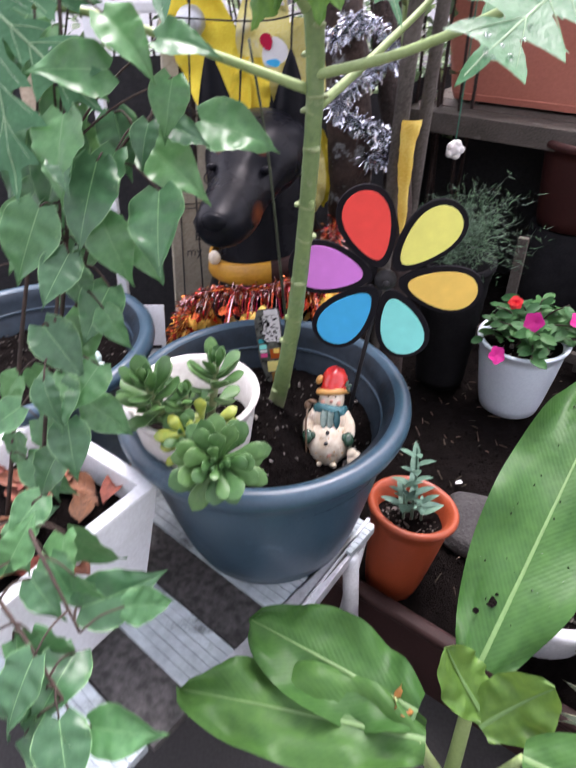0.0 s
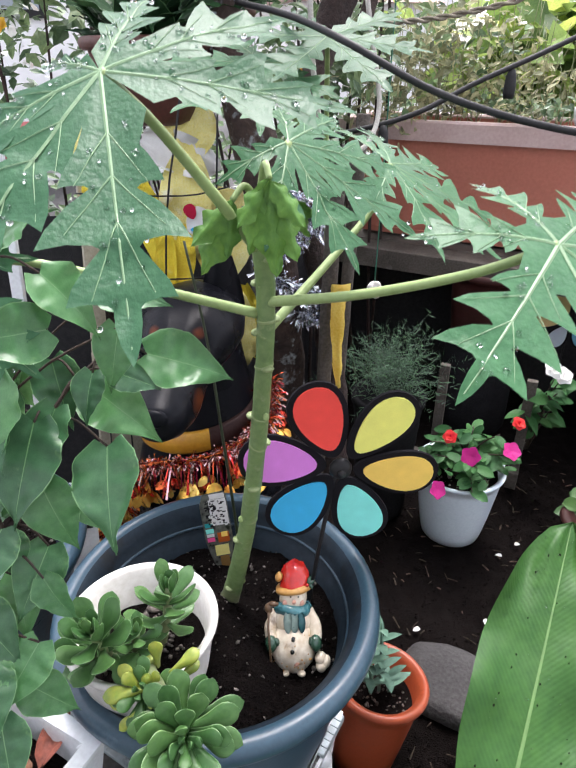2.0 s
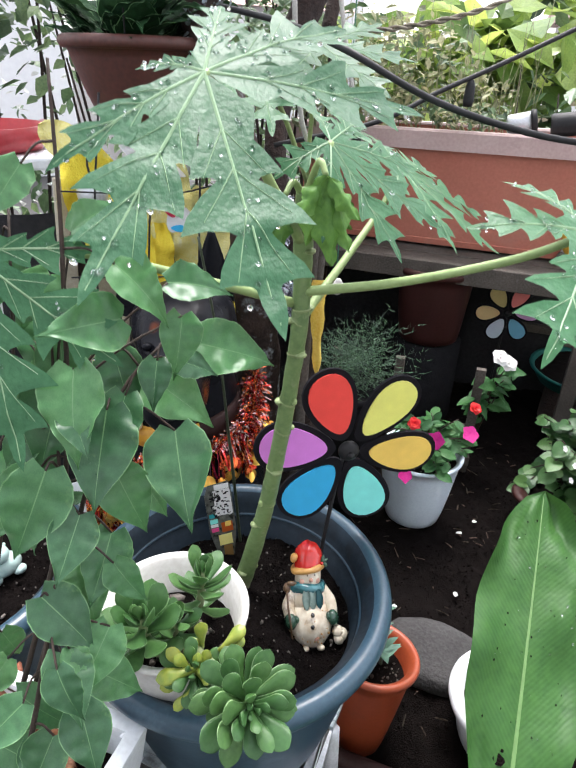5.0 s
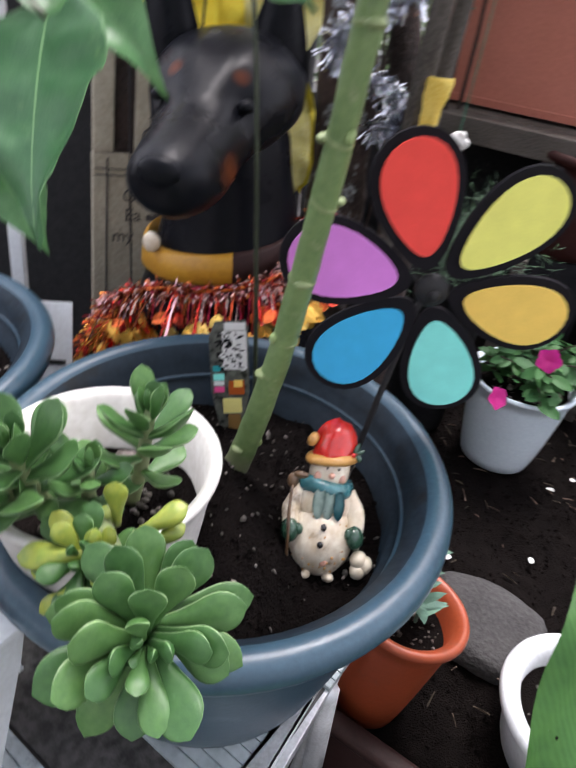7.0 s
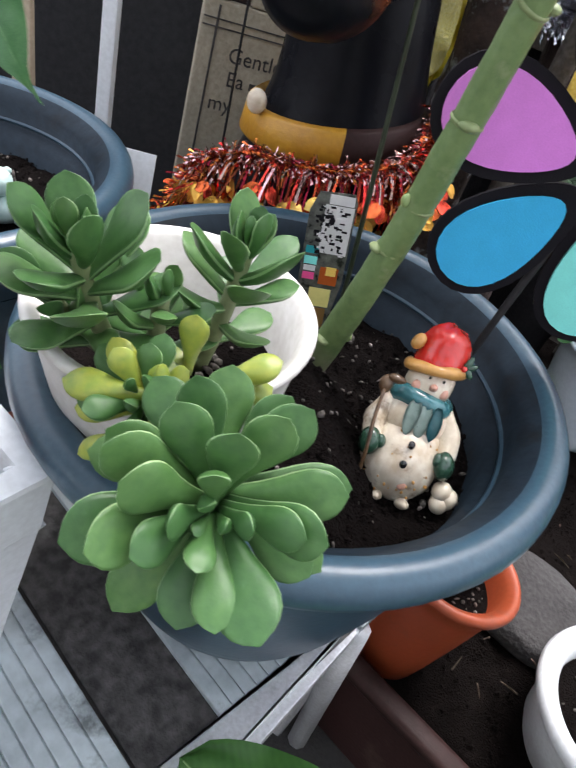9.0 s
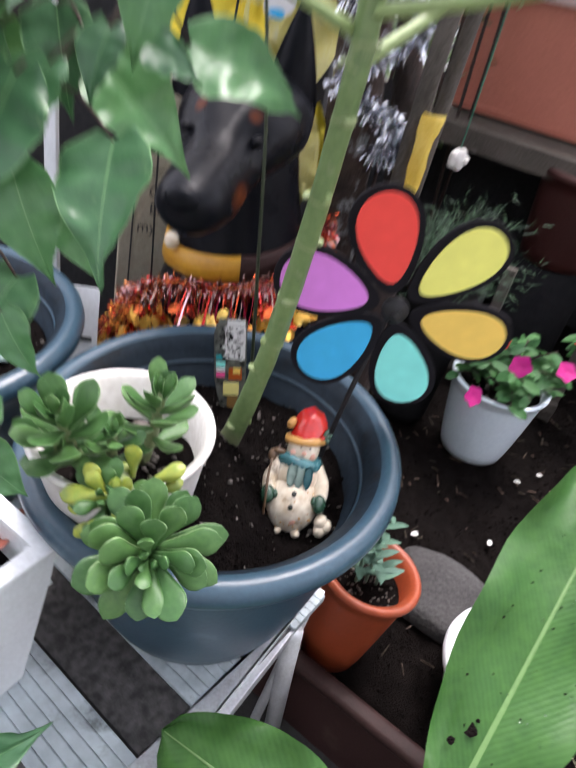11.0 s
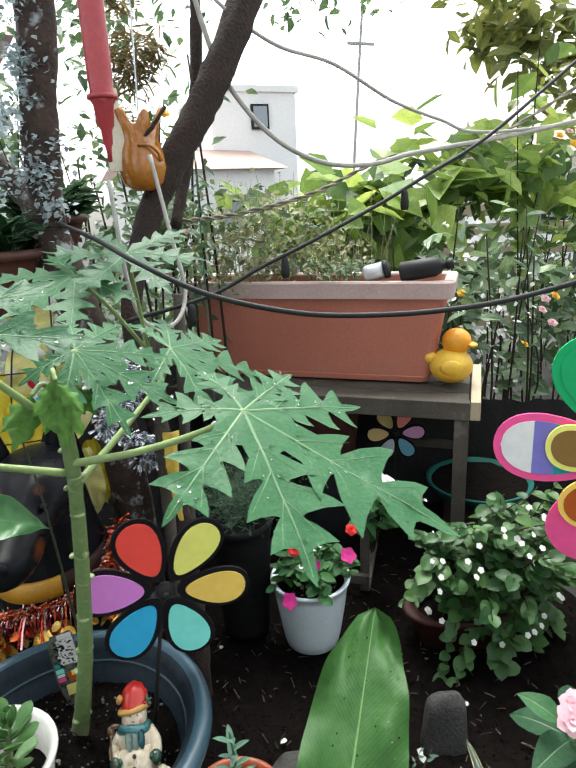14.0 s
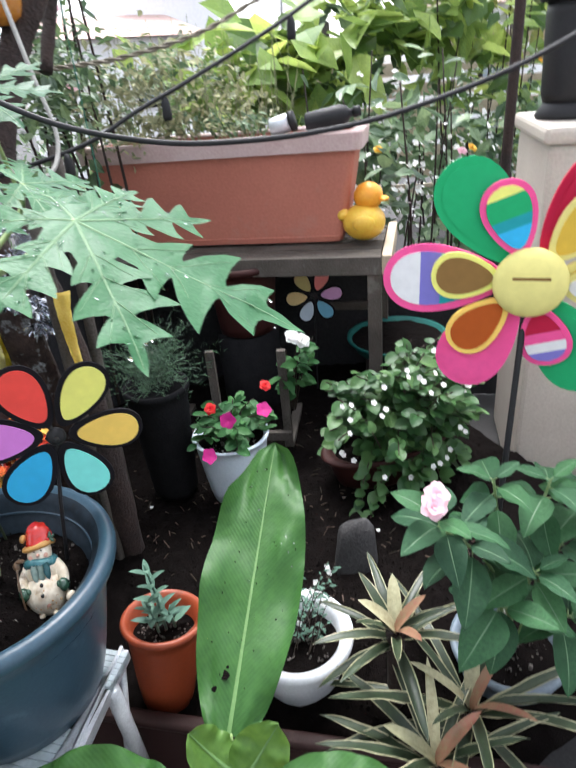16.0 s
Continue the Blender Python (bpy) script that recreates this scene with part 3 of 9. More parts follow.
def bench():
    t = thing("slatted_bench", (0.0, 0.53, 0.0), "low slatted bench of grooved grey and dark boards", "bench")
    o = t.matrix_world.translation
    base = V(-0.012, 0.524, BENCH_TOP) - o - BU * 0.028
    # a tapering metal plate closes the slanted end, with a rail under its outer edge
    tip, heel = V(0.178, 0.728, BENCH_TOP) - o, V(-0.060, 0.401, BENCH_TOP) - o
    wedge = [V(-0.092, 0.432, BENCH_TOP) - o, heel, tip, V(0.160, 0.697, BENCH_TOP) - o]

    def board(off, width, length, mat, top, name="slat", grooved=True):
        # boards run away from the end bar; off is the distance along the bar
        bm = bmesh.new()
        n = 6 if grooved else 1
        for k in range(n):
            w = width / n
            b = box((length, w - (0.0008 if grooved else 0), 0.016), bevel=0.0016)
            join(bm, b, Matrix.Translation(V(-length / 2, (k + 0.5) * w - width / 2, 0)))
        if grooved:
            box((length, width, 0.010), (-length / 2, 0, 0.0005), 0.001, bm)
        ang = math.atan2(BU.y, BU.x)
        p = base + BV * off
        across = (wedge[3] - wedge[0]).cross(V(0, 0, 1))
        p += BU * ((wedge[0] - p).dot(across) / BU.dot(across) + 0.012)
        part(name, bm, mat, t, matrix=Matrix.Translation((p.x, p.y, top - BENCH_TOP + base.z - 0.008)) @ Matrix.Rotation(ang, 4, "Z"), smooth=False)

    for k, (off, wide) in enumerate(((-0.235, 0.082), (-0.075, 0.082), (0.085, 0.082), (0.239, 0.070))):
        board(off - 0.002, wide, 0.75, M_BOARD, BENCH_TOP, "grooved_slat")
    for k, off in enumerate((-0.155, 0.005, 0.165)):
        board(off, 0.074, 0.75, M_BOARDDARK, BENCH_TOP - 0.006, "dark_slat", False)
    ang = math.atan2(BV.y, BV.x)
    mid = base + BV * 0.0
    bm = slab([(q.x, q.y) for q in wedge], 0.004, base.z + 0.0035)
    part("end_plate", bm, M_ALU, t, "worn flat metal edge plate", smooth=False)
    run = tip - heel
    turn = Matrix.Translation((tip + heel) / 2 + V(0, 0, -0.004)) @ Matrix.Rotation(math.atan2(run.y, run.x), 4, "Z")
    part("side_rail", box((run.length, 0.006, 0.014), bevel=0.001), M_ALU, t, matrix=turn, smooth=False)
    part("lower_rail", box((run.length, 0.010, 0.022), (0, -0.007, -0.014), bevel=0.001), M_ALU, t, matrix=turn, smooth=False)
    for s, b in ((0.21, 0.03), (-0.26, 0.03), (0.21, -0.66), (-0.26, -0.66)):
        p = mid + BV * s + BU * b
        part("leg", tube([(p.x, p.y, p.z - 0.02), (p.x + 0.015, p.y, -o.z + 0.003)], 0.014, 8, 1), M_ALU, t)
    p = tip + V(-0.010, -0.016, 0)
    part("brace", tube([(p.x, p.y, p.z - 0.03), (p.x - 0.05, p.y - 0.06, p.z - 0.30)], 0.008, 6, 1), M_ALU, t)
    for k in range(3):
        q = tip - run.normalized() * (0.012 + 0.018 * k) + V(0.006, -0.005, -0.014 - 0.006 * (k % 2))
        part("rivet", ball(0.005, q, u=8, v=6), M_ALU, t)
    return t


bench()


def edging():
    """The brown trough wall that holds the bed."""
    t = thing("bed_edging", (0.17, 0.705, 0.0), "brown plastic trough edge holding dark soil", "edging")
    a, b = V(0.07, 0.785, 0), V(0.86, 0.175, 0)
    d = (b - a).normalized()
    ang = math.atan2(d.y, d.x)
    length = (b - a).length
    m = Matrix.Translation((a + b) / 2 - V(0.17, 0.705, 0)) @ Matrix.Rotation(ang, 4, "Z")
    part("wall", box((length, 0.010, 0.185), (0, 0, 0.0925), 0.003), M_BROWN, t, matrix=m)
    part("rim", box((length, 0.030, 0.020), (0, -0.003, 0.192), 0.008), M_BROWN, t, matrix=m)
    return t


edging()


# ---- garden spinner ----
def drop_outline(r0, r1, w, n=28):
    """A rounded petal from r0 to r1 along +y, widest near its outer end."""
    pts = []
    for k in range(n):
        a = 2 * math.pi * k / n
        t = 0.5 - 0.5 * math.cos(a)
        half = w / 2 * math.sin(a) * (0.62 + 0.62 * t) / 1.05
        pts.append((half, r0 + (r1 - r0) * t))
    return pts


def spinner(at, normal, stick_to, label, order, turn=20.0, s=1.0):
    t = thing("garden_spinner", stick_to, label, "garden spinner", "rainbow spinners")
    hub = V(*at) - V(*stick_to)
    face = aim(hub, (0, 0, 1), normal)
    for k, c in enumerate(order):
        a = turn + 60 * k
        m = face @ Matrix.Rotation(radians(a), 4, "Z") @ Matrix.Rotation(radians(6), 4, "Y")
        rim = part("petal", slab(drop_outline(0.018 * s, 0.132 * s, 0.080 * s), 0.004), M_F["black"], t, matrix=m, smooth=False, label="black-edged petal")
        part("panel", slab(drop_outline(0.031 * s, 0.125 * s, 0.064 * s), 0.0024, 0.0034), M_F[c], rim, smooth=False, label=c + " cloth panel")
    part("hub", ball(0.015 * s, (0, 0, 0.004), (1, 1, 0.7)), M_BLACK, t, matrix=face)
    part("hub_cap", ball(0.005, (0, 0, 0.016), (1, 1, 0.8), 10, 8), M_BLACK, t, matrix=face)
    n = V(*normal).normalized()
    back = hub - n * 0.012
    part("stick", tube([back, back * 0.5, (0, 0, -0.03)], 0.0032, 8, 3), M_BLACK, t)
    return t


spinner((0.178, 0.776, 0.790), (-0.06, -0.90, 0.36), (0.133, 0.760, 0.566), "rainbow cloth spinner with black-edged petals, stuck in a blue pot",
        ("red", "violet", "blue", "mint", "orange", "yellow"))


# ---- snowman figurine ----
def figurine():
    """A glazed figurine of a snowman, leaning back in the soil."""
    bm = bmesh.new()
    IV, RED, OCH, TEAL, PALE, GRN, BLK, PNK = range(8)
    ball(0.036, (0, 0, 0.034), (1.0, 0.86, 0.98), 24, 16, bm, mi=IV)
    ball(0.028, (0, 0, 0.066), (1.05, 0.85, 0.9), 20, 14, bm, mi=IV)
    ball(0.0215, (0, -0.002, 0.094), (1.0, 0.92, 0.92), 20, 14, bm, mi=IV)
    for s in (-1, 1):
        b = tube([(s * 0.022, 0, 0.074), (s * 0.033, -0.006, 0.058), (s * 0.032, -0.016, 0.042)], [0.010, 0.0105, 0.0085], 10, 5)
        for f in b.faces:
            f.material_index = IV
        join(bm, b)
        ball(0.0095, (s * 0.033, -0.018, 0.041), (1.0, 1.0, 1.15), 14, 10, bm, mi=GRN)
        ball(0.0042, (s * 0.0255, -0.022, 0.044), (1.0, 1.0, 1.3), 10, 8, bm, mi=GRN)
        ball(0.0012, (s * 0.0062, -0.0225, 0.099), (1, 0.6, 1), 8, 6, bm, mi=BLK)
        ball(0.0056, (s * 0.0115, -0.0165, 0.0905), (1, 0.5, 0.8), 10, 8, bm, mi=PNK)
        ball(0.0062, (s * 0.012, -0.016, 0.003), (1.0, 1.2, 0.7), 12, 8, bm, mi=IV)
    ball(0.0035, (0, -0.0235, 0.0925), (1, 1.6, 0.9), 10, 8, bm, mi=PNK)
    # scarf
    b = tube([(0.021 * math.cos(a), 0.018 * math.sin(a), 0.080 + 0.002 * math.sin(2 * a)) for a in [k * math.pi / 5 for k in range(11)]], [0.0075, 0.0085, 0.0075], 10, 3)
    for f in b.faces:
        f.material_index = TEAL
    join(bm, b)
    for x0, x1, w, mi in ((-0.008, -0.012, 0.013, PALE), (0.002, 0.006, 0.012, PALE), (0.012, 0.016, 0.010, TEAL)):
        b = blade(0.026, w, "round", 0.2, 0.3, 8, 0.1, seed=x0 * 90)
        bmesh.ops.solidify(b, geom=b.faces[:], thickness=0.003)
        for f in b.faces:
            f.material_index = mi
        join(bm, b, aim((x0, -0.0235, 0.080), (x1 - x0, -0.22, -1), (0, -1, 0)))
    # hat with a rolled brim, folds and a bobble
    b = tube([(0.0235 * math.cos(a), 0.0225 * math.sin(a), 0.1055 + 0.002 * math.cos(a)) for a in [k * math.pi / 6 for k in range(13)]], 0.0046, 10, 2)
    for f in b.faces:
        f.material_index = OCH
    join(bm, b)
    hat = lathe([(0.0225, 0.105), (0.0228, 0.110), (0.0222, 0.115), (0.0212, 0.121), (0.0198, 0.127), (0.0172, 0.1325), (0.0135, 0.137), (0.0075, 0.1400), (0.0, 0.141)], 28)
    for v in hat.verts:
        k = 1 + 0.16 * noise.noise(v.co * 75) + 0.06 * noise.noise(v.co * 190)
        v.co.x, v.co.y = v.co.x * k - 0.10 * max(0, v.co.z - 0.118), v.co.y * k
        v.co.z += 0.004 * noise.noise(v.co * 110)
    for f in hat.faces:
        f.material_index = RED
    join(bm, hat)
    ball(0.0062, (-0.0245, -0.008, 0.121), (1, 1, 1), 12, 8, bm, mi=OCH)
    for a in (-35, 25, 80):
        ball(0.0058, (0.0195 + 0.004 * math.cos(radians(a)), -0.014, 0.1125 + 0.004 * math.sin(radians(a))), (1.2, 0.35, 0.5), 8, 6, bm, Matrix.Rotation(radians(-a), 4, "Y"), mi=GRN)
    ball(0.0026, (0.0185, -0.0185, 0.112), (1, 0.8, 1), 8, 6, bm, mi=RED)
    # broom held in the arm
    b = tube([(-0.037, -0.020, 0.080), (-0.036, -0.026, 0.045), (-0.033, -0.022, 0.012)], 0.0017, 8, 4)
    for f in b.faces:
        f.material_index = 8
    join(bm, b)
    ball(0.0062, (-0.037, -0.018, 0.084), (1.0, 0.6, 1.15), 10, 8, bm, mi=8)
    ball(0.0055, (-0.030, -0.020, 0.090), (1.5, 0.7, 0.7), 10, 8, bm, mi=8)
    for z, y, x in ((0.063, -0.0235, 0.0), (0.0495, -0.0305, -0.001), (0.0345, -0.0315, -0.002)):
        ball(0.0030, (x, y, z), (1, 0.7, 1), 8, 6, bm, mi=BLK)
    # snowball
    for x, z in ((0.040, 0.022), (0.047, 0.018), (0.041, 0.013)):
        ball(0.0085, (x, -0.018, z), (1, 1, 1), 10, 8, bm, mi=IV)
    for x, z in ((-0.020, 0.037), (0.020, 0.033), (0.004, 0.019), (-0.012, 0.024)):
        ball(0.0042, (x, -0.0285 + abs(x) * 0.35, z), (1, 0.3, 1), 8, 6, bm, mi=PNK)
    rnd = random.Random(6)
    for _ in range(30):
        a, z = rnd.uniform(3.3, 6.1), rnd.uniform(0.008, 0.060)
        r = 0.0365 * math.sqrt(max(0.05, 1 - ((z - 0.034) / 0.036) ** 2))
        ball(rnd.uniform(0.0005, 0.0014), (r * math.cos(a), 0.86 * r * math.sin(a), z), (1, 0.5, 1), 6, 5, bm, mi=OCH)
    for v in bm.verts:
        # hand-made: nothing is quite round
        v.co += V(noise.noise(v.co * 60), noise.noise(v.co * 60 + V(9, 0, 0)), noise.noise(v.co * 60 + V(0, 9, 0))) * 0.0016
        if v.co.z > 0.086:
            v.co.x += (v.co.z - 0.086) * 0.10
    m = Matrix.Translation((0.098, 0.662, 0.556)) @ Matrix.Rotation(radians(-34), 4, "X") @ Matrix.Rotation(radians(5), 4, "Y") @ Matrix.Rotation(radians(-6), 4, "Z") @ Matrix.Diagonal((0.86, 1.0, 1.0, 1.0))
    ob = part("snowman_figurine", bm, [M_CERAMIC, M_REDGLAZE, M_OCHREGLAZE, M_TEALGLAZE, M_PALETEAL, M_GREENGLAZE, M_BLACKGLAZE, M_PINKGLAZE, M_BROWNGLAZE], matrix=m)
    return tagged(ob, "glazed ceramic snowman with red hat, leaning in pot soil", "figurine")


figurine()


def soft_patch(m, at, r, colour):
    """A soft-edged patch of another colour round a point of the object."""
    nt = m.node_tree
    bs = nt.nodes["Principled BSDF"]
    co = nt.nodes.new("ShaderNodeTexCoord")
    nz = nt.nodes.new("ShaderNodeTexNoise")
    nz.inputs["Scale"].default_value = 60.0
    far = nt.nodes.new("ShaderNodeVectorMath")
    far.operation = "DISTANCE"
    far.inputs[1].default_value = at
    nt.links.new(co.outputs["Object"], far.inputs[0])
    nt.links.new(co.outputs["Object"], nz.inputs["Vector"])
    rag = nt.nodes.new("ShaderNodeMath")
    rag.operation = "MULTIPLY_ADD"
    rag.inputs[1].default_value = r * 0.6
    nt.links.new(nz.outputs["Fac"], rag.inputs[0])
    nt.links.new(far.outputs["Value"], rag.inputs[2])
    mr = nt.nodes.new("ShaderNodeMapRange")
    mr.inputs["From Min"].default_value, mr.inputs["From Max"].default_value = r * 0.70, r * 1.45
    mr.inputs["To Min"].default_value, mr.inputs["To Max"].default_value = 0.85, 0.0
    nt.links.new(rag.outputs[0], mr.inputs["Value"])
    mixer = nt.nodes.new("ShaderNodeMixRGB")
    mixer.inputs["Color2"].default_value = (*colour, 1)
    nt.links.new(mr.outputs[0], mixer.inputs["Fac"])
    nt.links.new(bs.inputs["Base Color"].links[0].from_socket, mixer.inputs["Color1"])
    nt.links.new(mixer.outputs[0], bs.inputs["Base Color"])


# ---- papaya ----
M_DROP = bpy.data.materials.new("raindrop")
M_DROP.use_nodes = True
_drop = M_DROP.node_tree.nodes["Principled BSDF"]
_drop.inputs["Transmission Weight"].default_value = 1.0
_drop.inputs["Roughness"].default_value = 0.02
_drop.inputs["IOR"].default_value = 1.33
_drop.inputs["Base Color"].default_value = (0.95, 0.97, 0.97, 1)
def lobe_edge(rnd, wide):
    """One side of a lobe: how far the edge lies from the midrib, how far along, and where its vein leaves the midrib."""
    rows = [(1, 0.0, 0.0), (1, 0.10, 0.10), (1, 0.20, 0.20), (1, 0.285, 0.285)]
    j = rnd.uniform(-0.025, 0.025)
    marks = [0.305, 0.455 + j, 0.655 + j, 0.830 + j * 0.5]
    gaps = [0.088, 0.066, 0.052, 0.036]
    for k, w in enumerate((0.185, 0.265, 0.175)):
        a, b, w0, w1 = marks[k], marks[k + 1], gaps[k], gaps[k + 1]
        w *= rnd.uniform(0.80, 1.18) * wide
        d = b - a
        rows += [(w0, a, a - 0.01), (w0 + 0.42 * (w - w0), a + 0.30 * d, a + 0.14 * d), (w0 + 0.80 * (w - w0), a + 0.66 * d, a + 0.30 * d), (w, a + 0.98 * d, a + 0.46 * d),
                 (w1 + 0.52 * (w - w1), a + 0.91 * d, a + 0.66 * d), (w1 + 0.12 * (w - w1), a + 0.93 * d, a + 0.84 * d)]
    return rows + [(0.036, marks[3], 0.835), (0.035, 0.88, 0.88), (0.026, 0.935, 0.935), (0.011, 0.975, 0.975), (0.0, 1.0, 1.0)]


def papaya_leaf(parent, hub, tips, normal, seed=0, name="leaf", fold=0.10, wide=1.0, drops=0, young=False, webbed=0.118):
    """A palmate papaya leaf: deeply cut lobes that run from the hub to the given tips, with pale veins."""
    rnd = random.Random(seed)
    ahead = max(tips, key=lambda q: V(*q).length)
    m = aim(hub, ahead, normal)
    inv = m.to_3x3().inverted()
    lobes = []
    for q in tips:
        p = inv @ V(*q)
        r = math.hypot(p.x, p.y)
        lobes.append((math.degrees(math.atan2(p.x, p.y)), r, p.z / (r * r)))
    lobes.sort()
    size = max(r for a, r, k in lobes)
    ring = [(lobes[-1][0] - 360, lobes[-1][1], lobes[-1][2])] + lobes + [(lobes[0][0] + 360, lobes[0][1], lobes[0][2])]

    def lift(x, y, ridge=0.0):
        r = math.hypot(x, y)
        a = math.degrees(math.atan2(x, y))
        k = lobes[0][2]
        for (a0, r0, k0), (a1, r1, k1) in zip(ring, ring[1:]):
            if a0 <= a <= a1 and a1 > a0:
                f = (a - a0) / (a1 - a0)
                f = f * f * (3 - 2 * f)
                k = k0 + (k1 - k0) * f
        return V(x, y, k * r * r + ridge + 0.03 * size * (r / size) * noise.noise(V(x * 9 / size + seed, y * 9 / size, seed)))

    bm, vm = bmesh.new(), bmesh.new()
    spots_ = []
    for i, (a, L, kz) in enumerate(lobes):
        ra = radians(a)
        gap_l = a - ring[i][0]
        gap_r = ring[i + 2][0] - a
        c, sn = math.cos(ra), math.sin(ra)
        k1, k2 = rnd.uniform(0.9, 1.1) * wide, rnd.uniform(0.9, 1.1) * wide
        rows = []
        edges = (lobe_edge(rnd, k1), lobe_edge(rnd, k2))
        for left, right in zip(*edges):
            row = []
            for side, gap, beside, (w, y, t) in ((-1, gap_l, ring[i][1], left), (1, gap_r, ring[i + 2][1], right)):
                web = webbed * (L + beside)
                h = radians(min(gap, 70) / 2)
                if w == 1:
                    # within the web the edge lies on the line half-way to the next lobe
                    rr = min(t / 0.285, 1.0) * web
                    p = (side * rr * math.sin(h), rr * math.cos(h))
                else:
                    p = (side * w * L, max(y * L, web * 0.92))
                row.append(p)
            t = (left[2] + right[2]) / 2
            rows.append((t * L, row[0], row[1], t))
        prev = None
        for y0, pl, pr, t in rows:
            cur = []
            for q, fr in ((pl, 1), (pl, 0.5), ((0, y0), 0), (pr, 0.5), (pr, 1)):
                x, y = q[0] * (fr if fr else 1), (y0 + (q[1] - y0) * fr) if fr else y0
                X, Y = x * c + y * sn, -x * sn + y * c
                cur.append(m @ lift(X, Y, fold * abs(x)))
            if prev:
                for k in range(4):
                    quad = [prev[k], prev[k + 1], cur[k + 1], cur[k]]
                    vs = []
                    for p in quad:
                        if not vs or all((p - o).length > 1e-6 for o in vs):
                            vs.append(p)
                    if len(vs) > 2:
                        bm.faces.new([bm.verts.new(p) for p in vs])
            prev = cur
        for _ in range(drops):
            y = L * rnd.uniform(0.2, 0.9)
            x = L * rnd.uniform(-0.08, 0.08)
            spots_.append(m @ lift(x * c + y * sn, -x * sn + y * c, fold * abs(x)))

        # veins
        def vein(p0, p1, w0, w1, steps=9):
            last = None
            d = (V(p1[0] - p0[0], p1[1] - p0[1], 0)).normalized()
            nrm = V(-d.y, d.x, 0)
            for k in range(steps + 1):
                u = k / steps
                x, y = p0[0] + (p1[0] - p0[0]) * u, p0[1] + (p1[1] - p0[1]) * u
                w = w0 + (w1 - w0) * u
                pts = []
                for sgn, up in ((-1, 0.0003), (0, 0.0004 + w * 0.5), (1, 0.0003)):
                    xx, yy = x + nrm.x * w * sgn, y + nrm.y * w * sgn
                    X, Y = xx * c + yy * sn, -xx * sn + yy * c
                    pts.append(m @ (lift(X, Y, fold * abs(xx)) + V(0, 0, up)))
                if last:
                    for j in range(2):
                        vm.faces.new([vm.verts.new(q) for q in (last[j], last[j + 1], pts[j + 1], pts[j])])
                last = pts
        vein((0, 0), (0, L * 0.95), 0.0017 * size / 0.24, 0.0004)
        for t0, t1, w in ((0.40, 0.60, 0.205), (0.56, 0.80, 0.125), (0.24, 0.44, 0.155)):
            for sgn, k in ((-1, k1), (1, k2)):
                vein((0, t0 * L), (sgn * w * L * k * 0.9, t1 * L), 0.0005, 0.0002, 6)
    bmesh.ops.remove_doubles(bm, verts=bm.verts, dist=0.0006)
    bmesh.ops.recalc_face_normals(bm, faces=bm.faces)
    leaf = part(name, bm, M_YOUNG if young else M_PAPAYA, parent)
    tagged(part("venation", vm, M_VEIN, leaf, "pale leaf veins"), kind="stuff")
    if spots_:
        dm = bmesh.new()
        up = (m.to_3x3() @ V(0, 0, 1)).normalized()
        for q in spots_:
            ball(rnd.uniform(0.0010, 0.0024), q + up * 0.0006, (1, 1, 0.6), 8, 6, dm, m.to_3x3().to_4x4())
        tagged(part("dew", dm, M_DROP, leaf, "clear raindrops"), kind="stuff")
    return leaf


M_STALK = material("papaya_main_stem", (0.185, 0.270, 0.105), (0.110, 0.180, 0.065), 0.42, scale=30, fine=160, bump=0.22, stain=((0.34, 0.37, 0.22), 26.0, 0.03, 0.55))
soft_patch(M_STALK, V(-0.014, 0.010, -0.006), 0.055, (0.36, 0.34, 0.22))


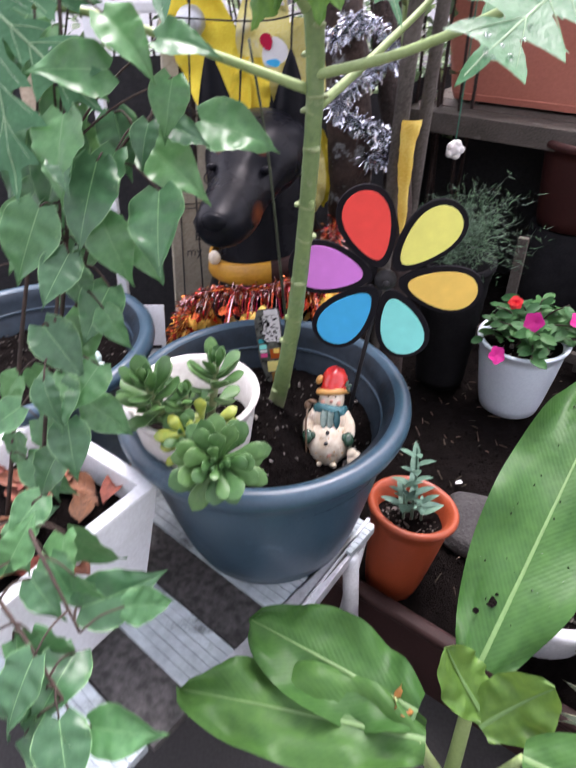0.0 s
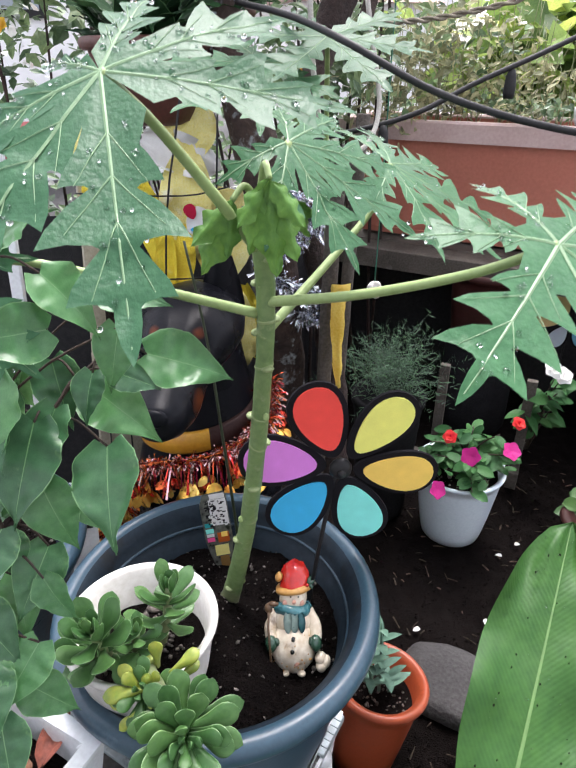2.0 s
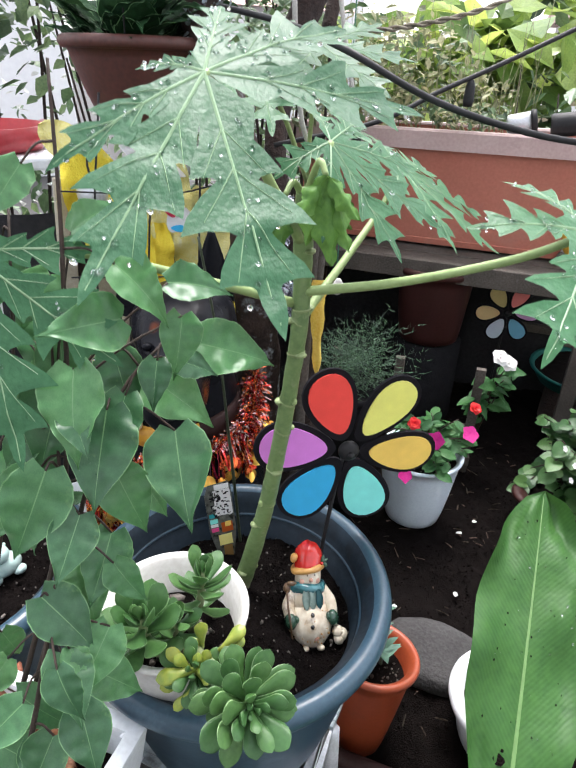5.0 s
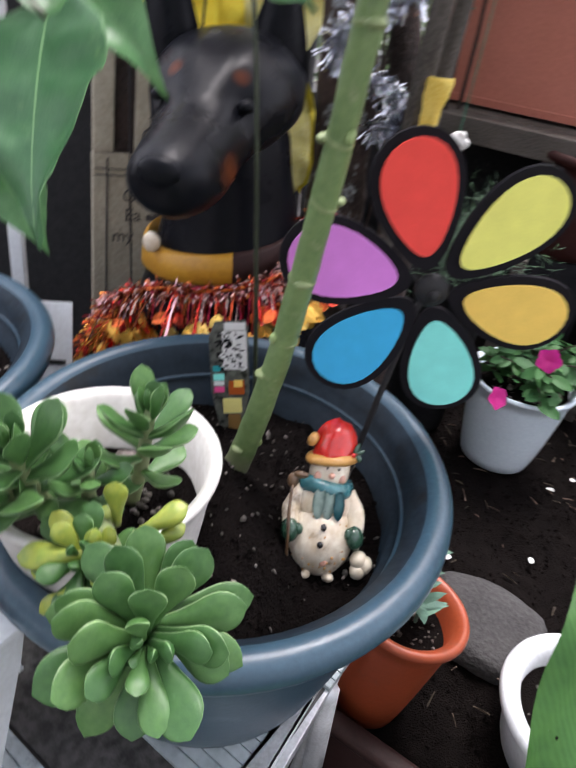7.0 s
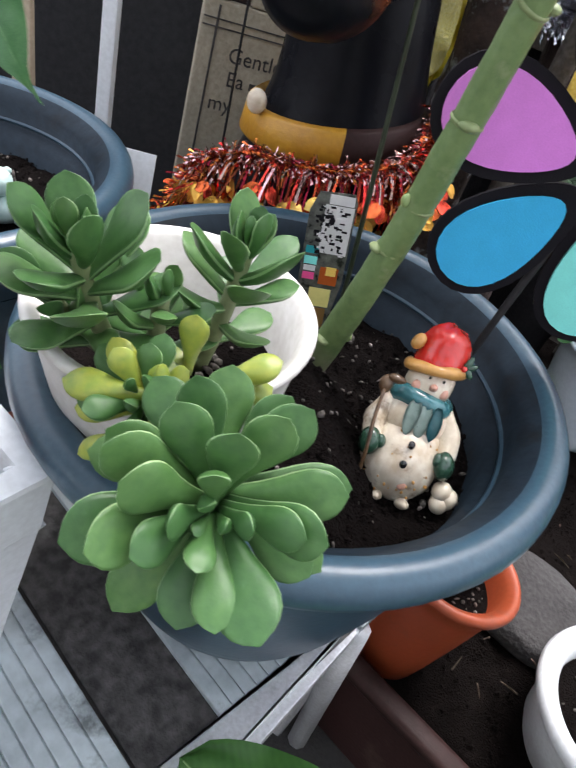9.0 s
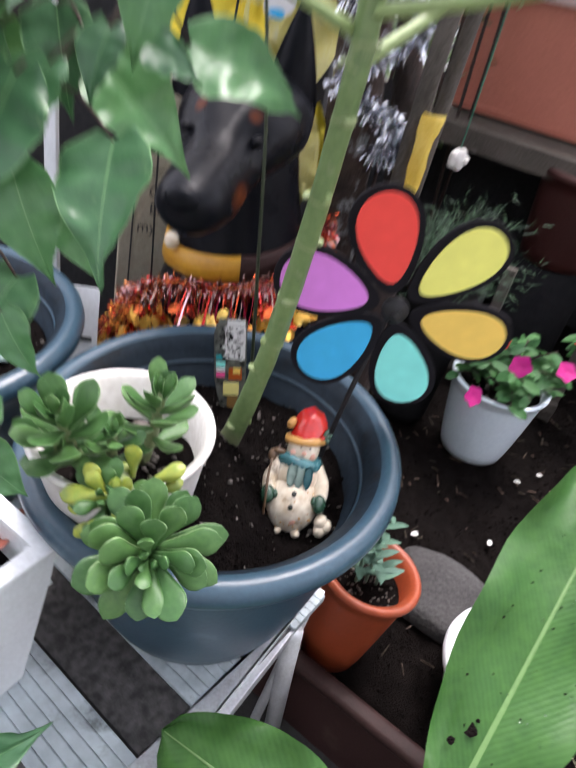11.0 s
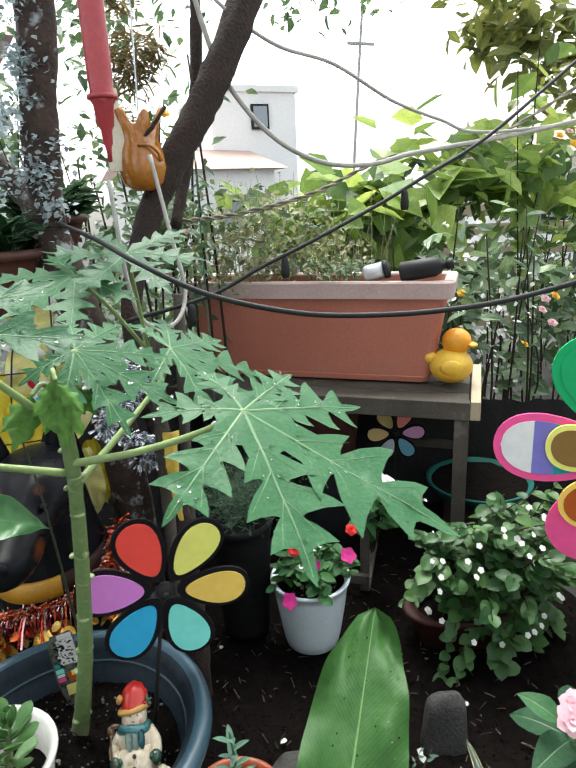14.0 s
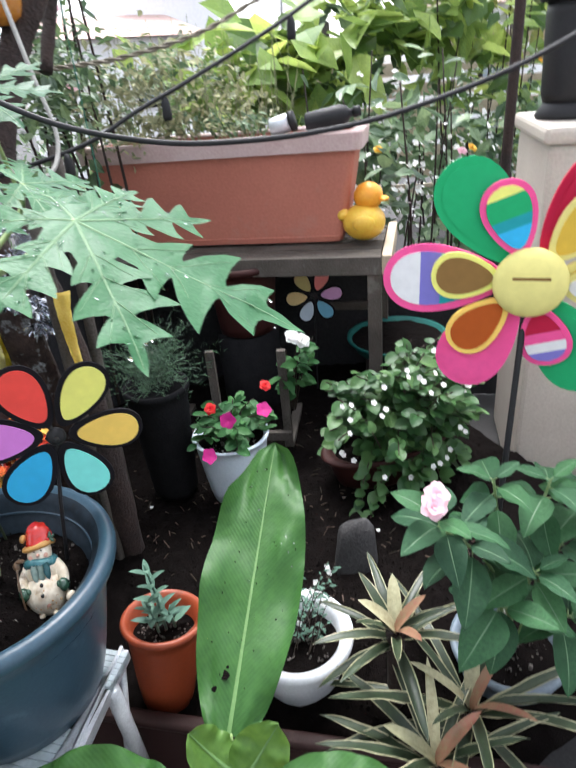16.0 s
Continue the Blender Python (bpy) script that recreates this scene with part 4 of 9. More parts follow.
def papaya():
    t = thing("papaya_plant", (0.030, 0.765, 0.566), "young papaya plant with a ringed green stem in a blue pot", "papaya plant")
    o = t.matrix_world.translation

    def P(*a):
        return V(*a) - o

    line = [(0.016, 0.775, 0.550), (0.033, 0.762, 0.62), (0.0535, 0.743, 0.74), (0.067, 0.726, 0.86), (0.077, 0.708, 0.99), (0.079, 0.706, 1.06), (0.076, 0.700, 1.12), (0.074, 0.694, 1.15)]
    bm = tube([P(*q) for q in line], [0.0150, 0.0122, 0.0105, 0.0096, 0.0090, 0.0092, 0.0100, 0.008], 20, 10, wob=0.10)
    part("stem", bm, M_STALK, t)
    rnd = random.Random(3)
    dense = smoothline([P(*q) for q in line], 10)
    for k in range(13):
        i = 6 + k * 4 + rnd.choice((-1, 0, 1))
        if i > len(dense) - 12:
            break
        q, a = dense[i], rnd.uniform(0, 6.28)
        r = 0.0126 - 0.0040 * i / len(dense)
        ring = lathe([(r * 0.90, -0.0018), (r * 0.955, -0.0008), (r * 0.975, 0.0), (r * 0.955, 0.0006), (r * 0.90, 0.0012)], 20)
        bmesh.ops.translate(ring, vec=(math.cos(a) * r * 0.05, math.sin(a) * r * 0.05, 0), verts=ring.verts)
        up = (dense[i + 1] - dense[i - 1]).normalized()
        part("node_ring", ring, M_SCAR, t, "pale leaf-scar ring", matrix=aim(q, up.orthogonal(), up + V(rnd.gauss(0, 0.2), rnd.gauss(0, 0.2), 0)))
        if k % 3 == 1:
            part("leaf_bud", ball(0.0042, (0, 0, 0), (0.8, 0.8, 1.1), 10, 8), M_PETIOLE, t, "small pale bud", matrix=Matrix.Translation(q + V(math.cos(a + 2.2) * r, math.sin(a + 2.2) * r, 0.004)))
        sc = ball(0.0062, (0, 0, 0), (1.1, 0.75, 0.5), 10, 6)
        part("leaf_scar", sc, M_SCAR, t, matrix=Matrix.Translation(q + V(math.cos(a) * r, math.sin(a) * r, 0)) @ Matrix.Rotation(a + 1.57, 4, "Z"))

    def petiole(pts, r=(0.0052, 0.0040, 0.0034)):
        part("petiole", tube([P(*q) for q in pts], list(r), 10, 8), M_PETIOLE, t)

    def spread(ahead, normal, size, table, droop):
        # tips of an evenly spread leaf, from angles and shares of its size
        f = aim((0, 0, 0), ahead, normal)
        return [tuple(f @ V(size * s * math.sin(radians(a)), size * s * math.cos(radians(a)), -droop * size * s * s)) for a, s in table]

    full = [(0, 1.0), (38, 0.92), (-38, 0.92), (78, 0.78), (-78, 0.78), (120, 0.56), (-120, 0.56)]
    petiole([(0.078, 0.706, 1.048), (0.15, 0.640, 1.075), (0.215, 0.572, 1.112), (0.256, 0.535, 1.142)])
    papaya_leaf(t, P(0.256, 0.535, 1.142), [(0.182, -0.125, -0.125), (0.012, -0.160, -0.108), (-0.105, -0.098, -0.055), (-0.102, 0.018, 0.004), (0.150, 0.030, -0.030), (0.085, 0.085, 0.004), (-0.03, 0.085, 0.025)],
                (0.17, -0.46, 0.87), seed=1, drops=18, webbed=0.136, wide=1.04)
    petiole([(0.077, 0.706, 1.015), (0.15, 0.765, 1.062), (0.214, 0.815, 1.110), (0.232, 0.828, 1.150)])
    papaya_leaf(t, P(0.232, 0.828, 1.150), spread((0.13, 0.02, -0.03), (0.15, -0.35, 0.9), 0.175, full, 0.25), (0.15, -0.35, 0.9), seed=2, drops=6, webbed=0.118, wide=0.85)
    petiole([(0.070, 0.709, 1.036), (-0.02, 0.696, 1.070), (-0.121, 0.680, 1.106), (-0.205, 0.655, 1.120)])
    papaya_leaf(t, P(-0.205, 0.655, 1.120), spread((-0.10, -0.10, -0.12), (-0.1, -0.6, 0.75), 0.18, full, 0.3), (-0.1, -0.6, 0.75), seed=4, drops=4, webbed=0.118, wide=0.85)
    petiole([(0.070, 0.692, 1.105), (0.030, 0.655, 1.165), (-0.005, 0.620, 1.215), (-0.031, 0.596, 1.245)])
    papaya_leaf(t, P(-0.031, 0.596, 1.245), [(-0.092, -0.120, -0.108), (-0.104, -0.034, -0.054), (0.014, -0.150, -0.126), (0.160, -0.005, -0.026), (0.125, 0.070, 0.030), (0.030, 0.088, 0.042), (-0.042, 0.031, 0.0)],
                (0.0, -0.60, 0.80), seed=5, wide=0.74, drops=22, webbed=0.118, fold=0.16)
    petiole([(0.078, 0.694, 1.130), (0.095, 0.700, 1.165), (0.102, 0.710, 1.189)], (0.005, 0.004, 0.0035))
    papaya_leaf(t, P(0.102, 0.710, 1.189), spread((0.12, -0.05, -0.04), (0.02, -0.45, 0.9), 0.135, full, 0.35), (0.02, -0.45, 0.9), seed=6, drops=6, webbed=0.118, wide=0.85)
    # folded young leaves: pointed lobes that hang together from one hub
    for k, (q, lobes) in enumerate((((0.078, 0.652, 1.170), ((-50, 0.046), (-26, 0.060), (2, 0.074), (24, 0.066), (46, 0.044))), ((0.050, 0.676, 1.150), ((-58, 0.052), (-36, 0.066), (-14, 0.046))),
                                    ((0.098, 0.684, 1.150), ((60, 0.030), (36, 0.038), (12, 0.032))))):
        petiole([(0.074, 0.694, 1.140), ((q[0] + 0.074) / 2, q[1] + 0.014, q[2] + 0.008), q], (0.004, 0.003, 0.0025))
        bm = bmesh.new()
        for n, (a, ln) in enumerate(lobes):
            d = V(math.sin(radians(a)) * 0.75, -0.34 + 0.12 * (n % 2), -math.cos(radians(a)))
            out = V(math.sin(radians(a)) * 0.5, -1, 0.30)
            b = blade(ln, ln * 0.40, "lance", 0.10, -0.55, 14, 0.12, cols=(0.0, 0.3, 0.6, 1.0), seed=k * 7 + n * 1.7, tip=-0.3)
            for v in b.verts:
                # each side is cut into one or two teeth
                v.co.x *= 1 + 0.30 * math.sin(v.co.y / ln * 19 + n)
            join(bm, b, aim(P(*q) + V(0, -0.002 * n, 0), d, out))
        part("young_leaf", bm, M_YOUNG, t, "folded bright young leaf")
    return t


papaya()


# ---- succulent ----
LEAF_TURN = (0, 11, 34, 62, 90, 118, 146, 169, 180, 191, 214, 242, 270, 298, 326, 349)


def fat_leaf(length, width, thick, curl=0.25, cup=0.16):
    """A thick spoon-shaped leaf with a small point, along +y; its thin edge is paler."""
    bm = bmesh.new()
    prof = ((0, 0.30), (0.14, 0.34), (0.30, 0.46), (0.46, 0.66), (0.58, 0.86), (0.68, 0.98), (0.75, 1.0), (0.83, 0.93), (0.90, 0.74), (0.95, 0.47), (0.98, 0.20), (1.0, 0.03))
    rings, seg = [], len(LEAF_TURN)
    for t, k in prof:
        w = width / 2 * k
        h = thick / 2 * (0.62 + 0.38 * math.sin(math.pi * min(1, t * 1.1))) * (1 if t < 0.80 else max(0.08, (1 - t) / 0.20))
        y, z = t * length, curl * length * t * t
        ring = []
        for a in LEAF_TURN:
            ca, sa = math.cos(radians(a)), math.sin(radians(a))
            ring.append(bm.verts.new((w * ca, y, z + h * sa * (0.80 if sa > 0 else 1.0) + cup * w * ca * ca)))
        rings.append(ring)
    for a, b in zip(rings, rings[1:]):
        for j in range(seg):
            f = bm.faces.new((a[j], a[(j + 1) % seg], b[(j + 1) % seg], b[j]))
            f.material_index = 1 if j in (0, seg - 1, seg // 2, seg // 2 - 1) else 0
    bm.faces.new(rings[-1])
    bm.faces.new(list(reversed(rings[0])))
    return bm


def leaf_mats(rnd, yellow):
    return [M_SUCCYEL, M_SUCCYEL] if rnd.random() < yellow else [M_SUCC, M_SUCCRIM]


def rosette(parent, at, axis, rings, rnd, ratio):
    """Whorls of leaves round a heart: rows of count, length, pitch from the axis, depth below the heart and share that yellows."""
    axis = V(*axis).normalized()
    base = aim(at, axis.orthogonal(), axis)
    turn = rnd.uniform(0, 360)
    for n, ln, pitch, depth, yellow in rings:
        for k in range(n):
            a = turn + 360 * k / n + rnd.uniform(-14, 14)
            l2 = ln * rnd.uniform(0.88, 1.10)
            m = base @ Matrix.Rotation(radians(a), 4, "Z") @ Matrix.Translation((0, 0.003, -depth + rnd.uniform(-0.002, 0.002))) @ Matrix.Rotation(radians(90 - pitch + rnd.uniform(-11, 11)), 4, "X")
            part("leaf", fat_leaf(l2, l2 * ratio * rnd.uniform(0.90, 1.10), 0.0060 + 0.12 * l2, rnd.uniform(0.06, 0.36), rnd.uniform(0.04, 0.18)), leaf_mats(rnd, yellow), parent, matrix=m)
        turn += 180 / n + rnd.uniform(-8, 8)


def shoot(parent, foot, head, rnd, n, ln, ratio, bare=0.25):
    """A pale stem with leaves set round it, closer towards its tip."""
    foot, head = V(*foot), V(*head)
    mid = (foot + head) / 2 + V(rnd.uniform(-0.006, 0.006), -0.006, 0.004)
    line = smoothline([foot, mid, head], 12)
    part("stem", tube([foot, mid, head], [0.0058, 0.0052, 0.0042], 10, 6), M_SUCCSTEM, parent)
    up = (line[-1] - line[-4]).normalized()
    for k in range(n):
        f = bare + (1 - bare) * (k / (n - 1)) ** 0.62
        q = line[min(int(f * (len(line) - 1)), len(line) - 1)]
        pitch = 84 - 62 * (k / (n - 1)) ** 1.3 + rnd.uniform(-8, 8)
        l2 = ln * (1.0 if k < n * 0.62 else 1.0 - 0.55 * (k / (n - 1) - 0.62) / 0.38) * rnd.uniform(0.84, 1.12)
        m = aim(q, up.orthogonal(), up) @ Matrix.Rotation(radians(137.5 * k + rnd.uniform(-14, 14)), 4, "Z") @ Matrix.Rotation(radians(90 - pitch), 4, "X")
        part("leaf", fat_leaf(l2, l2 * ratio * rnd.uniform(0.88, 1.12), 0.0060 + 0.07 * l2, rnd.uniform(0.10, 0.34)), [M_SUCC, M_SUCCRIM], parent, matrix=m)


def succulent():
    t = thing("succulent", (-0.078, 0.659, 0.672), "pale green rosette succulent trailing over the pot rims", "succulent")
    o = t.matrix_world.translation
    rnd = random.Random(19)

    def P(*a):
        return V(*a) - o

    # the large rosette that leans over both rims
    heart = P(-0.026, 0.494, 0.727)
    lean = V(0.06, -0.80, 0.60)
    foot = P(-0.074, 0.640, 0.645)
    part("stem", tube([foot, P(-0.062, 0.580, 0.704), heart - lean * 0.020], [0.0070, 0.0066, 0.0060], 10, 6), M_SUCCSTEM, t)
    rosette(t, heart, lean, [(3, 0.014, 20, -0.003, 0), (4, 0.026, 38, 0.0, 0), (5, 0.039, 54, 0.004, 0), (7, 0.048, 68, 0.011, 0), (8, 0.051, 84, 0.021, 0), (8, 0.048, 100, 0.031, 0.0), (6, 0.042, 118, 0.039, 0.0)], rnd, 0.44)
    # two upright shoots in the white pot and smaller ones between them
    shoot(t, P(-0.100, 0.640, 0.640), P(-0.116, 0.600, 0.752), rnd, 21, 0.050, 0.45)
    shoot(t, P(-0.060, 0.665, 0.640), P(-0.042, 0.655, 0.742), rnd, 18, 0.044, 0.43)
    shoot(t, P(-0.086, 0.650, 0.640), P(-0.078, 0.618, 0.722), rnd, 11, 0.040, 0.42)
    shoot(t, P(-0.112, 0.655, 0.640), P(-0.130, 0.606, 0.712), rnd, 10, 0.040, 0.42)
    # a side head that lies on the rim
    rosette(t, P(-0.070, 0.560, 0.706), V(-0.1, -0.55, 0.85), [(4, 0.016, 30, 0.0, 0.2), (6, 0.028, 62, 0.005, 0.35), (7, 0.034, 84, 0.012, 0.45), (6, 0.034, 104, 0.020, 0.5)], rnd, 0.46)
    # old yellow leaves where the shoots lean on the rim
    for at, dr, ln in (((-0.056, 0.592, 0.698), (0.0, 0.15, 1.0), 0.036), ((-0.042, 0.570, 0.714), (0.85, 0.30, 0.35), 0.036), ((-0.036, 0.566, 0.706), (0.8, 0.5, 0.15), 0.028),
                       ((-0.066, 0.560, 0.708), (-0.90, 0.05, -0.16), 0.042), ((-0.072, 0.552, 0.692), (-0.70, -0.30, -0.55), 0.028), ((-0.062, 0.568, 0.702), (-0.2, -0.2, 0.9), 0.024)):
        part("yellow_leaf", fat_leaf(ln, ln * 0.42, 0.013, 0.1, 0.05), [M_SUCCYEL, M_SUCCYEL], t, "yellowing old leaf", matrix=aim(P(*at), dr, (0, -0.3, 1)))
    return t


succulent()


# ---- shelf, window box and duck ----
SH = aim((1.195, 1.381, 0.740), (0.616, 0.788, 0), (0, 0, 1))


def shelf():
    """The wooden stand behind the bed; its front right corner is the origin of its own axes."""
    t = thing("plant_stand", (1.0, 1.6, 0.0), "weathered grey wooden plant stand with a pale end board", "plant stand")
    inv = Matrix.Translation((-1.0, -1.6, 0))
    m = inv @ SH
    part("front_rail", box((1.25, 0.024, 0.058), (-0.625, 0.012, -0.029), 0.003), M_WOODGREY, t, matrix=m, smooth=False)
    part("end_board", box((0.030, 0.44, 0.060), (0.016, 0.22, -0.026), 0.003), M_WOODPALE, t, matrix=m, smooth=False)
    for k in range(4):
        part("top_board", box((1.22, 0.094, 0.016), (-0.615, 0.075 + 0.10 * k, -0.016), 0.002), M_WOODGREY, t, matrix=m, smooth=False)
    for x, y in ((-0.024, 0.040), (-1.2, 0.040), (-0.024, 0.41), (-1.2, 0.41), (-0.60, 0.41)):
        part("leg", box((0.044, 0.030, 0.735), (x, y, -0.372), 0.003), M_WOODGREY, t, matrix=m, smooth=False)
    part("low_rail", box((1.16, 0.02, 0.03), (-0.61, 0.385, -0.30), 0.002), M_WOODGREY, t, matrix=m, smooth=False)
    return t


shelf()


def window_box():
    t = thing("window_box", (0.97, 1.90, 0.742), "long faded terracotta plastic window box", "window box")
    L, W, H = 0.96, 0.26, 0.345
    # the front right corner of the rim stands 0.15 m behind the edge of the stand
    m = Matrix.Translation((-0.97, -1.90, 0)) @ aim((1.236, 1.540, 0), (0.616, 0.788, 0), (0, 0, 1)) @ Matrix.Translation((-L / 2, W / 2 + 0.01, 0))

    def ring(sx, sy, z, r=0.03, n=4):
        out = []
        for cx, cy, a0 in ((1, 1, 0), (-1, 1, 90), (-1, -1, 180), (1, -1, 270)):
            for k in range(n + 1):
                a = radians(a0 + 90 * k / n)
                out.append((cx * (sx - r) + r * math.cos(a), cy * (sy - r) + r * math.sin(a), z))
        return out

    def shellbm(loops, cap0=True):
        bm = bmesh.new()
        vs = [[bm.verts.new(p) for p in lp] for lp in loops]
        for a, b in zip(vs, vs[1:]):
            for k in range(len(a)):
                bm.faces.new((a[k], a[(k + 1) % len(a)], b[(k + 1) % len(b)], b[k]))
        if cap0:
            bm.faces.new(list(reversed(vs[0])))
            bm.faces.new(vs[-1])
        return bm

    body = shellbm([ring(L / 2 - 0.075, W / 2 - 0.03, 0), ring(L / 2 - 0.070, W / 2 - 0.027, 0.018), ring(L / 2 - 0.066, W / 2 - 0.030, 0.020), ring(L / 2 - 0.022, W / 2 - 0.008, H - 0.055),
                    ring(L / 2 - 0.026, W / 2 - 0.012, H - 0.01), ring(L / 2 - 0.036, W / 2 - 0.02, H - 0.01), ring(L / 2 - 0.05, W / 2 - 0.03, H - 0.06), ring(L / 2 - 0.08, W / 2 - 0.05, 0.03)])
    part("body", body, M_PLANTER, t, matrix=m, smooth=False)
    rim = shellbm([ring(L / 2 - 0.020, W / 2 - 0.006, H - 0.058), ring(L / 2, W / 2 + 0.012, H - 0.056), ring(L / 2 + 0.004, W / 2 + 0.016, H - 0.006), ring(L / 2, W / 2 + 0.012, H),
                   ring(L / 2 - 0.030, W / 2 - 0.016, H), ring(L / 2 - 0.034, W / 2 - 0.02, H - 0.006), ring(L / 2 - 0.034, W / 2 - 0.02, H - 0.05)], False)
    part("rim", rim, M_PLANTERRIM, t, "sun-bleached rim", matrix=m, smooth=False)
    bm = bmesh.new()
    bmesh.ops.create_grid(bm, x_segments=30, y_segments=10, size=0.5)
    for v in bm.verts:
        v.co = V(v.co.x * (L - 0.09), v.co.y * (W - 0.05), H - 0.05 + 0.012 * noise.noise(v.co * 20))
    part("potting_soil", bm, M_SOIL, t, matrix=m)
    return t


window_box()


# ---- dog statue ----
def dog():
    """A glazed black dog bust with upright ears, as one plain shape."""
    bm = bmesh.new()
    # neck and chest
    b = lathe([(0.150, 0.0), (0.148, 0.12), (0.128, 0.21), (0.108, 0.27), (0.094, 0.32), (0.084, 0.38), (0.080, 0.43), (0.062, 0.475), (0.0, 0.495)], 40)
    for v in b.verts:
        v.co.y *= 1.05
        v.co.x += 0.012 * math.sin(v.co.z * 6) - 0.03 * max(0.0, v.co.z - 0.30)
    join(bm, b)
    head = aim((0.0, -0.100, 0.497), V(-0.235, -0.97, -0.06), (0, 0, 1))
    # rows along the head: place, half width, half height and drop
    rows = [(-0.092, 0.020, 0.020, 0.0), (-0.076, 0.058, 0.045, 0.0), (-0.045, 0.080, 0.056, -0.002), (0.0, 0.085, 0.060, -0.002), (0.040, 0.078, 0.058, -0.004), (0.075, 0.064, 0.053, -0.009), (0.100, 0.054, 0.048, -0.017),
            (0.125, 0.047, 0.042, -0.026), (0.155, 0.043, 0.040, -0.032), (0.185, 0.041, 0.037, -0.035), (0.210, 0.037, 0.032, -0.035), (0.228, 0.026, 0.024, -0.033), (0.236, 0.004, 0.004, -0.031)]
    h = bmesh.new()
    rings, seg = [], 36
    for p, q in zip(rows, rows[1:]):
        for u in (0.0, 0.5):
            y, rx, rz, dz = (p[k] + (q[k] - p[k]) * u for k in range(4))
            ring = []
            for k in range(seg):
                c, sn = math.cos(2 * math.pi * k / seg), math.sin(2 * math.pi * k / seg)
                x, z = rx * c, dz + rz * sn
                # eye hollows, a furrow between the brows and hanging lips
                for s in (-1, 1):
                    z -= 0.010 * math.exp(-((x - s * 0.043) ** 2 + (y - 0.104) ** 2) / 0.00026) * (sn > 0)
                    x += s * 0.005 * math.exp(-((y - 0.165) / 0.03) ** 2) * (sn < -0.1) * (c * s > 0.2)
                z -= 0.005 * math.exp(-(x / 0.014) ** 2 - ((y - 0.07) / 0.04) ** 2) * (sn > 0)
                ring.append(h.verts.new((x, y, z)))
            rings.append(ring)
    for a, c in zip(rings, rings[1:]):
        for k in range(seg):
            h.faces.new((a[k], a[(k + 1) % seg], c[(k + 1) % seg], c[k]))
    h.faces.new(list(reversed(rings[0])))
    h.faces.new(rings[-1])
    join(bm, h, head)
    turn = head.to_3x3().to_4x4()
    for s in (-1, 1):
        ball(0.0080, head @ V(s * 0.043, 0.104, 0.009), (1, 1, 0.8), 14, 10, bm)
    ball(0.017, head @ V(0, 0.227, -0.020), (1.15, 0.55, 0.80), 16, 10, bm, turn)
    # upright pointed ears
    for bx, by, tipx, high in ((-0.064, -0.062, -0.073, 0.640), (0.052, -0.062, 0.056, 0.635)):
        e = bmesh.new()
        base, tip = V(bx, by, 0.500), V(tipx, by + 0.005, high)
        rr = []
        for k in range(9):
            t = k / 8
            q = base.lerp(tip, t)
            w = 0.036 * (1 - t ** 1.5) + 0.002
            rr.append([e.verts.new(q + V(w * math.cos(a), 0.42 * w * math.sin(a) + (0.012 * (1 - t) * math.cos(a) ** 2 if math.sin(a) < 0 else 0), 0)) for a in [2 * math.pi * j / 16 for j in range(16)]])
        for a, c in zip(rr, rr[1:]):
            for j in range(16):
                e.faces.new((a[j], a[(j + 1) % 16], c[(j + 1) % 16], c[j]))
        e.faces.new(rr[-1])
        join(bm, e)
    for s in (-1, 1):
        soft_patch(M_DOG, head @ V(s * 0.039, 0.160, -0.044), 0.025, (0.115, 0.030, 0.011))
        soft_patch(M_DOG, head @ V(s * 0.036, 0.086, 0.034), 0.011, (0.115, 0.030, 0.011))
    ob = part("dog_statue", bm, M_DOG, matrix=Matrix.Translation((0.0, 1.155, 0.385)))
    return tagged(ob, "glossy black and tan dog bust statue with upright ears", "statue")


dog()


def dog_stand():
    bm = lathe([(0.0, 0.0), (0.15, 0.0), (0.155, 0.01), (0.155, 0.375), (0.148, 0.383), (0.0, 0.383)], 40)
    return tagged(part("plinth", bm, M_BLACK, matrix=Matrix.Translation((0.0, 1.155, 0.001))), "black round plinth in shade behind the pots", "plinth")


dog_stand()


def collar():
    ring = [(0.0 + 0.110 * math.cos(a), 1.155 + 0.114 * math.sin(a), 0.668 + 0.016 * math.cos(a)) for a in [k * math.pi / 10 for k in range(21)]]
    t = thing("dog_collar", (0.0, 1.155, 0.668), "yellow-ochre collar with a black buckle strap", "collar")
    o = t.matrix_world.translation
    bm = bmesh.new()
    seg = 48
    rows = []
    for dr, dz in ((0.0, -0.021), (0.006, -0.016), (0.006, 0.016), (0.0, 0.021), (-0.004, 0.0)):
        rows.append([bm.verts.new(((0.1075 + dr - dz * 0.15) * math.cos(2 * math.pi * k / seg), (0.112 + dr - dz * 0.15) * math.sin(2 * math.pi * k / seg), dz + 0.016 * math.cos(2 * math.pi * k / seg))) for k in range(seg)])
    for a, b in zip(rows, rows[1:] + rows[:1]):
        for k in range(seg):
            bm.faces.new((a[k], a[(k + 1) % seg], b[(k + 1) % seg], b[k]))
    for f in bm.faces:
        c = f.calc_center_median()
        f.material_index = 1 if c.x > 0.012 else 0
    part("band", bm, [M_COLLAR, M_BROWN], t)
    part("ring", ball(0.012, (-0.092, -0.075, 0.016), (1, 0.6, 1.2), 12, 8), M_CERAMIC, t)
    return t


collar()


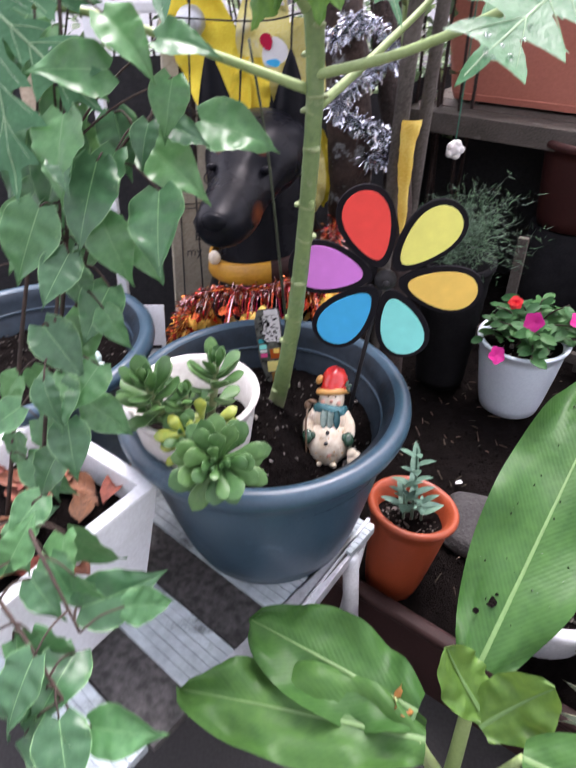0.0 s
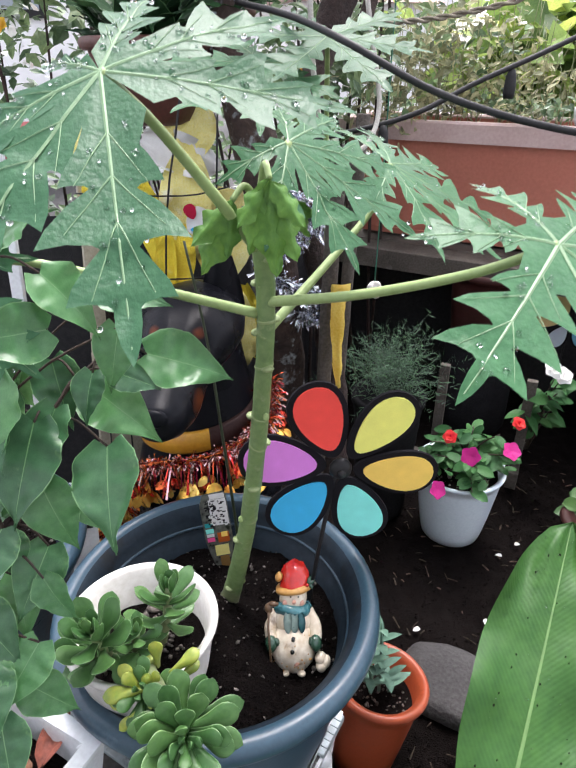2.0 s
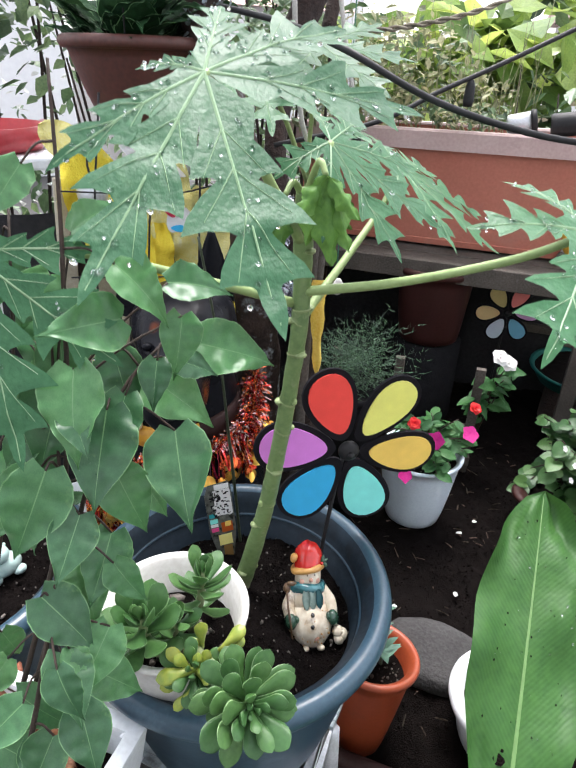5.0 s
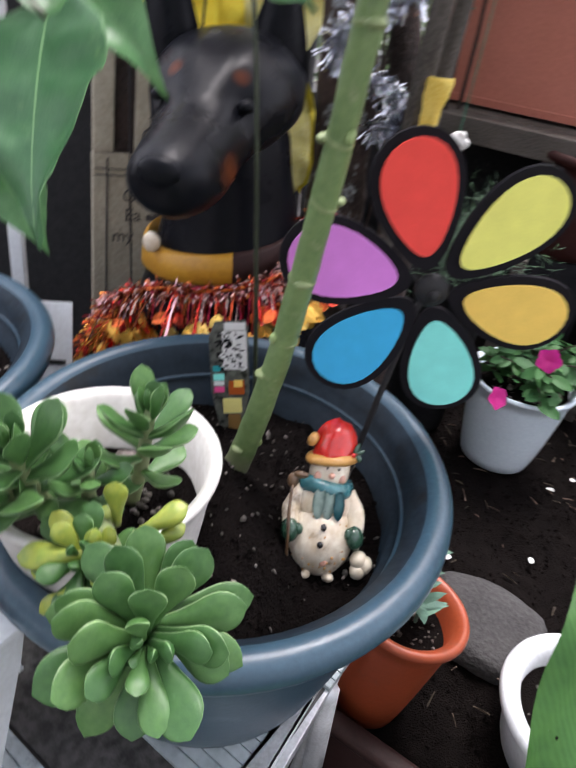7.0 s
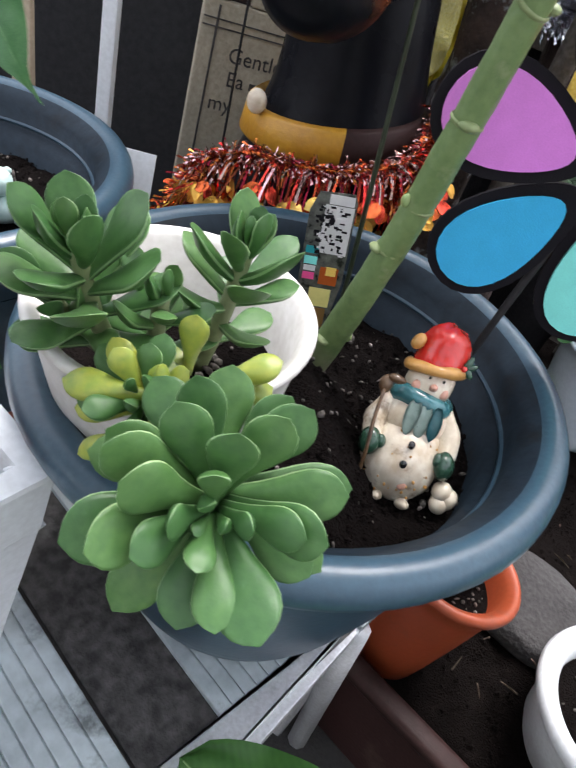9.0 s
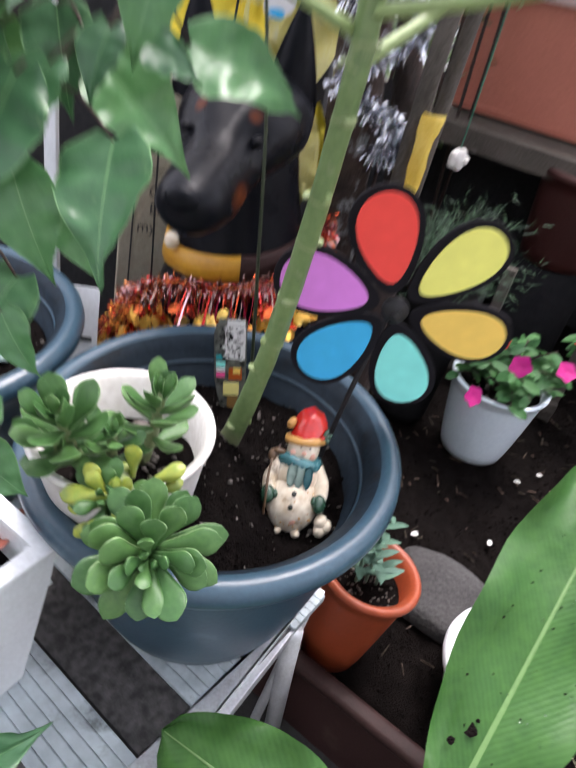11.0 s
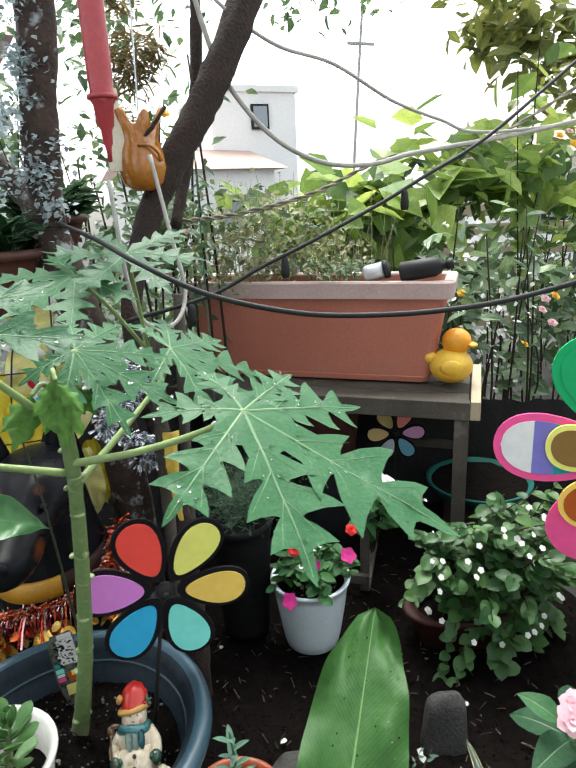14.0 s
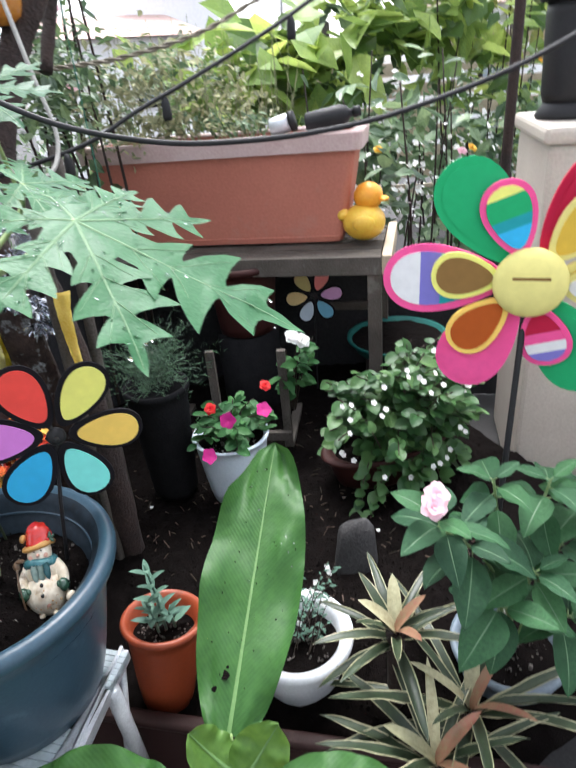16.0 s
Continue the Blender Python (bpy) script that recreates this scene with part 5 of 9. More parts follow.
def foil_garland(name, at, label, curve, n, length, mats, seed, fringe=0, down=0.25, hang=(0.03, 0.06), broad=1.0):
    """Thin foil strips that bristle round a cord, with a hanging fringe of strips that end in small foil petals."""
    t = thing(name, at, label, "garland")
    o = V(*at)
    rnd = random.Random(seed)
    line = smoothline([V(*q) - o for q in curve], 24)
    part("cord", tube([q for q in line[::6]], 0.003, 6, 2), mats[0], t)
    for mi, mat in enumerate(mats):
        bm = bmesh.new()
        for _ in range(n // len(mats)):
            q = rnd.choice(line)
            d = V(rnd.gauss(0, 1), rnd.gauss(0, 1), rnd.gauss(-down, 0.9)).normalized()
            w = d.orthogonal().normalized() * rnd.uniform(0.0008, 0.0019) * broad
            ln = length * rnd.uniform(0.5, 1.15)
            mid = q + d * ln * 0.55 + V(0, 0, -ln * 0.05)
            end = q + d * ln + V(rnd.uniform(-1, 1), rnd.uniform(-1, 1), -1.2) * ln * 0.2
            tw = d.cross(w).normalized() * w.length
            vs = [bm.verts.new(p) for p in (q - w, q + w, mid + tw, mid - tw, end + w, end - w)]
            bm.faces.new(vs[:4])
            bm.faces.new((vs[3], vs[2], vs[4], vs[5]))
        tagged(part("tinsel", bm, mat, t, smooth=False), kind="stuff")
    strips = {}
    for _ in range(fringe):
        i = rnd.randrange(len(line))
        q = line[i]
        out = V(q.x + o.x, q.y + o.y - 1.155, 0)
        out = out.normalized() if out.length > 0.02 else V(0, -1, 0)
        d = (out * rnd.uniform(0.1, 0.75) + V(rnd.gauss(0, 0.12), rnd.gauss(0, 0.12), -1)).normalized()
        ln = rnd.uniform(*hang)
        side = V(-out.y, out.x, 0) * rnd.uniform(0.0010, 0.0024)
        mat = rnd.choice((M_COPPER, M_DEEPRED, M_DEEPRED, M_PINKFOIL))
        bm = strips.setdefault(mat.name, (mat, bmesh.new()))[1]
        e = q + d * ln
        mid = q + d * ln * 0.5 + out * 0.004
        v = [bm.verts.new(p) for p in (q - side, q + side, mid + side * 0.6, mid - side * 0.6, e + side, e - side)]
        bm.faces.new(v[:4])
        bm.faces.new((v[3], v[2], v[4], v[5]))
        if rnd.random() < 0.42:
            c = bmesh.new()
            s = rnd.uniform(0.016, 0.026)
            for k in range(2):
                blade(s, s * 0.66, "round", 0.15, 0.2, 5, bm=c, m=Matrix.Rotation(radians((k - 0.5) * 62), 4, "Z") @ Matrix.Rotation(radians(rnd.uniform(-25, 25)), 4, "X"))
            part("charm", c, rnd.choice((M_GOLD, M_GOLD, M_GOLDPALE, M_COPPER)), t, "gold foil petals", matrix=aim(e, d + V(rnd.gauss(0, 0.2), 0, 0), out + V(rnd.gauss(0, 0.4), rnd.gauss(0, 0.4), 0.2)))
    for mat, bm in strips.values():
        tagged(part("fringe", bm, mat, t, smooth=False), kind="stuff")
    return t


foil_garland("tinsel_garland", (0.0, 1.155, 0.60), "copper and gold foil fringe garland round the dog's neck",
             [(-0.165, 1.09, 0.56), (-0.140, 1.035, 0.618), (-0.085, 1.018, 0.648), (-0.01, 1.013, 0.652), (0.06, 1.028, 0.664), (0.105, 1.07, 0.685), (0.125, 1.14, 0.715)], 2200, 0.018,
             [M_COPPER, M_PINKFOIL, M_DEEPRED, M_PINKFOIL], 4, 250, hang=(0.030, 0.066))
foil_garland("tinsel_garland", (-0.16, 1.06, 0.50), "deep red and gold tinsel end hanging by the dog statue",
             [(-0.185, 1.06, 0.44), (-0.175, 1.05, 0.50), (-0.16, 1.04, 0.555), (-0.13, 1.025, 0.605)], 1300, 0.036,
             [M_COPPER, M_DEEPRED, M_COPPER, M_GOLD], 14, 230, hang=(0.015, 0.05))
foil_garland("tinsel_garland", (0.11, 1.08, 0.66), "copper tinsel bunch on the dog's shoulder",
             [(0.075, 1.03, 0.63), (0.10, 1.05, 0.66), (0.125, 1.09, 0.70), (0.135, 1.13, 0.735)], 700, 0.030,
             [M_COPPER, M_DEEPRED, M_PINKFOIL], 15, 60)


# ---- trunks, tinsel and the strips beside the dog ----
def tree(at, label, parts_, mat):
    """A tree whose trunk and branches are round rods along smooth lines."""
    t = thing("tree", at, label, "tree")
    o = V(*at)
    for name, pts, radii in parts_:
        part(name, tube([V(*p) - o for p in pts], radii, 18, 10, wob=0.22), mat, t)
    return t


LICHEN_TREE = tree((0.185, 1.27, -0.01), "dark ribbed tree with grey lichen, wrapped in silver tinsel",
     [("trunk", [(0.185, 1.27, -0.01), (0.178, 1.26, 0.5), (0.165, 1.25, 0.9), (0.125, 1.27, 1.15), (0.090, 1.30, 1.32), (0.100, 1.30, 1.50), (0.122, 1.30, 1.72), (0.15, 1.32, 2.2)], [0.052, 0.046, 0.042, 0.038, 0.034, 0.034, 0.034, 0.036]),
      ("branch", [(0.085, 1.31, 1.33), (0.02, 1.37, 1.43), (-0.06, 1.41, 1.50), (-0.20, 1.46, 1.60), (-0.40, 1.52, 1.66)], [0.026, 0.024, 0.022, 0.020, 0.016])], M_LICHEN)
tree((0.262, 1.19, -0.01), "dark bare tree leaning over the garden",
     [("trunk", [(0.262, 1.19, -0.01), (0.268, 1.18, 0.5), (0.258, 1.22, 0.80), (0.226, 1.33, 1.08), (0.286, 1.42, 1.28), (0.362, 1.46, 1.42), (0.455, 1.48, 1.56), (0.560, 1.50, 1.74), (0.82, 1.60, 2.25)], [0.036, 0.033, 0.026, 0.020, 0.027, 0.034, 0.036, 0.037, 0.040]),
      ("branch", [(0.375, 1.49, 1.30), (0.43, 1.55, 1.45), (0.48, 1.58, 1.66), (0.50, 1.6, 1.9)], [0.014, 0.015, 0.014, 0.012])], M_BARK)
foil_garland("silver_tinsel", (0.17, 1.20, 0.90), "silver tinsel wound round a dark trunk",
             [(0.12, 1.20, 1.02), (0.17, 1.19, 1.05), (0.23, 1.20, 1.00), (0.15, 1.19, 0.95), (0.14, 1.19, 0.91), (0.21, 1.19, 0.88), (0.24, 1.20, 0.84), (0.20, 1.19, 0.83)], 1700, 0.026, [M_SILVER, M_SILVER], 9, broad=1.7)


# ---- backdrop panels and posts behind the pots ----
def netting():
    t = thing("net_and_shade_panels", (0.0, 1.50, 0.0), "black net fence on dark posts, with added dark panels for the shade under the stand", "fence")
    # Last two sheets are added as the black shade under and beside the stand.
    for x0, y0, x1, y1, h in ((-1.6, 1.42, 0.14, 1.52, 0.96), (0.20, 1.75, 0.62, 2.35, 0.80), (0.42, 2.27, 1.44, 1.72, 0.715), (1.47, 1.76, 2.05, 1.36, 0.60)):
        a, b = V(x0, y0 - 1.5, 0), V(x1, y1 - 1.5, 0)
        d = (b - a)
        bm = bmesh.new()
        n = 40
        cols = []
        for k in range(n + 1):
            q = a + d * (k / n)
            cols.append([bm.verts.new((q.x, q.y + 0.012 * noise.noise(V(k * 0.5, j * 0.7, x0)), 0.003 + (h + 0.015 * noise.noise(V(k * 0.4, 3, x0))) * j / 6)) for j in range(7)])
        for p, q in zip(cols, cols[1:]):
            for j in range(6):
                bm.faces.new((p[j], q[j], q[j + 1], p[j + 1]))
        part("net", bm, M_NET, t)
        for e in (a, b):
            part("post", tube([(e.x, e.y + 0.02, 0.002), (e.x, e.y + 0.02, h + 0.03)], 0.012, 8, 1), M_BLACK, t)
    return t


netting()


def letters(word, size, mat, parent, matrix):
    """Flat raised letters in the built-in font."""
    cu = bpy.data.curves.new("lettering", "FONT")
    cu.body, cu.size, cu.extrude, cu.resolution_u = word, size, 0.0004, 3
    tmp = bpy.data.objects.new("lettering", cu)
    me = bpy.data.meshes.new_from_object(tmp)
    bpy.data.objects.remove(tmp)
    me.materials.clear()
    me.materials.append(mat)
    ob = new("lettering", me)
    ob.parent, ob.matrix_local = parent, matrix
    return ob


def signboard():
    """A tall weathered plank sign: a dark slot above, a painted swirl, two lines and words below."""
    t = thing("sign_board", (-0.259, 1.275, 0.0), "tall pale wooden plank sign with faded dark lettering", "sign")
    m = Matrix.Rotation(radians(20), 4, "Z") @ Matrix.Rotation(radians(4.4), 4, "Y")
    part("plank", box((0.130, 0.016, 0.735), (0.065, 0, 0.3685), 0.003), M_PLANK, t, matrix=m, smooth=False)
    part("stile", box((0.031, 0.016, 0.33), (0.0165, 0, 0.902), 0.003), M_PLANK, t, matrix=m, smooth=False)
    part("stile", box((0.066, 0.016, 0.33), (0.097, 0, 0.902), 0.003), M_PLANK, t, matrix=m, smooth=False)
    part("slot_back", box((0.034, 0.006, 0.33), (0.0475, 0.005, 0.902), 0.001), M_BARK, t, "dark recessed slot", matrix=m, smooth=False)
    part("edge_strip", box((0.0030, 0.0020, 0.66), (0.022, -0.0088, 0.40), 0.0005), M_BOARDDARK, t, "dark painted line", matrix=m, smooth=False)
    for z in (0.703, 0.713):
        part("edge_strip", box((0.126, 0.0020, 0.0018), (0.065, -0.0088, z), 0.0005), M_BOARDDARK, t, "dark painted line", matrix=m, smooth=False)
    up = Matrix.Rotation(radians(90), 4, "X")
    letters("Gentle", 0.030, M_BOARDDARK, t, m @ Matrix.Translation((0.046, -0.0086, 0.662)) @ up)
    letters("Ea", 0.030, M_BOARDDARK, t, m @ Matrix.Translation((0.050, -0.0086, 0.630)) @ up)
    part("lettering", box((0.024, 0.0012, 0.010), (0.098, -0.0086, 0.636), 0.0003), M_BOARDDARK, t, "worn illegible letters", matrix=m, smooth=False)
    letters("my", 0.030, M_BOARDDARK, t, m @ Matrix.Translation((0.030, -0.0086, 0.594)) @ up)
    swirl = tube([(0.088 + (0.004 + 0.0022 * k) * math.cos(k * 0.8), -0.0088, 0.768 + (0.004 + 0.0022 * k) * math.sin(k * 0.8)) for k in range(11)], 0.0016, 6, 3)
    part("ornament", swirl, M_BOARDDARK, t, "dark painted swirl", matrix=m)
    return t


M_PLANK = material("painted_plank", (0.46, 0.42, 0.33), (0.30, 0.27, 0.20), 0.75, scale=9, fine=180, bump=0.3)
signboard()


def white_post():
    bm = box((0.020, 0.020, 1.25), (0, 0, 0.626), 0.002)
    ob = part("post", bm, M_WHITE, matrix=pose(-0.365, 1.25, 0, 0, 4, 0), smooth=False)
    return tagged(ob, "slim white painted metal post", "post")


white_post()
tagged(part("post", box((0.030, 0.016, 1.1), (0, 0, 0.551), 0.002), M_WOODPALE, matrix=pose(-0.50, 1.31, 0, 0, 3, 0), smooth=False), "pale flat wooden post before dark netting", "post")


def wire_trellis():
    t = thing("wire_trellis", (0.0, 1.215, 0.002), "thin black wire trellis behind the dog statue", "trellis")
    for x0, x1 in ((-0.042, 0.012), (-0.13, -0.09), (0.05, 0.07)):
        part("wire", tube([(x0 - 0.03, 0.0, 0.0), (x0, 0, 0.88), (x1, 0, 1.20)], 0.0018, 6, 4), M_BLACK, t)
    for z in (1.045, 0.90):
        part("wire", tube([(-0.17, 0.004, z + 0.01), (0, 0.004, z), (0.08, 0.004, z + 0.012)], 0.0015, 6, 4), M_BLACK, t)
    return t


wire_trellis()

# ---- yellow cloth flower behind the dog ----
M_YCLOTH = material("yellow_cloth", (0.88, 0.76, 0.07), (0.80, 0.60, 0.035), 0.75, scale=26, fine=300, bump=0.6, vary=0.12, stain=((0.86, 0.82, 0.40), 16.0, 0.05, 0.7))
M_YPALE = material("pale_yellow_cloth", (0.88, 0.83, 0.42), (0.82, 0.72, 0.20), 0.75, scale=22, fine=300, bump=0.6, stain=((0.80, 0.80, 0.68), 14.0, 0.06, 0.7))


def yellow_flower():
    t = thing("cloth_flower", (-0.03, 1.30, 0.0), "large faded yellow cloth flower with a printed bird patch", "cloth flower")
    o = V(-0.03, 1.30, 0.0)
    part("stake", tube([(0, 0.012, 0.002), (0, 0.012, 1.02)], 0.006, 8, 1), M_BLACK, t)
    # petals as base, tip, width and cloth
    for a, b, w, cloth in (((-0.135, 1.284, 1.115), (-0.045, 1.280, 0.850), 0.125, M_YCLOTH), ((0.015, 1.290, 1.105), (-0.005, 1.286, 0.925), 0.095, M_YPALE), ((-0.015, 1.284, 0.985), (-0.030, 1.279, 0.845), 0.075, M_YCLOTH),
                           ((-0.060, 1.296, 1.130), (0.075, 1.292, 1.075), 0.070, M_F["white"]), ((-0.120, 1.290, 1.100), (-0.190, 1.288, 1.150), 0.060, M_YPALE), ((0.020, 1.296, 1.100), (0.030, 1.300, 1.200), 0.090, M_YPALE),
                           ((0.085, 1.240, 0.860), (0.096, 1.236, 0.700), 0.062, M_YPALE), ((0.10, 1.292, 0.86), (0.122, 1.290, 0.70), 0.055, M_YCLOTH), ((0.090, 1.302, 1.040), (0.050, 1.296, 0.860), 0.110, M_YPALE)):
        a, b = V(*a) - o, V(*b) - o
        bm = blade((b - a).length, w, "round", 0.04, 0.14, 16, 0.22, cols=(0.0, 0.25, 0.5, 0.75, 1.0), seed=w * 90)
        part("petal", bm, cloth, t, matrix=aim(a, b - a, (0, -1, 0.1)))
    q = V(0.022, 1.262, 0.990) - o
    part("patch", slab(drop_outline(-0.022, 0.030, 0.050, 18), 0.002), M_F["white"], t, "white printed bird patch", matrix=aim(q, (0.5, 0, 0.6), (0, -1, 0.1)), smooth=False)
    part("print", slab(drop_outline(-0.004, 0.024, 0.024, 14), 0.002), M_F["crimson"], t, "red printed shape", matrix=aim(q + V(-0.006, -0.003, 0.012), (-0.3, 0, 0.8), (0, -1, 0.1)), smooth=False)
    part("print", slab(drop_outline(-0.016, 0.010, 0.014, 14), 0.002), M_F["blue"], t, "blue printed shape", matrix=aim(q + V(0.004, -0.003, -0.012), (0.9, 0, -0.1), (0, -1, 0.1)), smooth=False)
    part("bell", ball(0.026, V(-0.118, 1.255, 1.045) - o, (1, 1, 1), 20, 14), M_ALU, t, "round dull metal bell")
    part("hook", tube([V(-0.118, 1.255, 1.07) - o, V(-0.12, 1.258, 1.10) - o, V(-0.10, 1.27, 1.12) - o], 0.002, 6, 3), M_BLACK, t)
    return t


yellow_flower()


M_YSTRIP = material("olive_yellow_cloth", (0.74, 0.64, 0.20), (0.60, 0.46, 0.07), 0.75, scale=14, fine=300, bump=0.3, trans=0.2)


def yellow_strip():
    bm = bmesh.new()
    line = smoothline([(0.262, 1.138, 0.905), (0.257, 1.134, 0.86), (0.257, 1.132, 0.80), (0.260, 1.134, 0.74), (0.264, 1.136, 0.70)], 6)
    last = None
    for k, q in enumerate(line):
        w = 0.017 * (1 - 0.75 * k / len(line)) * (1 + 0.05 * math.sin(k * 2.3))
        tw = 0.005 * math.sin(k * 0.8)
        cur = [bm.verts.new(q + V(-w, tw, 0)), bm.verts.new(q + V(0, -0.006, 0)), bm.verts.new(q + V(w, -tw, 0))]
        if last:
            bm.faces.new((last[0], last[1], cur[1], cur[0]))
            bm.faces.new((last[1], last[2], cur[2], cur[1]))
        last = cur
    bmesh.ops.solidify(bm, geom=bm.faces[:], thickness=0.0015)
    return tagged(part("cloth_strip", bm, M_YSTRIP), "crumpled yellow cloth strip tied to a trunk", "cloth strip")


yellow_strip()


def prop_stick(pts, r, label, mat):
    return tagged(part("stick", tube(pts, r, 8, 4, wob=0.1), mat), label, "stick")


prop_stick([(0.232, 1.17, 0.002), (0.240, 1.165, 0.6), (0.252, 1.16, 1.03), (0.27, 1.16, 1.12)], 0.014, "pale grey stick leaning by the trunks", M_WOODGREY)
prop_stick([(0.30, 1.33, 0.002), (0.315, 1.32, 0.7), (0.335, 1.31, 1.16)], 0.013, "weathered wooden stick standing in the bed", M_WOODGREY)


# ---- plants of many leaves ----
def leafy(name, at, label, category, stems, leaf, mats, flowers=(), stemmat=None, stem_r=0.0025):
    """Stems that bend outwards with leaves along them, and flowers at given places."""
    t = thing(name, at, label, category)
    o = V(*at)
    rnd = random.Random(len(label) + stems["seed"])
    meshes = []
    for k in range(stems.get("kinds", 5)):
        bm = blade(1.0, leaf["w"], leaf["shape"], leaf["bend"] * rnd.uniform(0.6, 1.5), leaf["fold"], leaf.get("rows", 6), leaf.get("wave", 0.05), cols=(0.0, 1.0) if leaf.get("low") else (0.0, 0.55, 1.0), seed=k * 3.3)
        me = bpy.data.meshes.new("leaf")
        bm.to_mesh(me)
        bm.free()
        me.materials.append(rnd.choice(mats))
        me.polygons.foreach_set("use_smooth", [True] * len(me.polygons))
        meshes.append(me)
    root = V(*stems["root"]) - o
    for s in range(stems["n"]):
        a = rnd.uniform(0, 6.283)
        q = V(*stems["centre"]) - o
        rx, ry, rz = stems["radii"]
        u = rnd.random() ** 0.5
        zz = rnd.uniform(-1, 1)
        end = q + V(rx * u * math.cos(a), ry * u * math.sin(a), rz * zz)
        start = root + V(rnd.uniform(-1, 1) * stems["foot"], rnd.uniform(-1, 1) * stems["foot"], 0)
        mid = start.lerp(end, 0.5) + V(0, 0, 0.15 * (end - start).length)
        line = smoothline([start, mid, end], 6)
        part("stem", tube([start, mid, end], [stem_r, stem_r * 0.8, stem_r * 0.5], 5, 4), stemmat or M_VINESTEM, t)
        for j in range(stems["leaves"]):
            f = stems.get("from", 0.35) + (1 - stems.get("from", 0.35)) * (j + rnd.random() * 0.6) / stems["leaves"]
            p = line[min(int(f * (len(line) - 1)), len(line) - 1)]
            out = (p - root)
            d = V(out.x + rnd.gauss(0, 0.08), out.y + rnd.gauss(0, 0.08), 0)
            d = (d.normalized() if d.length > 1e-4 else V(0, -1, 0)) + V(rnd.gauss(0, 0.6), rnd.gauss(0, 0.6), rnd.uniform(-0.25, 0.45))
            ln = leaf["len"] * rnd.uniform(0.65, 1.15)
            m = aim(p, d, (rnd.gauss(0, 0.35), -0.45 + rnd.gauss(0, 0.3), 1)) @ Matrix.Scale(ln, 4)
            ob = new("leaf", rnd.choice(meshes))
            ob.parent = t
            ob.matrix_local = m
    for kind, size, mat, spots in flowers:
        for f in spots:
            flower(t, V(*f[:3]) - o, size, kind, mat, rnd)
    return t


FLOWER_MESH = {}


def flower(t, p, size, kind, mat, rnd):
    """A small open flower of five petals, or a fuller one, facing up and towards the front."""
    key = (kind, mat.name)
    if key not in FLOWER_MESH:
        bm = bmesh.new()
        n = {"five": 5, "double": 14, "four": 4}[kind]
        for k in range(n):
            r = 1.0 if kind != "double" else (1.0 if k < 6 else 0.75 if k < 10 else 0.45)
            tilt = 12 if kind != "double" else (5 if k < 6 else 35 if k < 10 else 60)
            blade(0.5 * r, 0.5 * r, "round", 0.1, 0.15, 5, 0.12, bm=bm, m=Matrix.Rotation(k * 2 * math.pi / (n if kind != "double" else 5.3), 4, "Z") @ Matrix.Rotation(radians(tilt), 4, "X"), seed=k)
        me = bpy.data.meshes.new("flower")
        bm.to_mesh(me)
        bm.free()
        me.materials.append(mat)
        me.polygons.foreach_set("use_smooth", [True] * len(me.polygons))
        FLOWER_MESH[key] = me
    ob = new("flower", FLOWER_MESH[key])
    ob.parent = t
    ob.matrix_local = aim(p, (rnd.uniform(-1, 1), 0.7, 0.6), (rnd.gauss(-0.15, 0.3), -0.9, 0.55)) @ Matrix.Scale(size, 4)


def spots(n, centre, radii, seed, front=True):
    rnd = random.Random(seed)
    out = []
    while len(out) < n:
        a, z = rnd.uniform(0, 6.283), rnd.uniform(-1, 1)
        r = math.sqrt(max(0, 1 - z * z * 0.8))
        x, y = math.cos(a) * r, math.sin(a) * r
        if front and y > 0.3:
            continue
        out.append((centre[0] + radii[0] * x, centre[1] + radii[1] * y, centre[2] + radii[2] * z))
    return out


M_MAGENTA = material("magenta_petal", (0.62, 0.02, 0.26), (0.50, 0.012, 0.20), 0.6, scale=60, trans=0.25)
M_SCARLET = material("scarlet_petal", (0.68, 0.02, 0.015), (0.55, 0.012, 0.01), 0.6, scale=60, trans=0.2)
M_WHITEPETAL = material("white_petal", (0.80, 0.80, 0.78), (0.70, 0.70, 0.68), 0.6, scale=60, trans=0.25)
M_PINKPETAL = material("pale_pink_petal", (0.80, 0.60, 0.64), (0.70, 0.42, 0.48), 0.6, scale=60, trans=0.25)
M_BEGONIA = material("begonia_leaf", (0.070, 0.160, 0.048), (0.030, 0.088, 0.028), 0.36, scale=24, fine=200, bump=0.15, trans=0.16, vary=0.4, spec=0.35)
M_VINCA = material("vinca_leaf", (0.050, 0.150, 0.046), (0.026, 0.088, 0.030), 0.45, scale=24, fine=200, bump=0.12, trans=0.15, vary=0.25, spec=0.14)
M_BALSAM = material("balsam_leaf", (0.044, 0.126, 0.052), (0.021, 0.068, 0.031), 0.48, scale=18, fine=200, bump=0.3, trans=0.16, vary=0.35, spec=0.22)
M_NEEDLE = material("needle_leaf", (0.046, 0.105, 0.052), (0.020, 0.052, 0.026), 0.55, scale=60, bump=0.0, island=0.45)

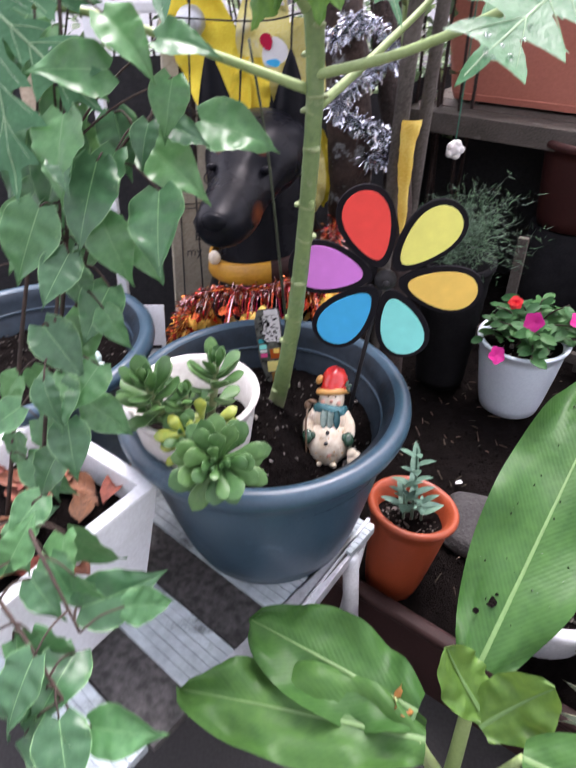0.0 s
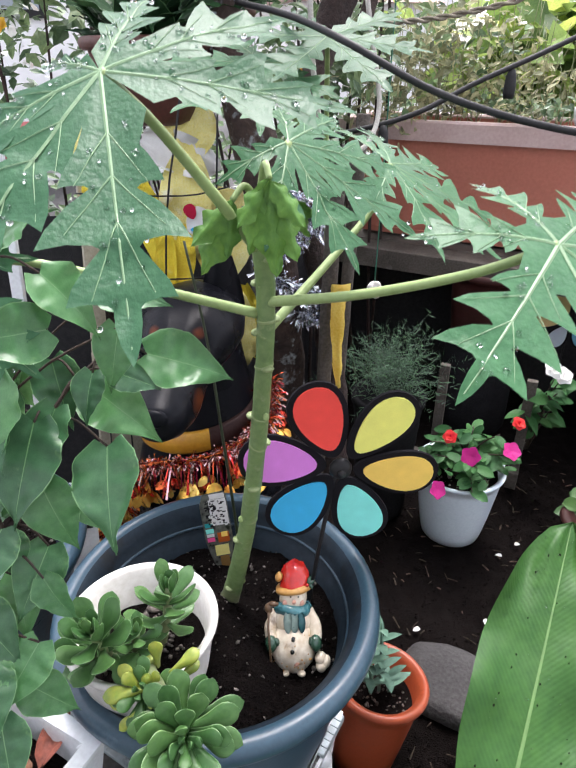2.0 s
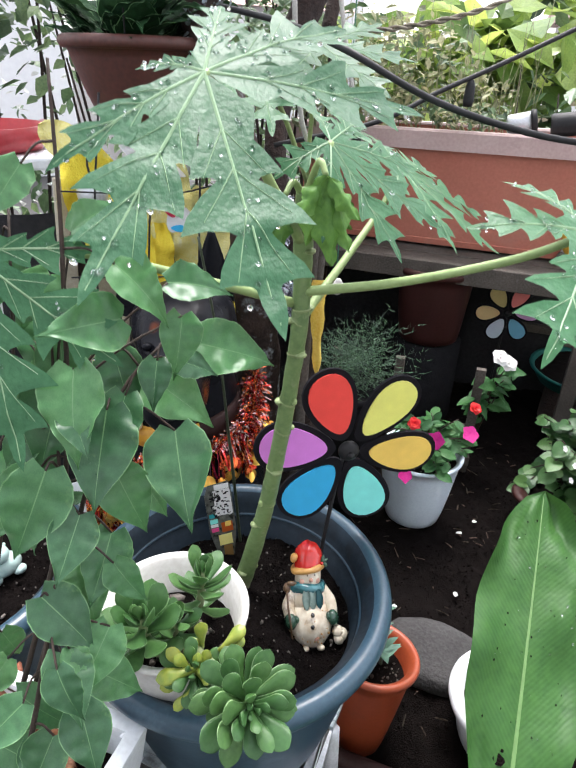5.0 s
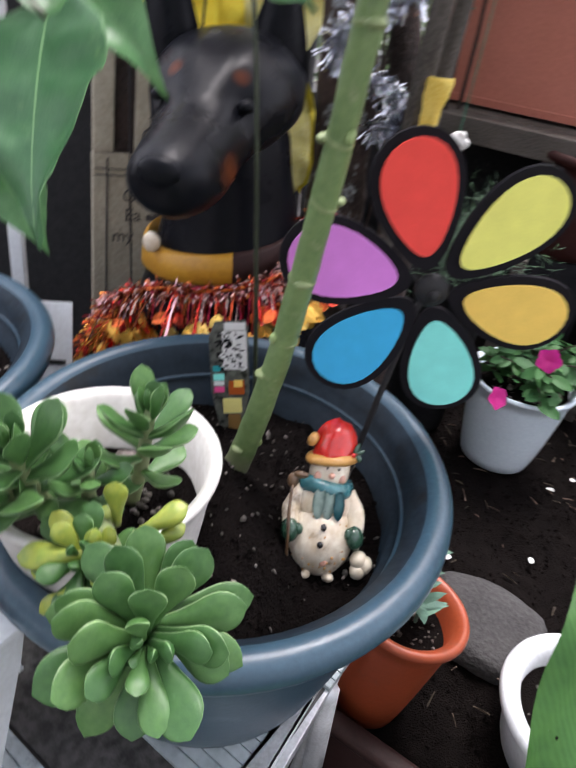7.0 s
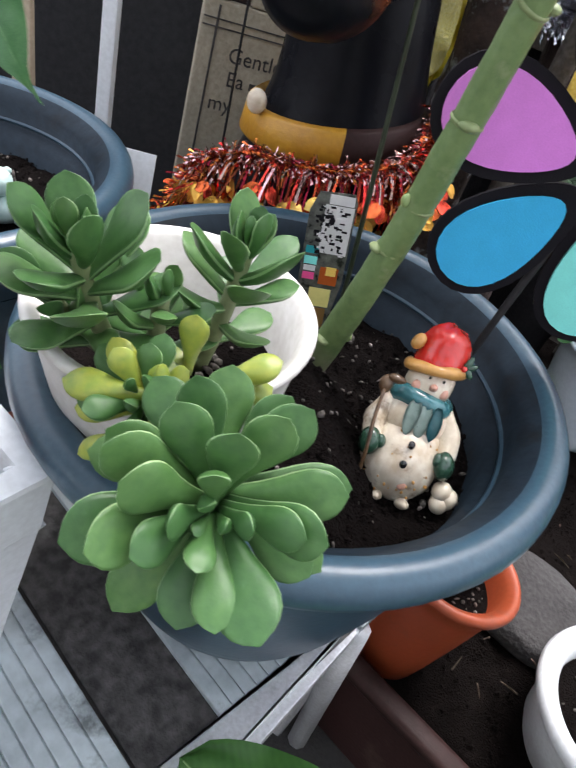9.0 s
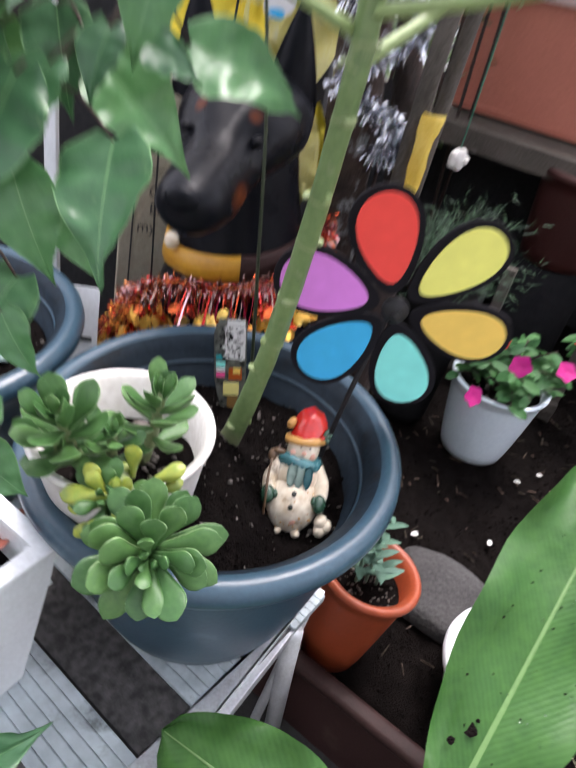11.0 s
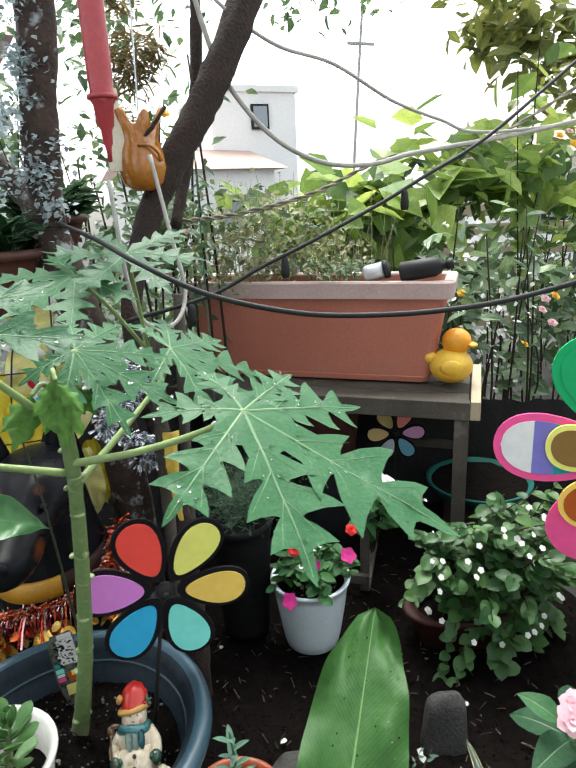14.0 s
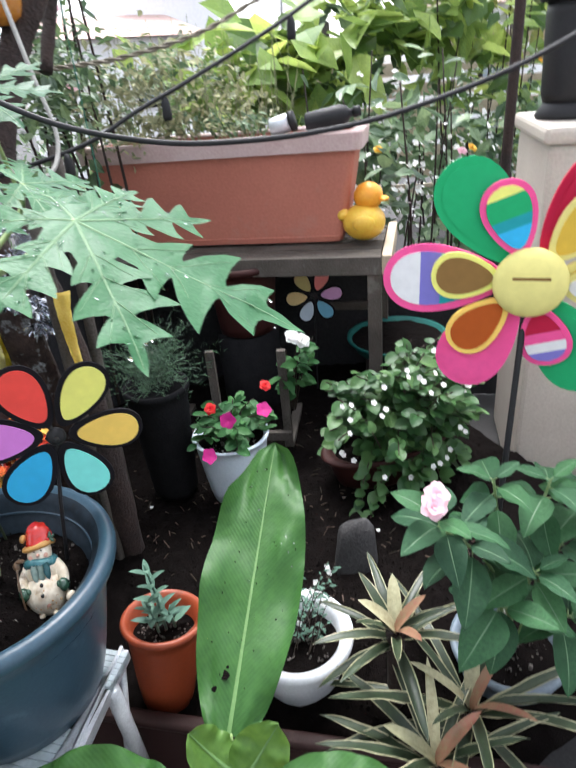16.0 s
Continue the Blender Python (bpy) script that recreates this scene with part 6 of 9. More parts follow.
leafy("periwinkle_plant", (0.602, 1.250, 0.376), "magenta periwinkle in a grey-white pot on the soil", "flowering plant",
      dict(n=30, root=(0.602, 1.25, 0.374), centre=(0.602, 1.235, 0.440), radii=(0.125, 0.11, 0.055), foot=0.03, leaves=7, seed=1),
      dict(len=0.042, w=0.52, shape="round", bend=0.15, fold=0.2), [M_VINCA],
      [("five", 0.046, M_MAGENTA, [(0.569, 1.150, 0.492), (0.676, 1.170, 0.478), (0.508, 1.16, 0.400)]), ("double", 0.034, M_SCARLET, [(0.545, 1.21, 0.505), (0.700, 1.20, 0.530)])])
leafy("begonia_bush", (1.04, 1.12, 0.285), "leafy begonia with small white flowers in a dark red trough", "flowering plant",
      dict(n=150, root=(1.06, 1.12, 0.285), centre=(1.04, 1.05, 0.385), radii=(0.25, 0.17, 0.215), foot=0.09, leaves=10, seed=2),
      dict(len=0.041, w=0.84, shape="round", bend=0.3, fold=0.25), [M_BEGONIA],
      [("five", 0.0165, M_WHITEPETAL, spots(44, (1.02, 1.03, 0.42), (0.20, 0.145, 0.165), 5))])
leafy("hanging_white_flower", (0.874, 1.40, 0.46), "small white-flowered plant by the stand leg", "flowering plant",
      dict(n=9, root=(0.88, 1.42, 0.30), centre=(0.88, 1.37, 0.49), radii=(0.07, 0.06, 0.06), foot=0.02, leaves=5, seed=3),
      dict(len=0.055, w=0.50, shape="lance", bend=0.3, fold=0.2), [M_VINCA],
      [("double", 0.052, M_WHITEPETAL, [(0.862, 1.35, 0.575), (0.892, 1.35, 0.555)])])
leafy("white_sweet_plant", (0.500, 0.672, 0.228), "thin trailing plant with tiny white flowers in a white pot", "flowering plant",
      dict(n=22, root=(0.50, 0.672, 0.229), centre=(0.525, 0.690, 0.315), radii=(0.075, 0.07, 0.085), foot=0.035, leaves=9, seed=6),
      dict(len=0.016, w=0.32, shape="lance", bend=0.1, fold=0.2, rows=4), [M_GREYGREEN],
      [("four", 0.014, M_WHITEPETAL, spots(13, (0.53, 0.69, 0.355), (0.07, 0.05, 0.075), 7, False))], stem_r=0.0012)


def balsam():
    """Upright stems that end in whorls of pointed leaves with a pale midrib; one bears a pink flower."""
    t = thing("balsam_plant", (0.87, 0.47, 0.188), "broad-leaved balsam with a pale pink flower", "flowering plant")
    o = V(0.87, 0.47, 0.188)
    rnd = random.Random(44)
    meshes = []
    for k in range(5):
        bm = blade(1.0, 0.50 + 0.04 * k, "lance", 0.16 + 0.07 * k, 0.20 + 0.04 * k, 16, 0.05, cols=(0.0, 0.035, 0.35, 0.70, 1.0), seed=k * 2.7, tip=0.4)
        for i, f in enumerate(bm.faces):
            f.material_index = 1 if i % 8 in (3, 4) else 0
        for v in bm.verts:
            # the blade rises between its side veins
            v.co.z += 0.012 * math.sin((v.co.y - abs(v.co.x) * 0.9) * 46) * min(1.0, abs(v.co.x) * 9) * (1 - v.co.y)
        me = bpy.data.meshes.new("leaf")
        bm.to_mesh(me)
        bm.free()
        me.materials.append(M_BALSAM)
        me.materials.append(M_BALSAMRIB)
        me.polygons.foreach_set("use_smooth", [True] * len(me.polygons))
        meshes.append(me)
    # whorls: place of the tip, leaf length and number of leaves
    for x, y, z, ln, n in ((0.620, 0.420, 0.690, 0.088, 9), (0.690, 0.430, 0.600, 0.105, 9), (0.785, 0.470, 0.650, 0.090, 8), (0.880, 0.440, 0.630, 0.095, 8), (0.800, 0.380, 0.520, 0.105, 9), (0.910, 0.420, 0.500, 0.100, 8), (0.730, 0.380, 0.480, 0.100, 8),
                           (0.850, 0.340, 0.430, 0.100, 8), (0.970, 0.430, 0.560, 0.095, 7)):
        tip = V(x, y, z) - o
        foot = V(rnd.uniform(-0.04, 0.04), rnd.uniform(-0.04, 0.04), 0.0)
        mid = foot.lerp(tip, 0.55) + V(0, 0, 0.05)
        line = smoothline([foot, mid, tip], 10)
        part("stem", tube([foot, mid, tip], [0.0042, 0.0034, 0.0022], 7, 6), M_STEM, t)
        for k in range(n):
            q = line[-1 - int(5 * (k / n))]
            a = k * 2.399 + rnd.uniform(-0.3, 0.3)
            rise = 0.55 - 0.95 * (k / n) + rnd.uniform(-0.15, 0.15)
            d = V(math.cos(a), math.sin(a), rise)
            size = ln * (0.50 + 0.44 * min(1.0, k / (n * 0.45))) * rnd.uniform(0.85, 1.12)
            stalk = q + d.normalized() * size * 0.14
            part("leaf_stalk", tube([q, stalk], [0.0014, 0.0011], 5, 1), M_STEM, t)
            ob = new("leaf", rnd.choice(meshes))
            ob.parent = t
            ob.matrix_local = aim(stalk, d, (rnd.gauss(0, 0.2), -0.25 + rnd.gauss(0, 0.2), 1)) @ Matrix.Scale(size, 4)
    for p in ((0.612, 0.408, 0.716), (0.626, 0.418, 0.722)):
        flower(t, V(*p) - o, 0.042, "double", M_PINKPETAL, rnd)
    return t


M_GREYBLUE = material("grey_blue_plastic", (0.20, 0.25, 0.30), (0.13, 0.17, 0.21), 0.5, scale=6, fine=160, bump=0.06)
M_BALSAMRIB = material("balsam_leaf_vein", (0.11, 0.21, 0.10), (0.07, 0.15, 0.07), 0.5, scale=40, bump=0.0)
small_pot((0.87, 0.47, 0.002), 0.108, 0.215, 0.080, M_GREYBLUE, "grey-blue plastic pot under a leafy balsam", 0.008, 0.186, 9)
balsam()


def trough():
    bm = lathe(pot_profile(0.11, 0.115, 0.09, 0.008), 40)
    for v in bm.verts:
        v.co.x *= 1.9
    t = thing("trough", (1.04, 1.12, 0.182), "dark red plastic trough sunk in soil", "trough")
    part("shell", bm, M_DARKRED, t)
    b2 = soil_disc(0.098, 0.098, 3)
    for v in b2.verts:
        v.co.x *= 1.9
    part("potting_soil", b2, M_SOIL, t)
    return t


trough()


def terracotta_plant():
    t = thing("young_shrub", (0.266, 0.779, 0.302), "grey-green sage-like seedling in a terracotta pot", "seedling")
    rnd = random.Random(8)
    for sx, h in ((0.0, 0.185), (0.018, 0.06), (-0.015, 0.10)):
        top = V(sx - 0.012, -0.01, h)
        part("stem", tube([(sx, 0, -0.01), (sx - 0.004, -0.004, h * 0.5), top], [0.003, 0.0025, 0.0015], 6, 5), M_GREYGREEN, t)
        for k in range(int(h / 0.011)):
            z = h * (0.15 + 0.85 * k / (h / 0.011))
            a = k * 1.57 + rnd.uniform(-0.3, 0.3)
            d = V(math.cos(a), math.sin(a), 0.55 + 0.5 * k / (h / 0.011))
            ln = rnd.uniform(0.034, 0.054) * (1.05 - 0.35 * z / h)
            part("leaf", blade(ln, ln * 0.36, "lance", 0.2, 0.25, 6), M_GREYGREEN, t, matrix=aim(V(sx - 0.012 * z / h, -0.01 * z / h, z), d, (0, 0, 1)))
    return t


terracotta_plant()


def needle_shrub():
    """A small rosemary-like shrub of needles in a ribbed black pot."""
    t = thing("needle_shrub", (0.447, 1.36, 0.186), "dense dark needle-leaved shrub in a ribbed black pot", "shrub")
    prof = [(0.0, 0.0), (0.055, 0.0), (0.06, 0.01)] + [(0.062 + 0.02 * k / 16 + (0.002 if k % 2 else 0), 0.01 + 0.325 * k / 16) for k in range(17)] + [(0.09, 0.340), (0.09, 0.355), (0.078, 0.355), (0.07, 0.295), (0.0, 0.295)]
    part("pot", lathe(prof, 36), M_POTBLACK, t)
    rnd = random.Random(12)
    bm = bmesh.new()
    for _ in range(190):
        a, e = rnd.uniform(0, 6.283), rnd.uniform(0.05, 1.4)
        d = V(math.cos(a) * math.cos(e), math.sin(a) * math.cos(e), math.sin(e))
        ln = rnd.uniform(0.10, 0.185)
        p0 = V(rnd.uniform(-0.05, 0.05), rnd.uniform(-0.05, 0.05), 0.355 + rnd.uniform(0, 0.09))
        for k in range(16):
            p = p0 + d * ln * k / 16 + V(0, 0, -0.04 * (k / 16) ** 2)
            nd = (d * 0.8 + V(rnd.gauss(0, 0.7), rnd.gauss(0, 0.7), rnd.gauss(0, 0.7))).normalized()
            w = nd.orthogonal().normalized() * 0.0011
            e2 = p + nd * rnd.uniform(0.014, 0.026)
            v = [bm.verts.new(q) for q in (p - w, p + w, e2)]
            bm.faces.new(v)
    ob = part("needles", bm, M_NEEDLE, t, smooth=False)
    ob["kind"] = "stuff"
    return t


needle_shrub()


# ---- canna ----
M_YOUNGCANNA = material("young_canna_leaf", (0.105, 0.210, 0.036), (0.060, 0.140, 0.026), 0.38, scale=10, fine=90, bump=0.12, trans=0.22, spec=0.3)
M_WITHERED = material("withered_leaf", (0.36, 0.17, 0.03), (0.16, 0.06, 0.015), 0.7, scale=30, fine=150, bump=0.4)
def canna():
    t = thing("canna_plant", (0.262, 0.385, 0.002), "broad bright-green canna with long ribbed leaves", "canna plant")
    o = V(0.262, 0.385, 0.002)

    def leaf(base, tip, normal, width, bend=0.0, name="leaf", seed=0, mat=None, wave=0.09, holes=False):
        a, b = V(*base) - o, V(*tip) - o
        ln = (b - a).length
        m = aim(a, b - a, normal)
        bm = blade(ln, width, "canna", bend, 0.12, 26, wave, cols=(0.0, 0.2, 0.4, 0.6, 0.8, 1.0), seed=seed)
        # fine ribs that run from the midrib to the edge
        for v in bm.verts:
            v.co.z += 0.0011 * noise.noise(V(v.co.x * 18, (v.co.y - abs(v.co.x) * 0.9) * 46, seed))
        ob = part(name, bm, mat or M_CANNA, t, matrix=m)
        rib = bmesh.new()
        last = None
        for k in range(25):
            u = k / 24
            w = 0.0026 * (1 - u) + 0.0006
            z = -bend * ln * u * u
            cur = [rib.verts.new((-w, u * ln * 0.985, z + 0.0012)), rib.verts.new((0, u * ln * 0.985, z + 0.0020)), rib.verts.new((w, u * ln * 0.985, z + 0.0012))]
            if last:
                rib.faces.new((last[0], last[1], cur[1], cur[0]))
                rib.faces.new((last[1], last[2], cur[2], cur[1]))
            last = cur
        part("midrib", rib, M_CANNAVEIN, ob, "pale midrib")
        if holes:
            for x, y, r in ((-0.020, 0.076, 0.0072), (-0.031, 0.056, 0.0040), (-0.017, 0.088, 0.0022)):
                bl = bmesh.new()
                n = 12
                c = [bl.verts.new((x + r * (1 + 0.35 * noise.noise(V(k * 0.9, r * 900, 1))) * math.cos(k * 2 * math.pi / n), y + r * (1 + 0.35 * noise.noise(V(k * 0.9, r * 900, 1))) * math.sin(k * 2 * math.pi / n), 0.0035 + 0.12 * abs(x) - bend * y * y / ln)) for k in range(n)]
                bl.faces.new(c)
                part("blemish", bl, M_SOIL, ob, "dark rotted spot")
            # clear drops and fine brown specks scattered over the blade
            rnd = random.Random(seed + 40)
            dew, fleck = bmesh.new(), bmesh.new()
            for k in range(90):
                u, c = rnd.uniform(0.12, 0.94), rnd.uniform(-0.85, 0.85)
                x, y = c * width / 2 * math.sin(math.pi * u) ** 0.5, u * ln
                z = -bend * ln * u * u + 0.12 * abs(x) + wave * ln * abs(c) * noise.noise(V(u * 6 + seed, c * 2, seed * 3.1))
                if k < 55:
                    r = rnd.uniform(0.0007, 0.0017)
                    ball(r, (x, y, z + r * 0.25), (1, 1.2, 0.55), 8, 5, dew)
                else:
                    r = rnd.uniform(0.0006, 0.0013)
                    fleck.faces.new([fleck.verts.new((x + r * math.cos(a), y + 1.6 * r * math.sin(a), z + 0.0013)) for a in (0, 1.1, 2.3, 3.3, 4.4, 5.3)])
            tagged(part("dew", dew, M_DROP, ob, "clear raindrops"), kind="stuff")
            tagged(part("fleck", fleck, M_SOIL, ob, "tiny dark specks"), kind="stuff")
        return ob

    leaf((0.282, 0.440, 0.420), (0.538, 0.773, 0.648), (-0.30, -0.62, 0.72), 0.163, 0.02, seed=1, holes=True, wave=0.11)
    leaf((0.190, 0.372, 0.448), (-0.012, 0.492, 0.452), (0.05, -0.35, 0.93), 0.120, 0.06, seed=2, wave=0.16)
    leaf((0.195, 0.345, 0.440), (-0.100, 0.418, 0.425), (0.0, -0.25, 0.96), 0.112, 0.10, seed=3, wave=0.18)
    leaf((0.300, 0.330, 0.430), (0.46, 0.260, 0.420), (0.0, -0.3, 0.95), 0.10, 0.12, seed=6)
    leaf((0.275, 0.385, 0.41), (0.222, 0.440, 0.468), (0.3, -0.6, 0.75), 0.066, -0.25, "young_leaf", 4, wave=0.16, mat=M_YOUNGCANNA)
    leaf((0.270, 0.375, 0.40), (0.350, 0.400, 0.465), (-0.2, -0.6, 0.75), 0.080, -0.3, "young_leaf", 5, wave=0.16, mat=M_YOUNGCANNA)
    part("stalk", tube([(0, 0, 0), (0.004, 0.008, 0.2), (0.010, 0.030, 0.36), (0.020, 0.055, 0.42)], [0.013, 0.011, 0.009, 0.006], 12, 6), M_PETIOLE, t)
    part("stalk", tube([(-0.01, 0, 0), (-0.03, -0.003, 0.25), (-0.10, -0.002, 0.452)], [0.010, 0.008, 0.005], 10, 6), M_PETIOLE, t)
    part("stalk", tube([(-0.005, -0.008, 0), (-0.02, -0.02, 0.25), (-0.077, -0.04, 0.437)], [0.010, 0.008, 0.005], 10, 6), M_PETIOLE, t)
    part("stalk", tube([(0.01, -0.005, 0), (0.02, -0.03, 0.25), (0.038, -0.055, 0.427)], [0.010, 0.008, 0.005], 10, 6), M_PETIOLE, t)
    dry = blade(0.060, 0.030, "lance", 0.6, 0.9, 12, 0.5, seed=9)
    part("dry_leaf", dry, M_WITHERED, t, "withered yellow leaf", matrix=aim(V(0.160, 0.372, 0.445) - o, (0.35, 0.3, 0.1), (0.2, -0.5, 0.8)))
    return t


canna()


# ---- bromeliad ----
M_BROM = material("variegated_leaf", (0.032, 0.056, 0.024), (0.016, 0.028, 0.013), 0.45, scale=14, fine=160, bump=0.1, vary=0.25)
M_BROMEDGE = material("cream_leaf_edge", (0.38, 0.37, 0.23), (0.24, 0.23, 0.13), 0.5, scale=20, fine=160, vary=0.25)
M_BROMPINK = material("blush_leaf", (0.27, 0.085, 0.065), (0.22, 0.16, 0.085), 0.5, scale=18, fine=160)


def bromeliad(at, size, seed, label):
    t = thing("bromeliad", at, label, "bromeliad", "bromeliads")
    rnd = random.Random(seed)
    part("core", tube([(0, 0, 0.003 - at[2]), (0, 0, -0.05), (0, 0, 0.01)], [0.014, 0.016, 0.018], 10, 3), M_BARK, t)
    for k in range(18):
        a = k * 2.4 + rnd.uniform(-0.2, 0.2)
        up = 2.0 - 1.6 * k / 17 + rnd.uniform(-0.25, 0.25)
        d = V(math.cos(a), math.sin(a), up)
        ln = size * (0.55 + 0.45 * min(1, k / 9)) * rnd.uniform(0.85, 1.1)
        w = 0.025 * rnd.uniform(0.75, 1.15)
        m = aim(V(0, 0, 0.012 - 0.0025 * k), d, (0, 0, 1) if abs(up) < 1 else (-d.x, -d.y, 0.3))
        if k < 4:
            part("leaf", blade(ln, w, "canna", 0.30, 0.5, 9, cols=(0.0, 0.5, 1.0)), [M_BROMPINK, M_BROMEDGE][k % 2], t, "blush inner leaf", matrix=m)
        else:
            bm = blade(ln, w * 0.85, "canna", rnd.uniform(0.25, 0.65), 0.55, 15, cols=(0.0, 0.80, 1.0), wave=0.03, seed=k)
            for i, f in enumerate(bm.faces):
                f.material_index = 1 if i % 4 in (0, 3) else 0
            part("leaf", bm, [M_BROM, M_BROMEDGE], t, matrix=m)
    return t


bromeliad((0.622, 0.508, 0.345), 0.150, 1, "variegated bromeliad with olive leaves, pale edges and blush heart")
bromeliad((0.71, 0.40, 0.20), 0.26, 2, "variegated bromeliad with long cream-edged leaves")
bromeliad((0.60, 0.36, 0.19), 0.23, 3, "small variegated bromeliad beside the brown trough")


# ---- stones ----
def stone(at, size, turn, seed, label):
    bm = bmesh.new()
    bmesh.ops.create_icosphere(bm, subdivisions=4, radius=1.0)
    for v in bm.verts:
        p = v.co.copy()
        k = 1 / max(abs(p.x), abs(p.y), abs(p.z)) ** 0.35
        p *= k * (1 + 0.10 * noise.noise(p * 1.3 + V(seed, 0, 0)) + 0.03 * noise.noise(p * 5 + V(seed, 3, 0)))
        v.co = V(p.x * size[0], p.y * size[1], p.z * size[2])
    ob = part("stone", bm, M_STONE, matrix=pose(*at, *turn))
    return tagged(ob, label, "stone", "garden stones")


M_STONE = material("grey_stone", (0.072, 0.070, 0.070), (0.034, 0.033, 0.033), 0.85, scale=14, fine=160, bump=0.6, spec=0.15)
stone((0.435, 0.835, 0.190), (0.105, 0.075, 0.028), (8, 4, -30), 2, "flat grey stone lying on dark soil")
stone((0.740, 0.830, 0.208), (0.052, 0.026, 0.100), (-14, 4, -18), 5, "upright rounded grey stone slab in the bed")
stone((0.330, 0.880, 0.190), (0.050, 0.040, 0.028), (0, 10, 40), 8, "small brownish stone beside a terracotta pot")


# ---- white square planter ----
def square_planter():
    t = thing("square_planter", (-0.296, 0.557, BENCH_TOP), "white tapered square planter with dry brown leaf litter", "planter")
    m = Matrix.Rotation(math.atan2(0.6, -0.8), 4, "Z")
    bm = bmesh.new()
    loops = []
    for s, z in ((0.082, 0.0), (0.086, 0.004), (0.1165, 0.185), (0.1175, 0.188), (0.125, 0.242), (0.1245, 0.246), (0.1075, 0.246), (0.106, 0.242), (0.098, 0.19), (0.08, 0.02)):
        loops.append([bm.verts.new((x * s, y * s, z)) for x, y in ((1, 1), (-1, 1), (-1, -1), (1, -1))])
    for a, b in zip(loops, loops[1:]):
        for k in range(4):
            bm.faces.new((a[k], a[(k + 1) % 4], b[(k + 1) % 4], b[k]))
    bm.faces.new(list(reversed(loops[0])))
    bmesh.ops.bevel(bm, geom=[e for e in bm.edges if abs(e.verts[0].co.z - e.verts[1].co.z) > 0.03], offset=0.004, segments=2, affect="EDGES")
    part("shell", bm, M_WHITE, t, matrix=m, smooth=False)
    g = bmesh.new()
    bmesh.ops.create_grid(g, x_segments=20, y_segments=20, size=0.100)
    for v in g.verts:
        v.co.z = 0.205 + 0.010 * noise.noise(v.co * 60)
    part("potting_soil", g, M_SOIL, t, matrix=m)
    rnd = random.Random(21)
    for k in range(46):
        p = V(rnd.uniform(-0.088, 0.088), rnd.uniform(-0.088, 0.088), 0.215 + rnd.uniform(0, 0.012))
        part("dry_leaf", blade(rnd.uniform(0.035, 0.075), rnd.uniform(0.018, 0.034), "lance", rnd.uniform(-0.5, 0.6), 0.6, 6, 0.3, seed=k), M_LITTER, t, "curled brown dead leaf", matrix=m @ aim(p, (rnd.uniform(-1, 1), rnd.uniform(-1, 1), rnd.uniform(-0.2, 0.4)), (rnd.uniform(-0.5, 0.5), rnd.uniform(-0.5, 0.5), 1)))
    return t


M_LITTER = material("dead_leaf", (0.26, 0.095, 0.045), (0.09, 0.03, 0.016), 0.7, scale=40, fine=200, bump=0.4, vary=0.4)
square_planter()


# ---- climbing vine at the side ----
M_VINERIB = material("vine_leaf_vein", (0.15, 0.31, 0.13), (0.12, 0.25, 0.10), 0.4, scale=40, bump=0.0)


def heart_meshes():
    out = []
    for k in range(5):
        bend, fold = 0.10 + 0.07 * k, 0.16 + 0.03 * k
        bm = blade(1.0, 0.70, "heart", bend, fold, 20, 0.10, cols=(0.0, 0.15, 0.40, 0.70, 0.965, 1.0), seed=k * 2.1, tip=0.5)
        for i, f in enumerate(bm.faces):
            f.material_index = 1 if i % 10 in (0, 9) else 0
        for v in bm.verts:
            # the blade swells between its veins
            v.co.z += 0.020 * math.sin(abs(v.co.x) * 14) * math.sin((v.co.y - abs(v.co.x) * 0.8) * 26) * (1 - v.co.y) - 0.10 * abs(v.co.x) ** 2

        def rib(x0, y0, x1, y1, w0, w1):
            last = None
            for i in range(7):
                u = i / 6
                x, y, w = x0 + (x1 - x0) * u, y0 + (y1 - y0) * u, w0 + (w1 - w0) * u
                cur = [bm.verts.new((x + s * w, y - s * w * (x1 - x0), -bend * y * y + fold * abs(x) + 0.0035 - 0.5 * max(0, y - 0.7) ** 2)) for s in (-1, 1)]
                if last:
                    f = bm.faces.new((last[0], last[1], cur[1], cur[0]))
                    f.material_index = 1
                last = cur

        rib(0, 0, 0, 0.93, 0.007, 0.002)
        me = bpy.data.meshes.new("leaf")
        bm.to_mesh(me)
        bm.free()
        me.materials.append(M_VINE)
        me.materials.append(M_VINERIB)
        me.polygons.foreach_set("use_smooth", [True] * len(me.polygons))
        out.append(me)
    return out


HEARTS = heart_meshes()


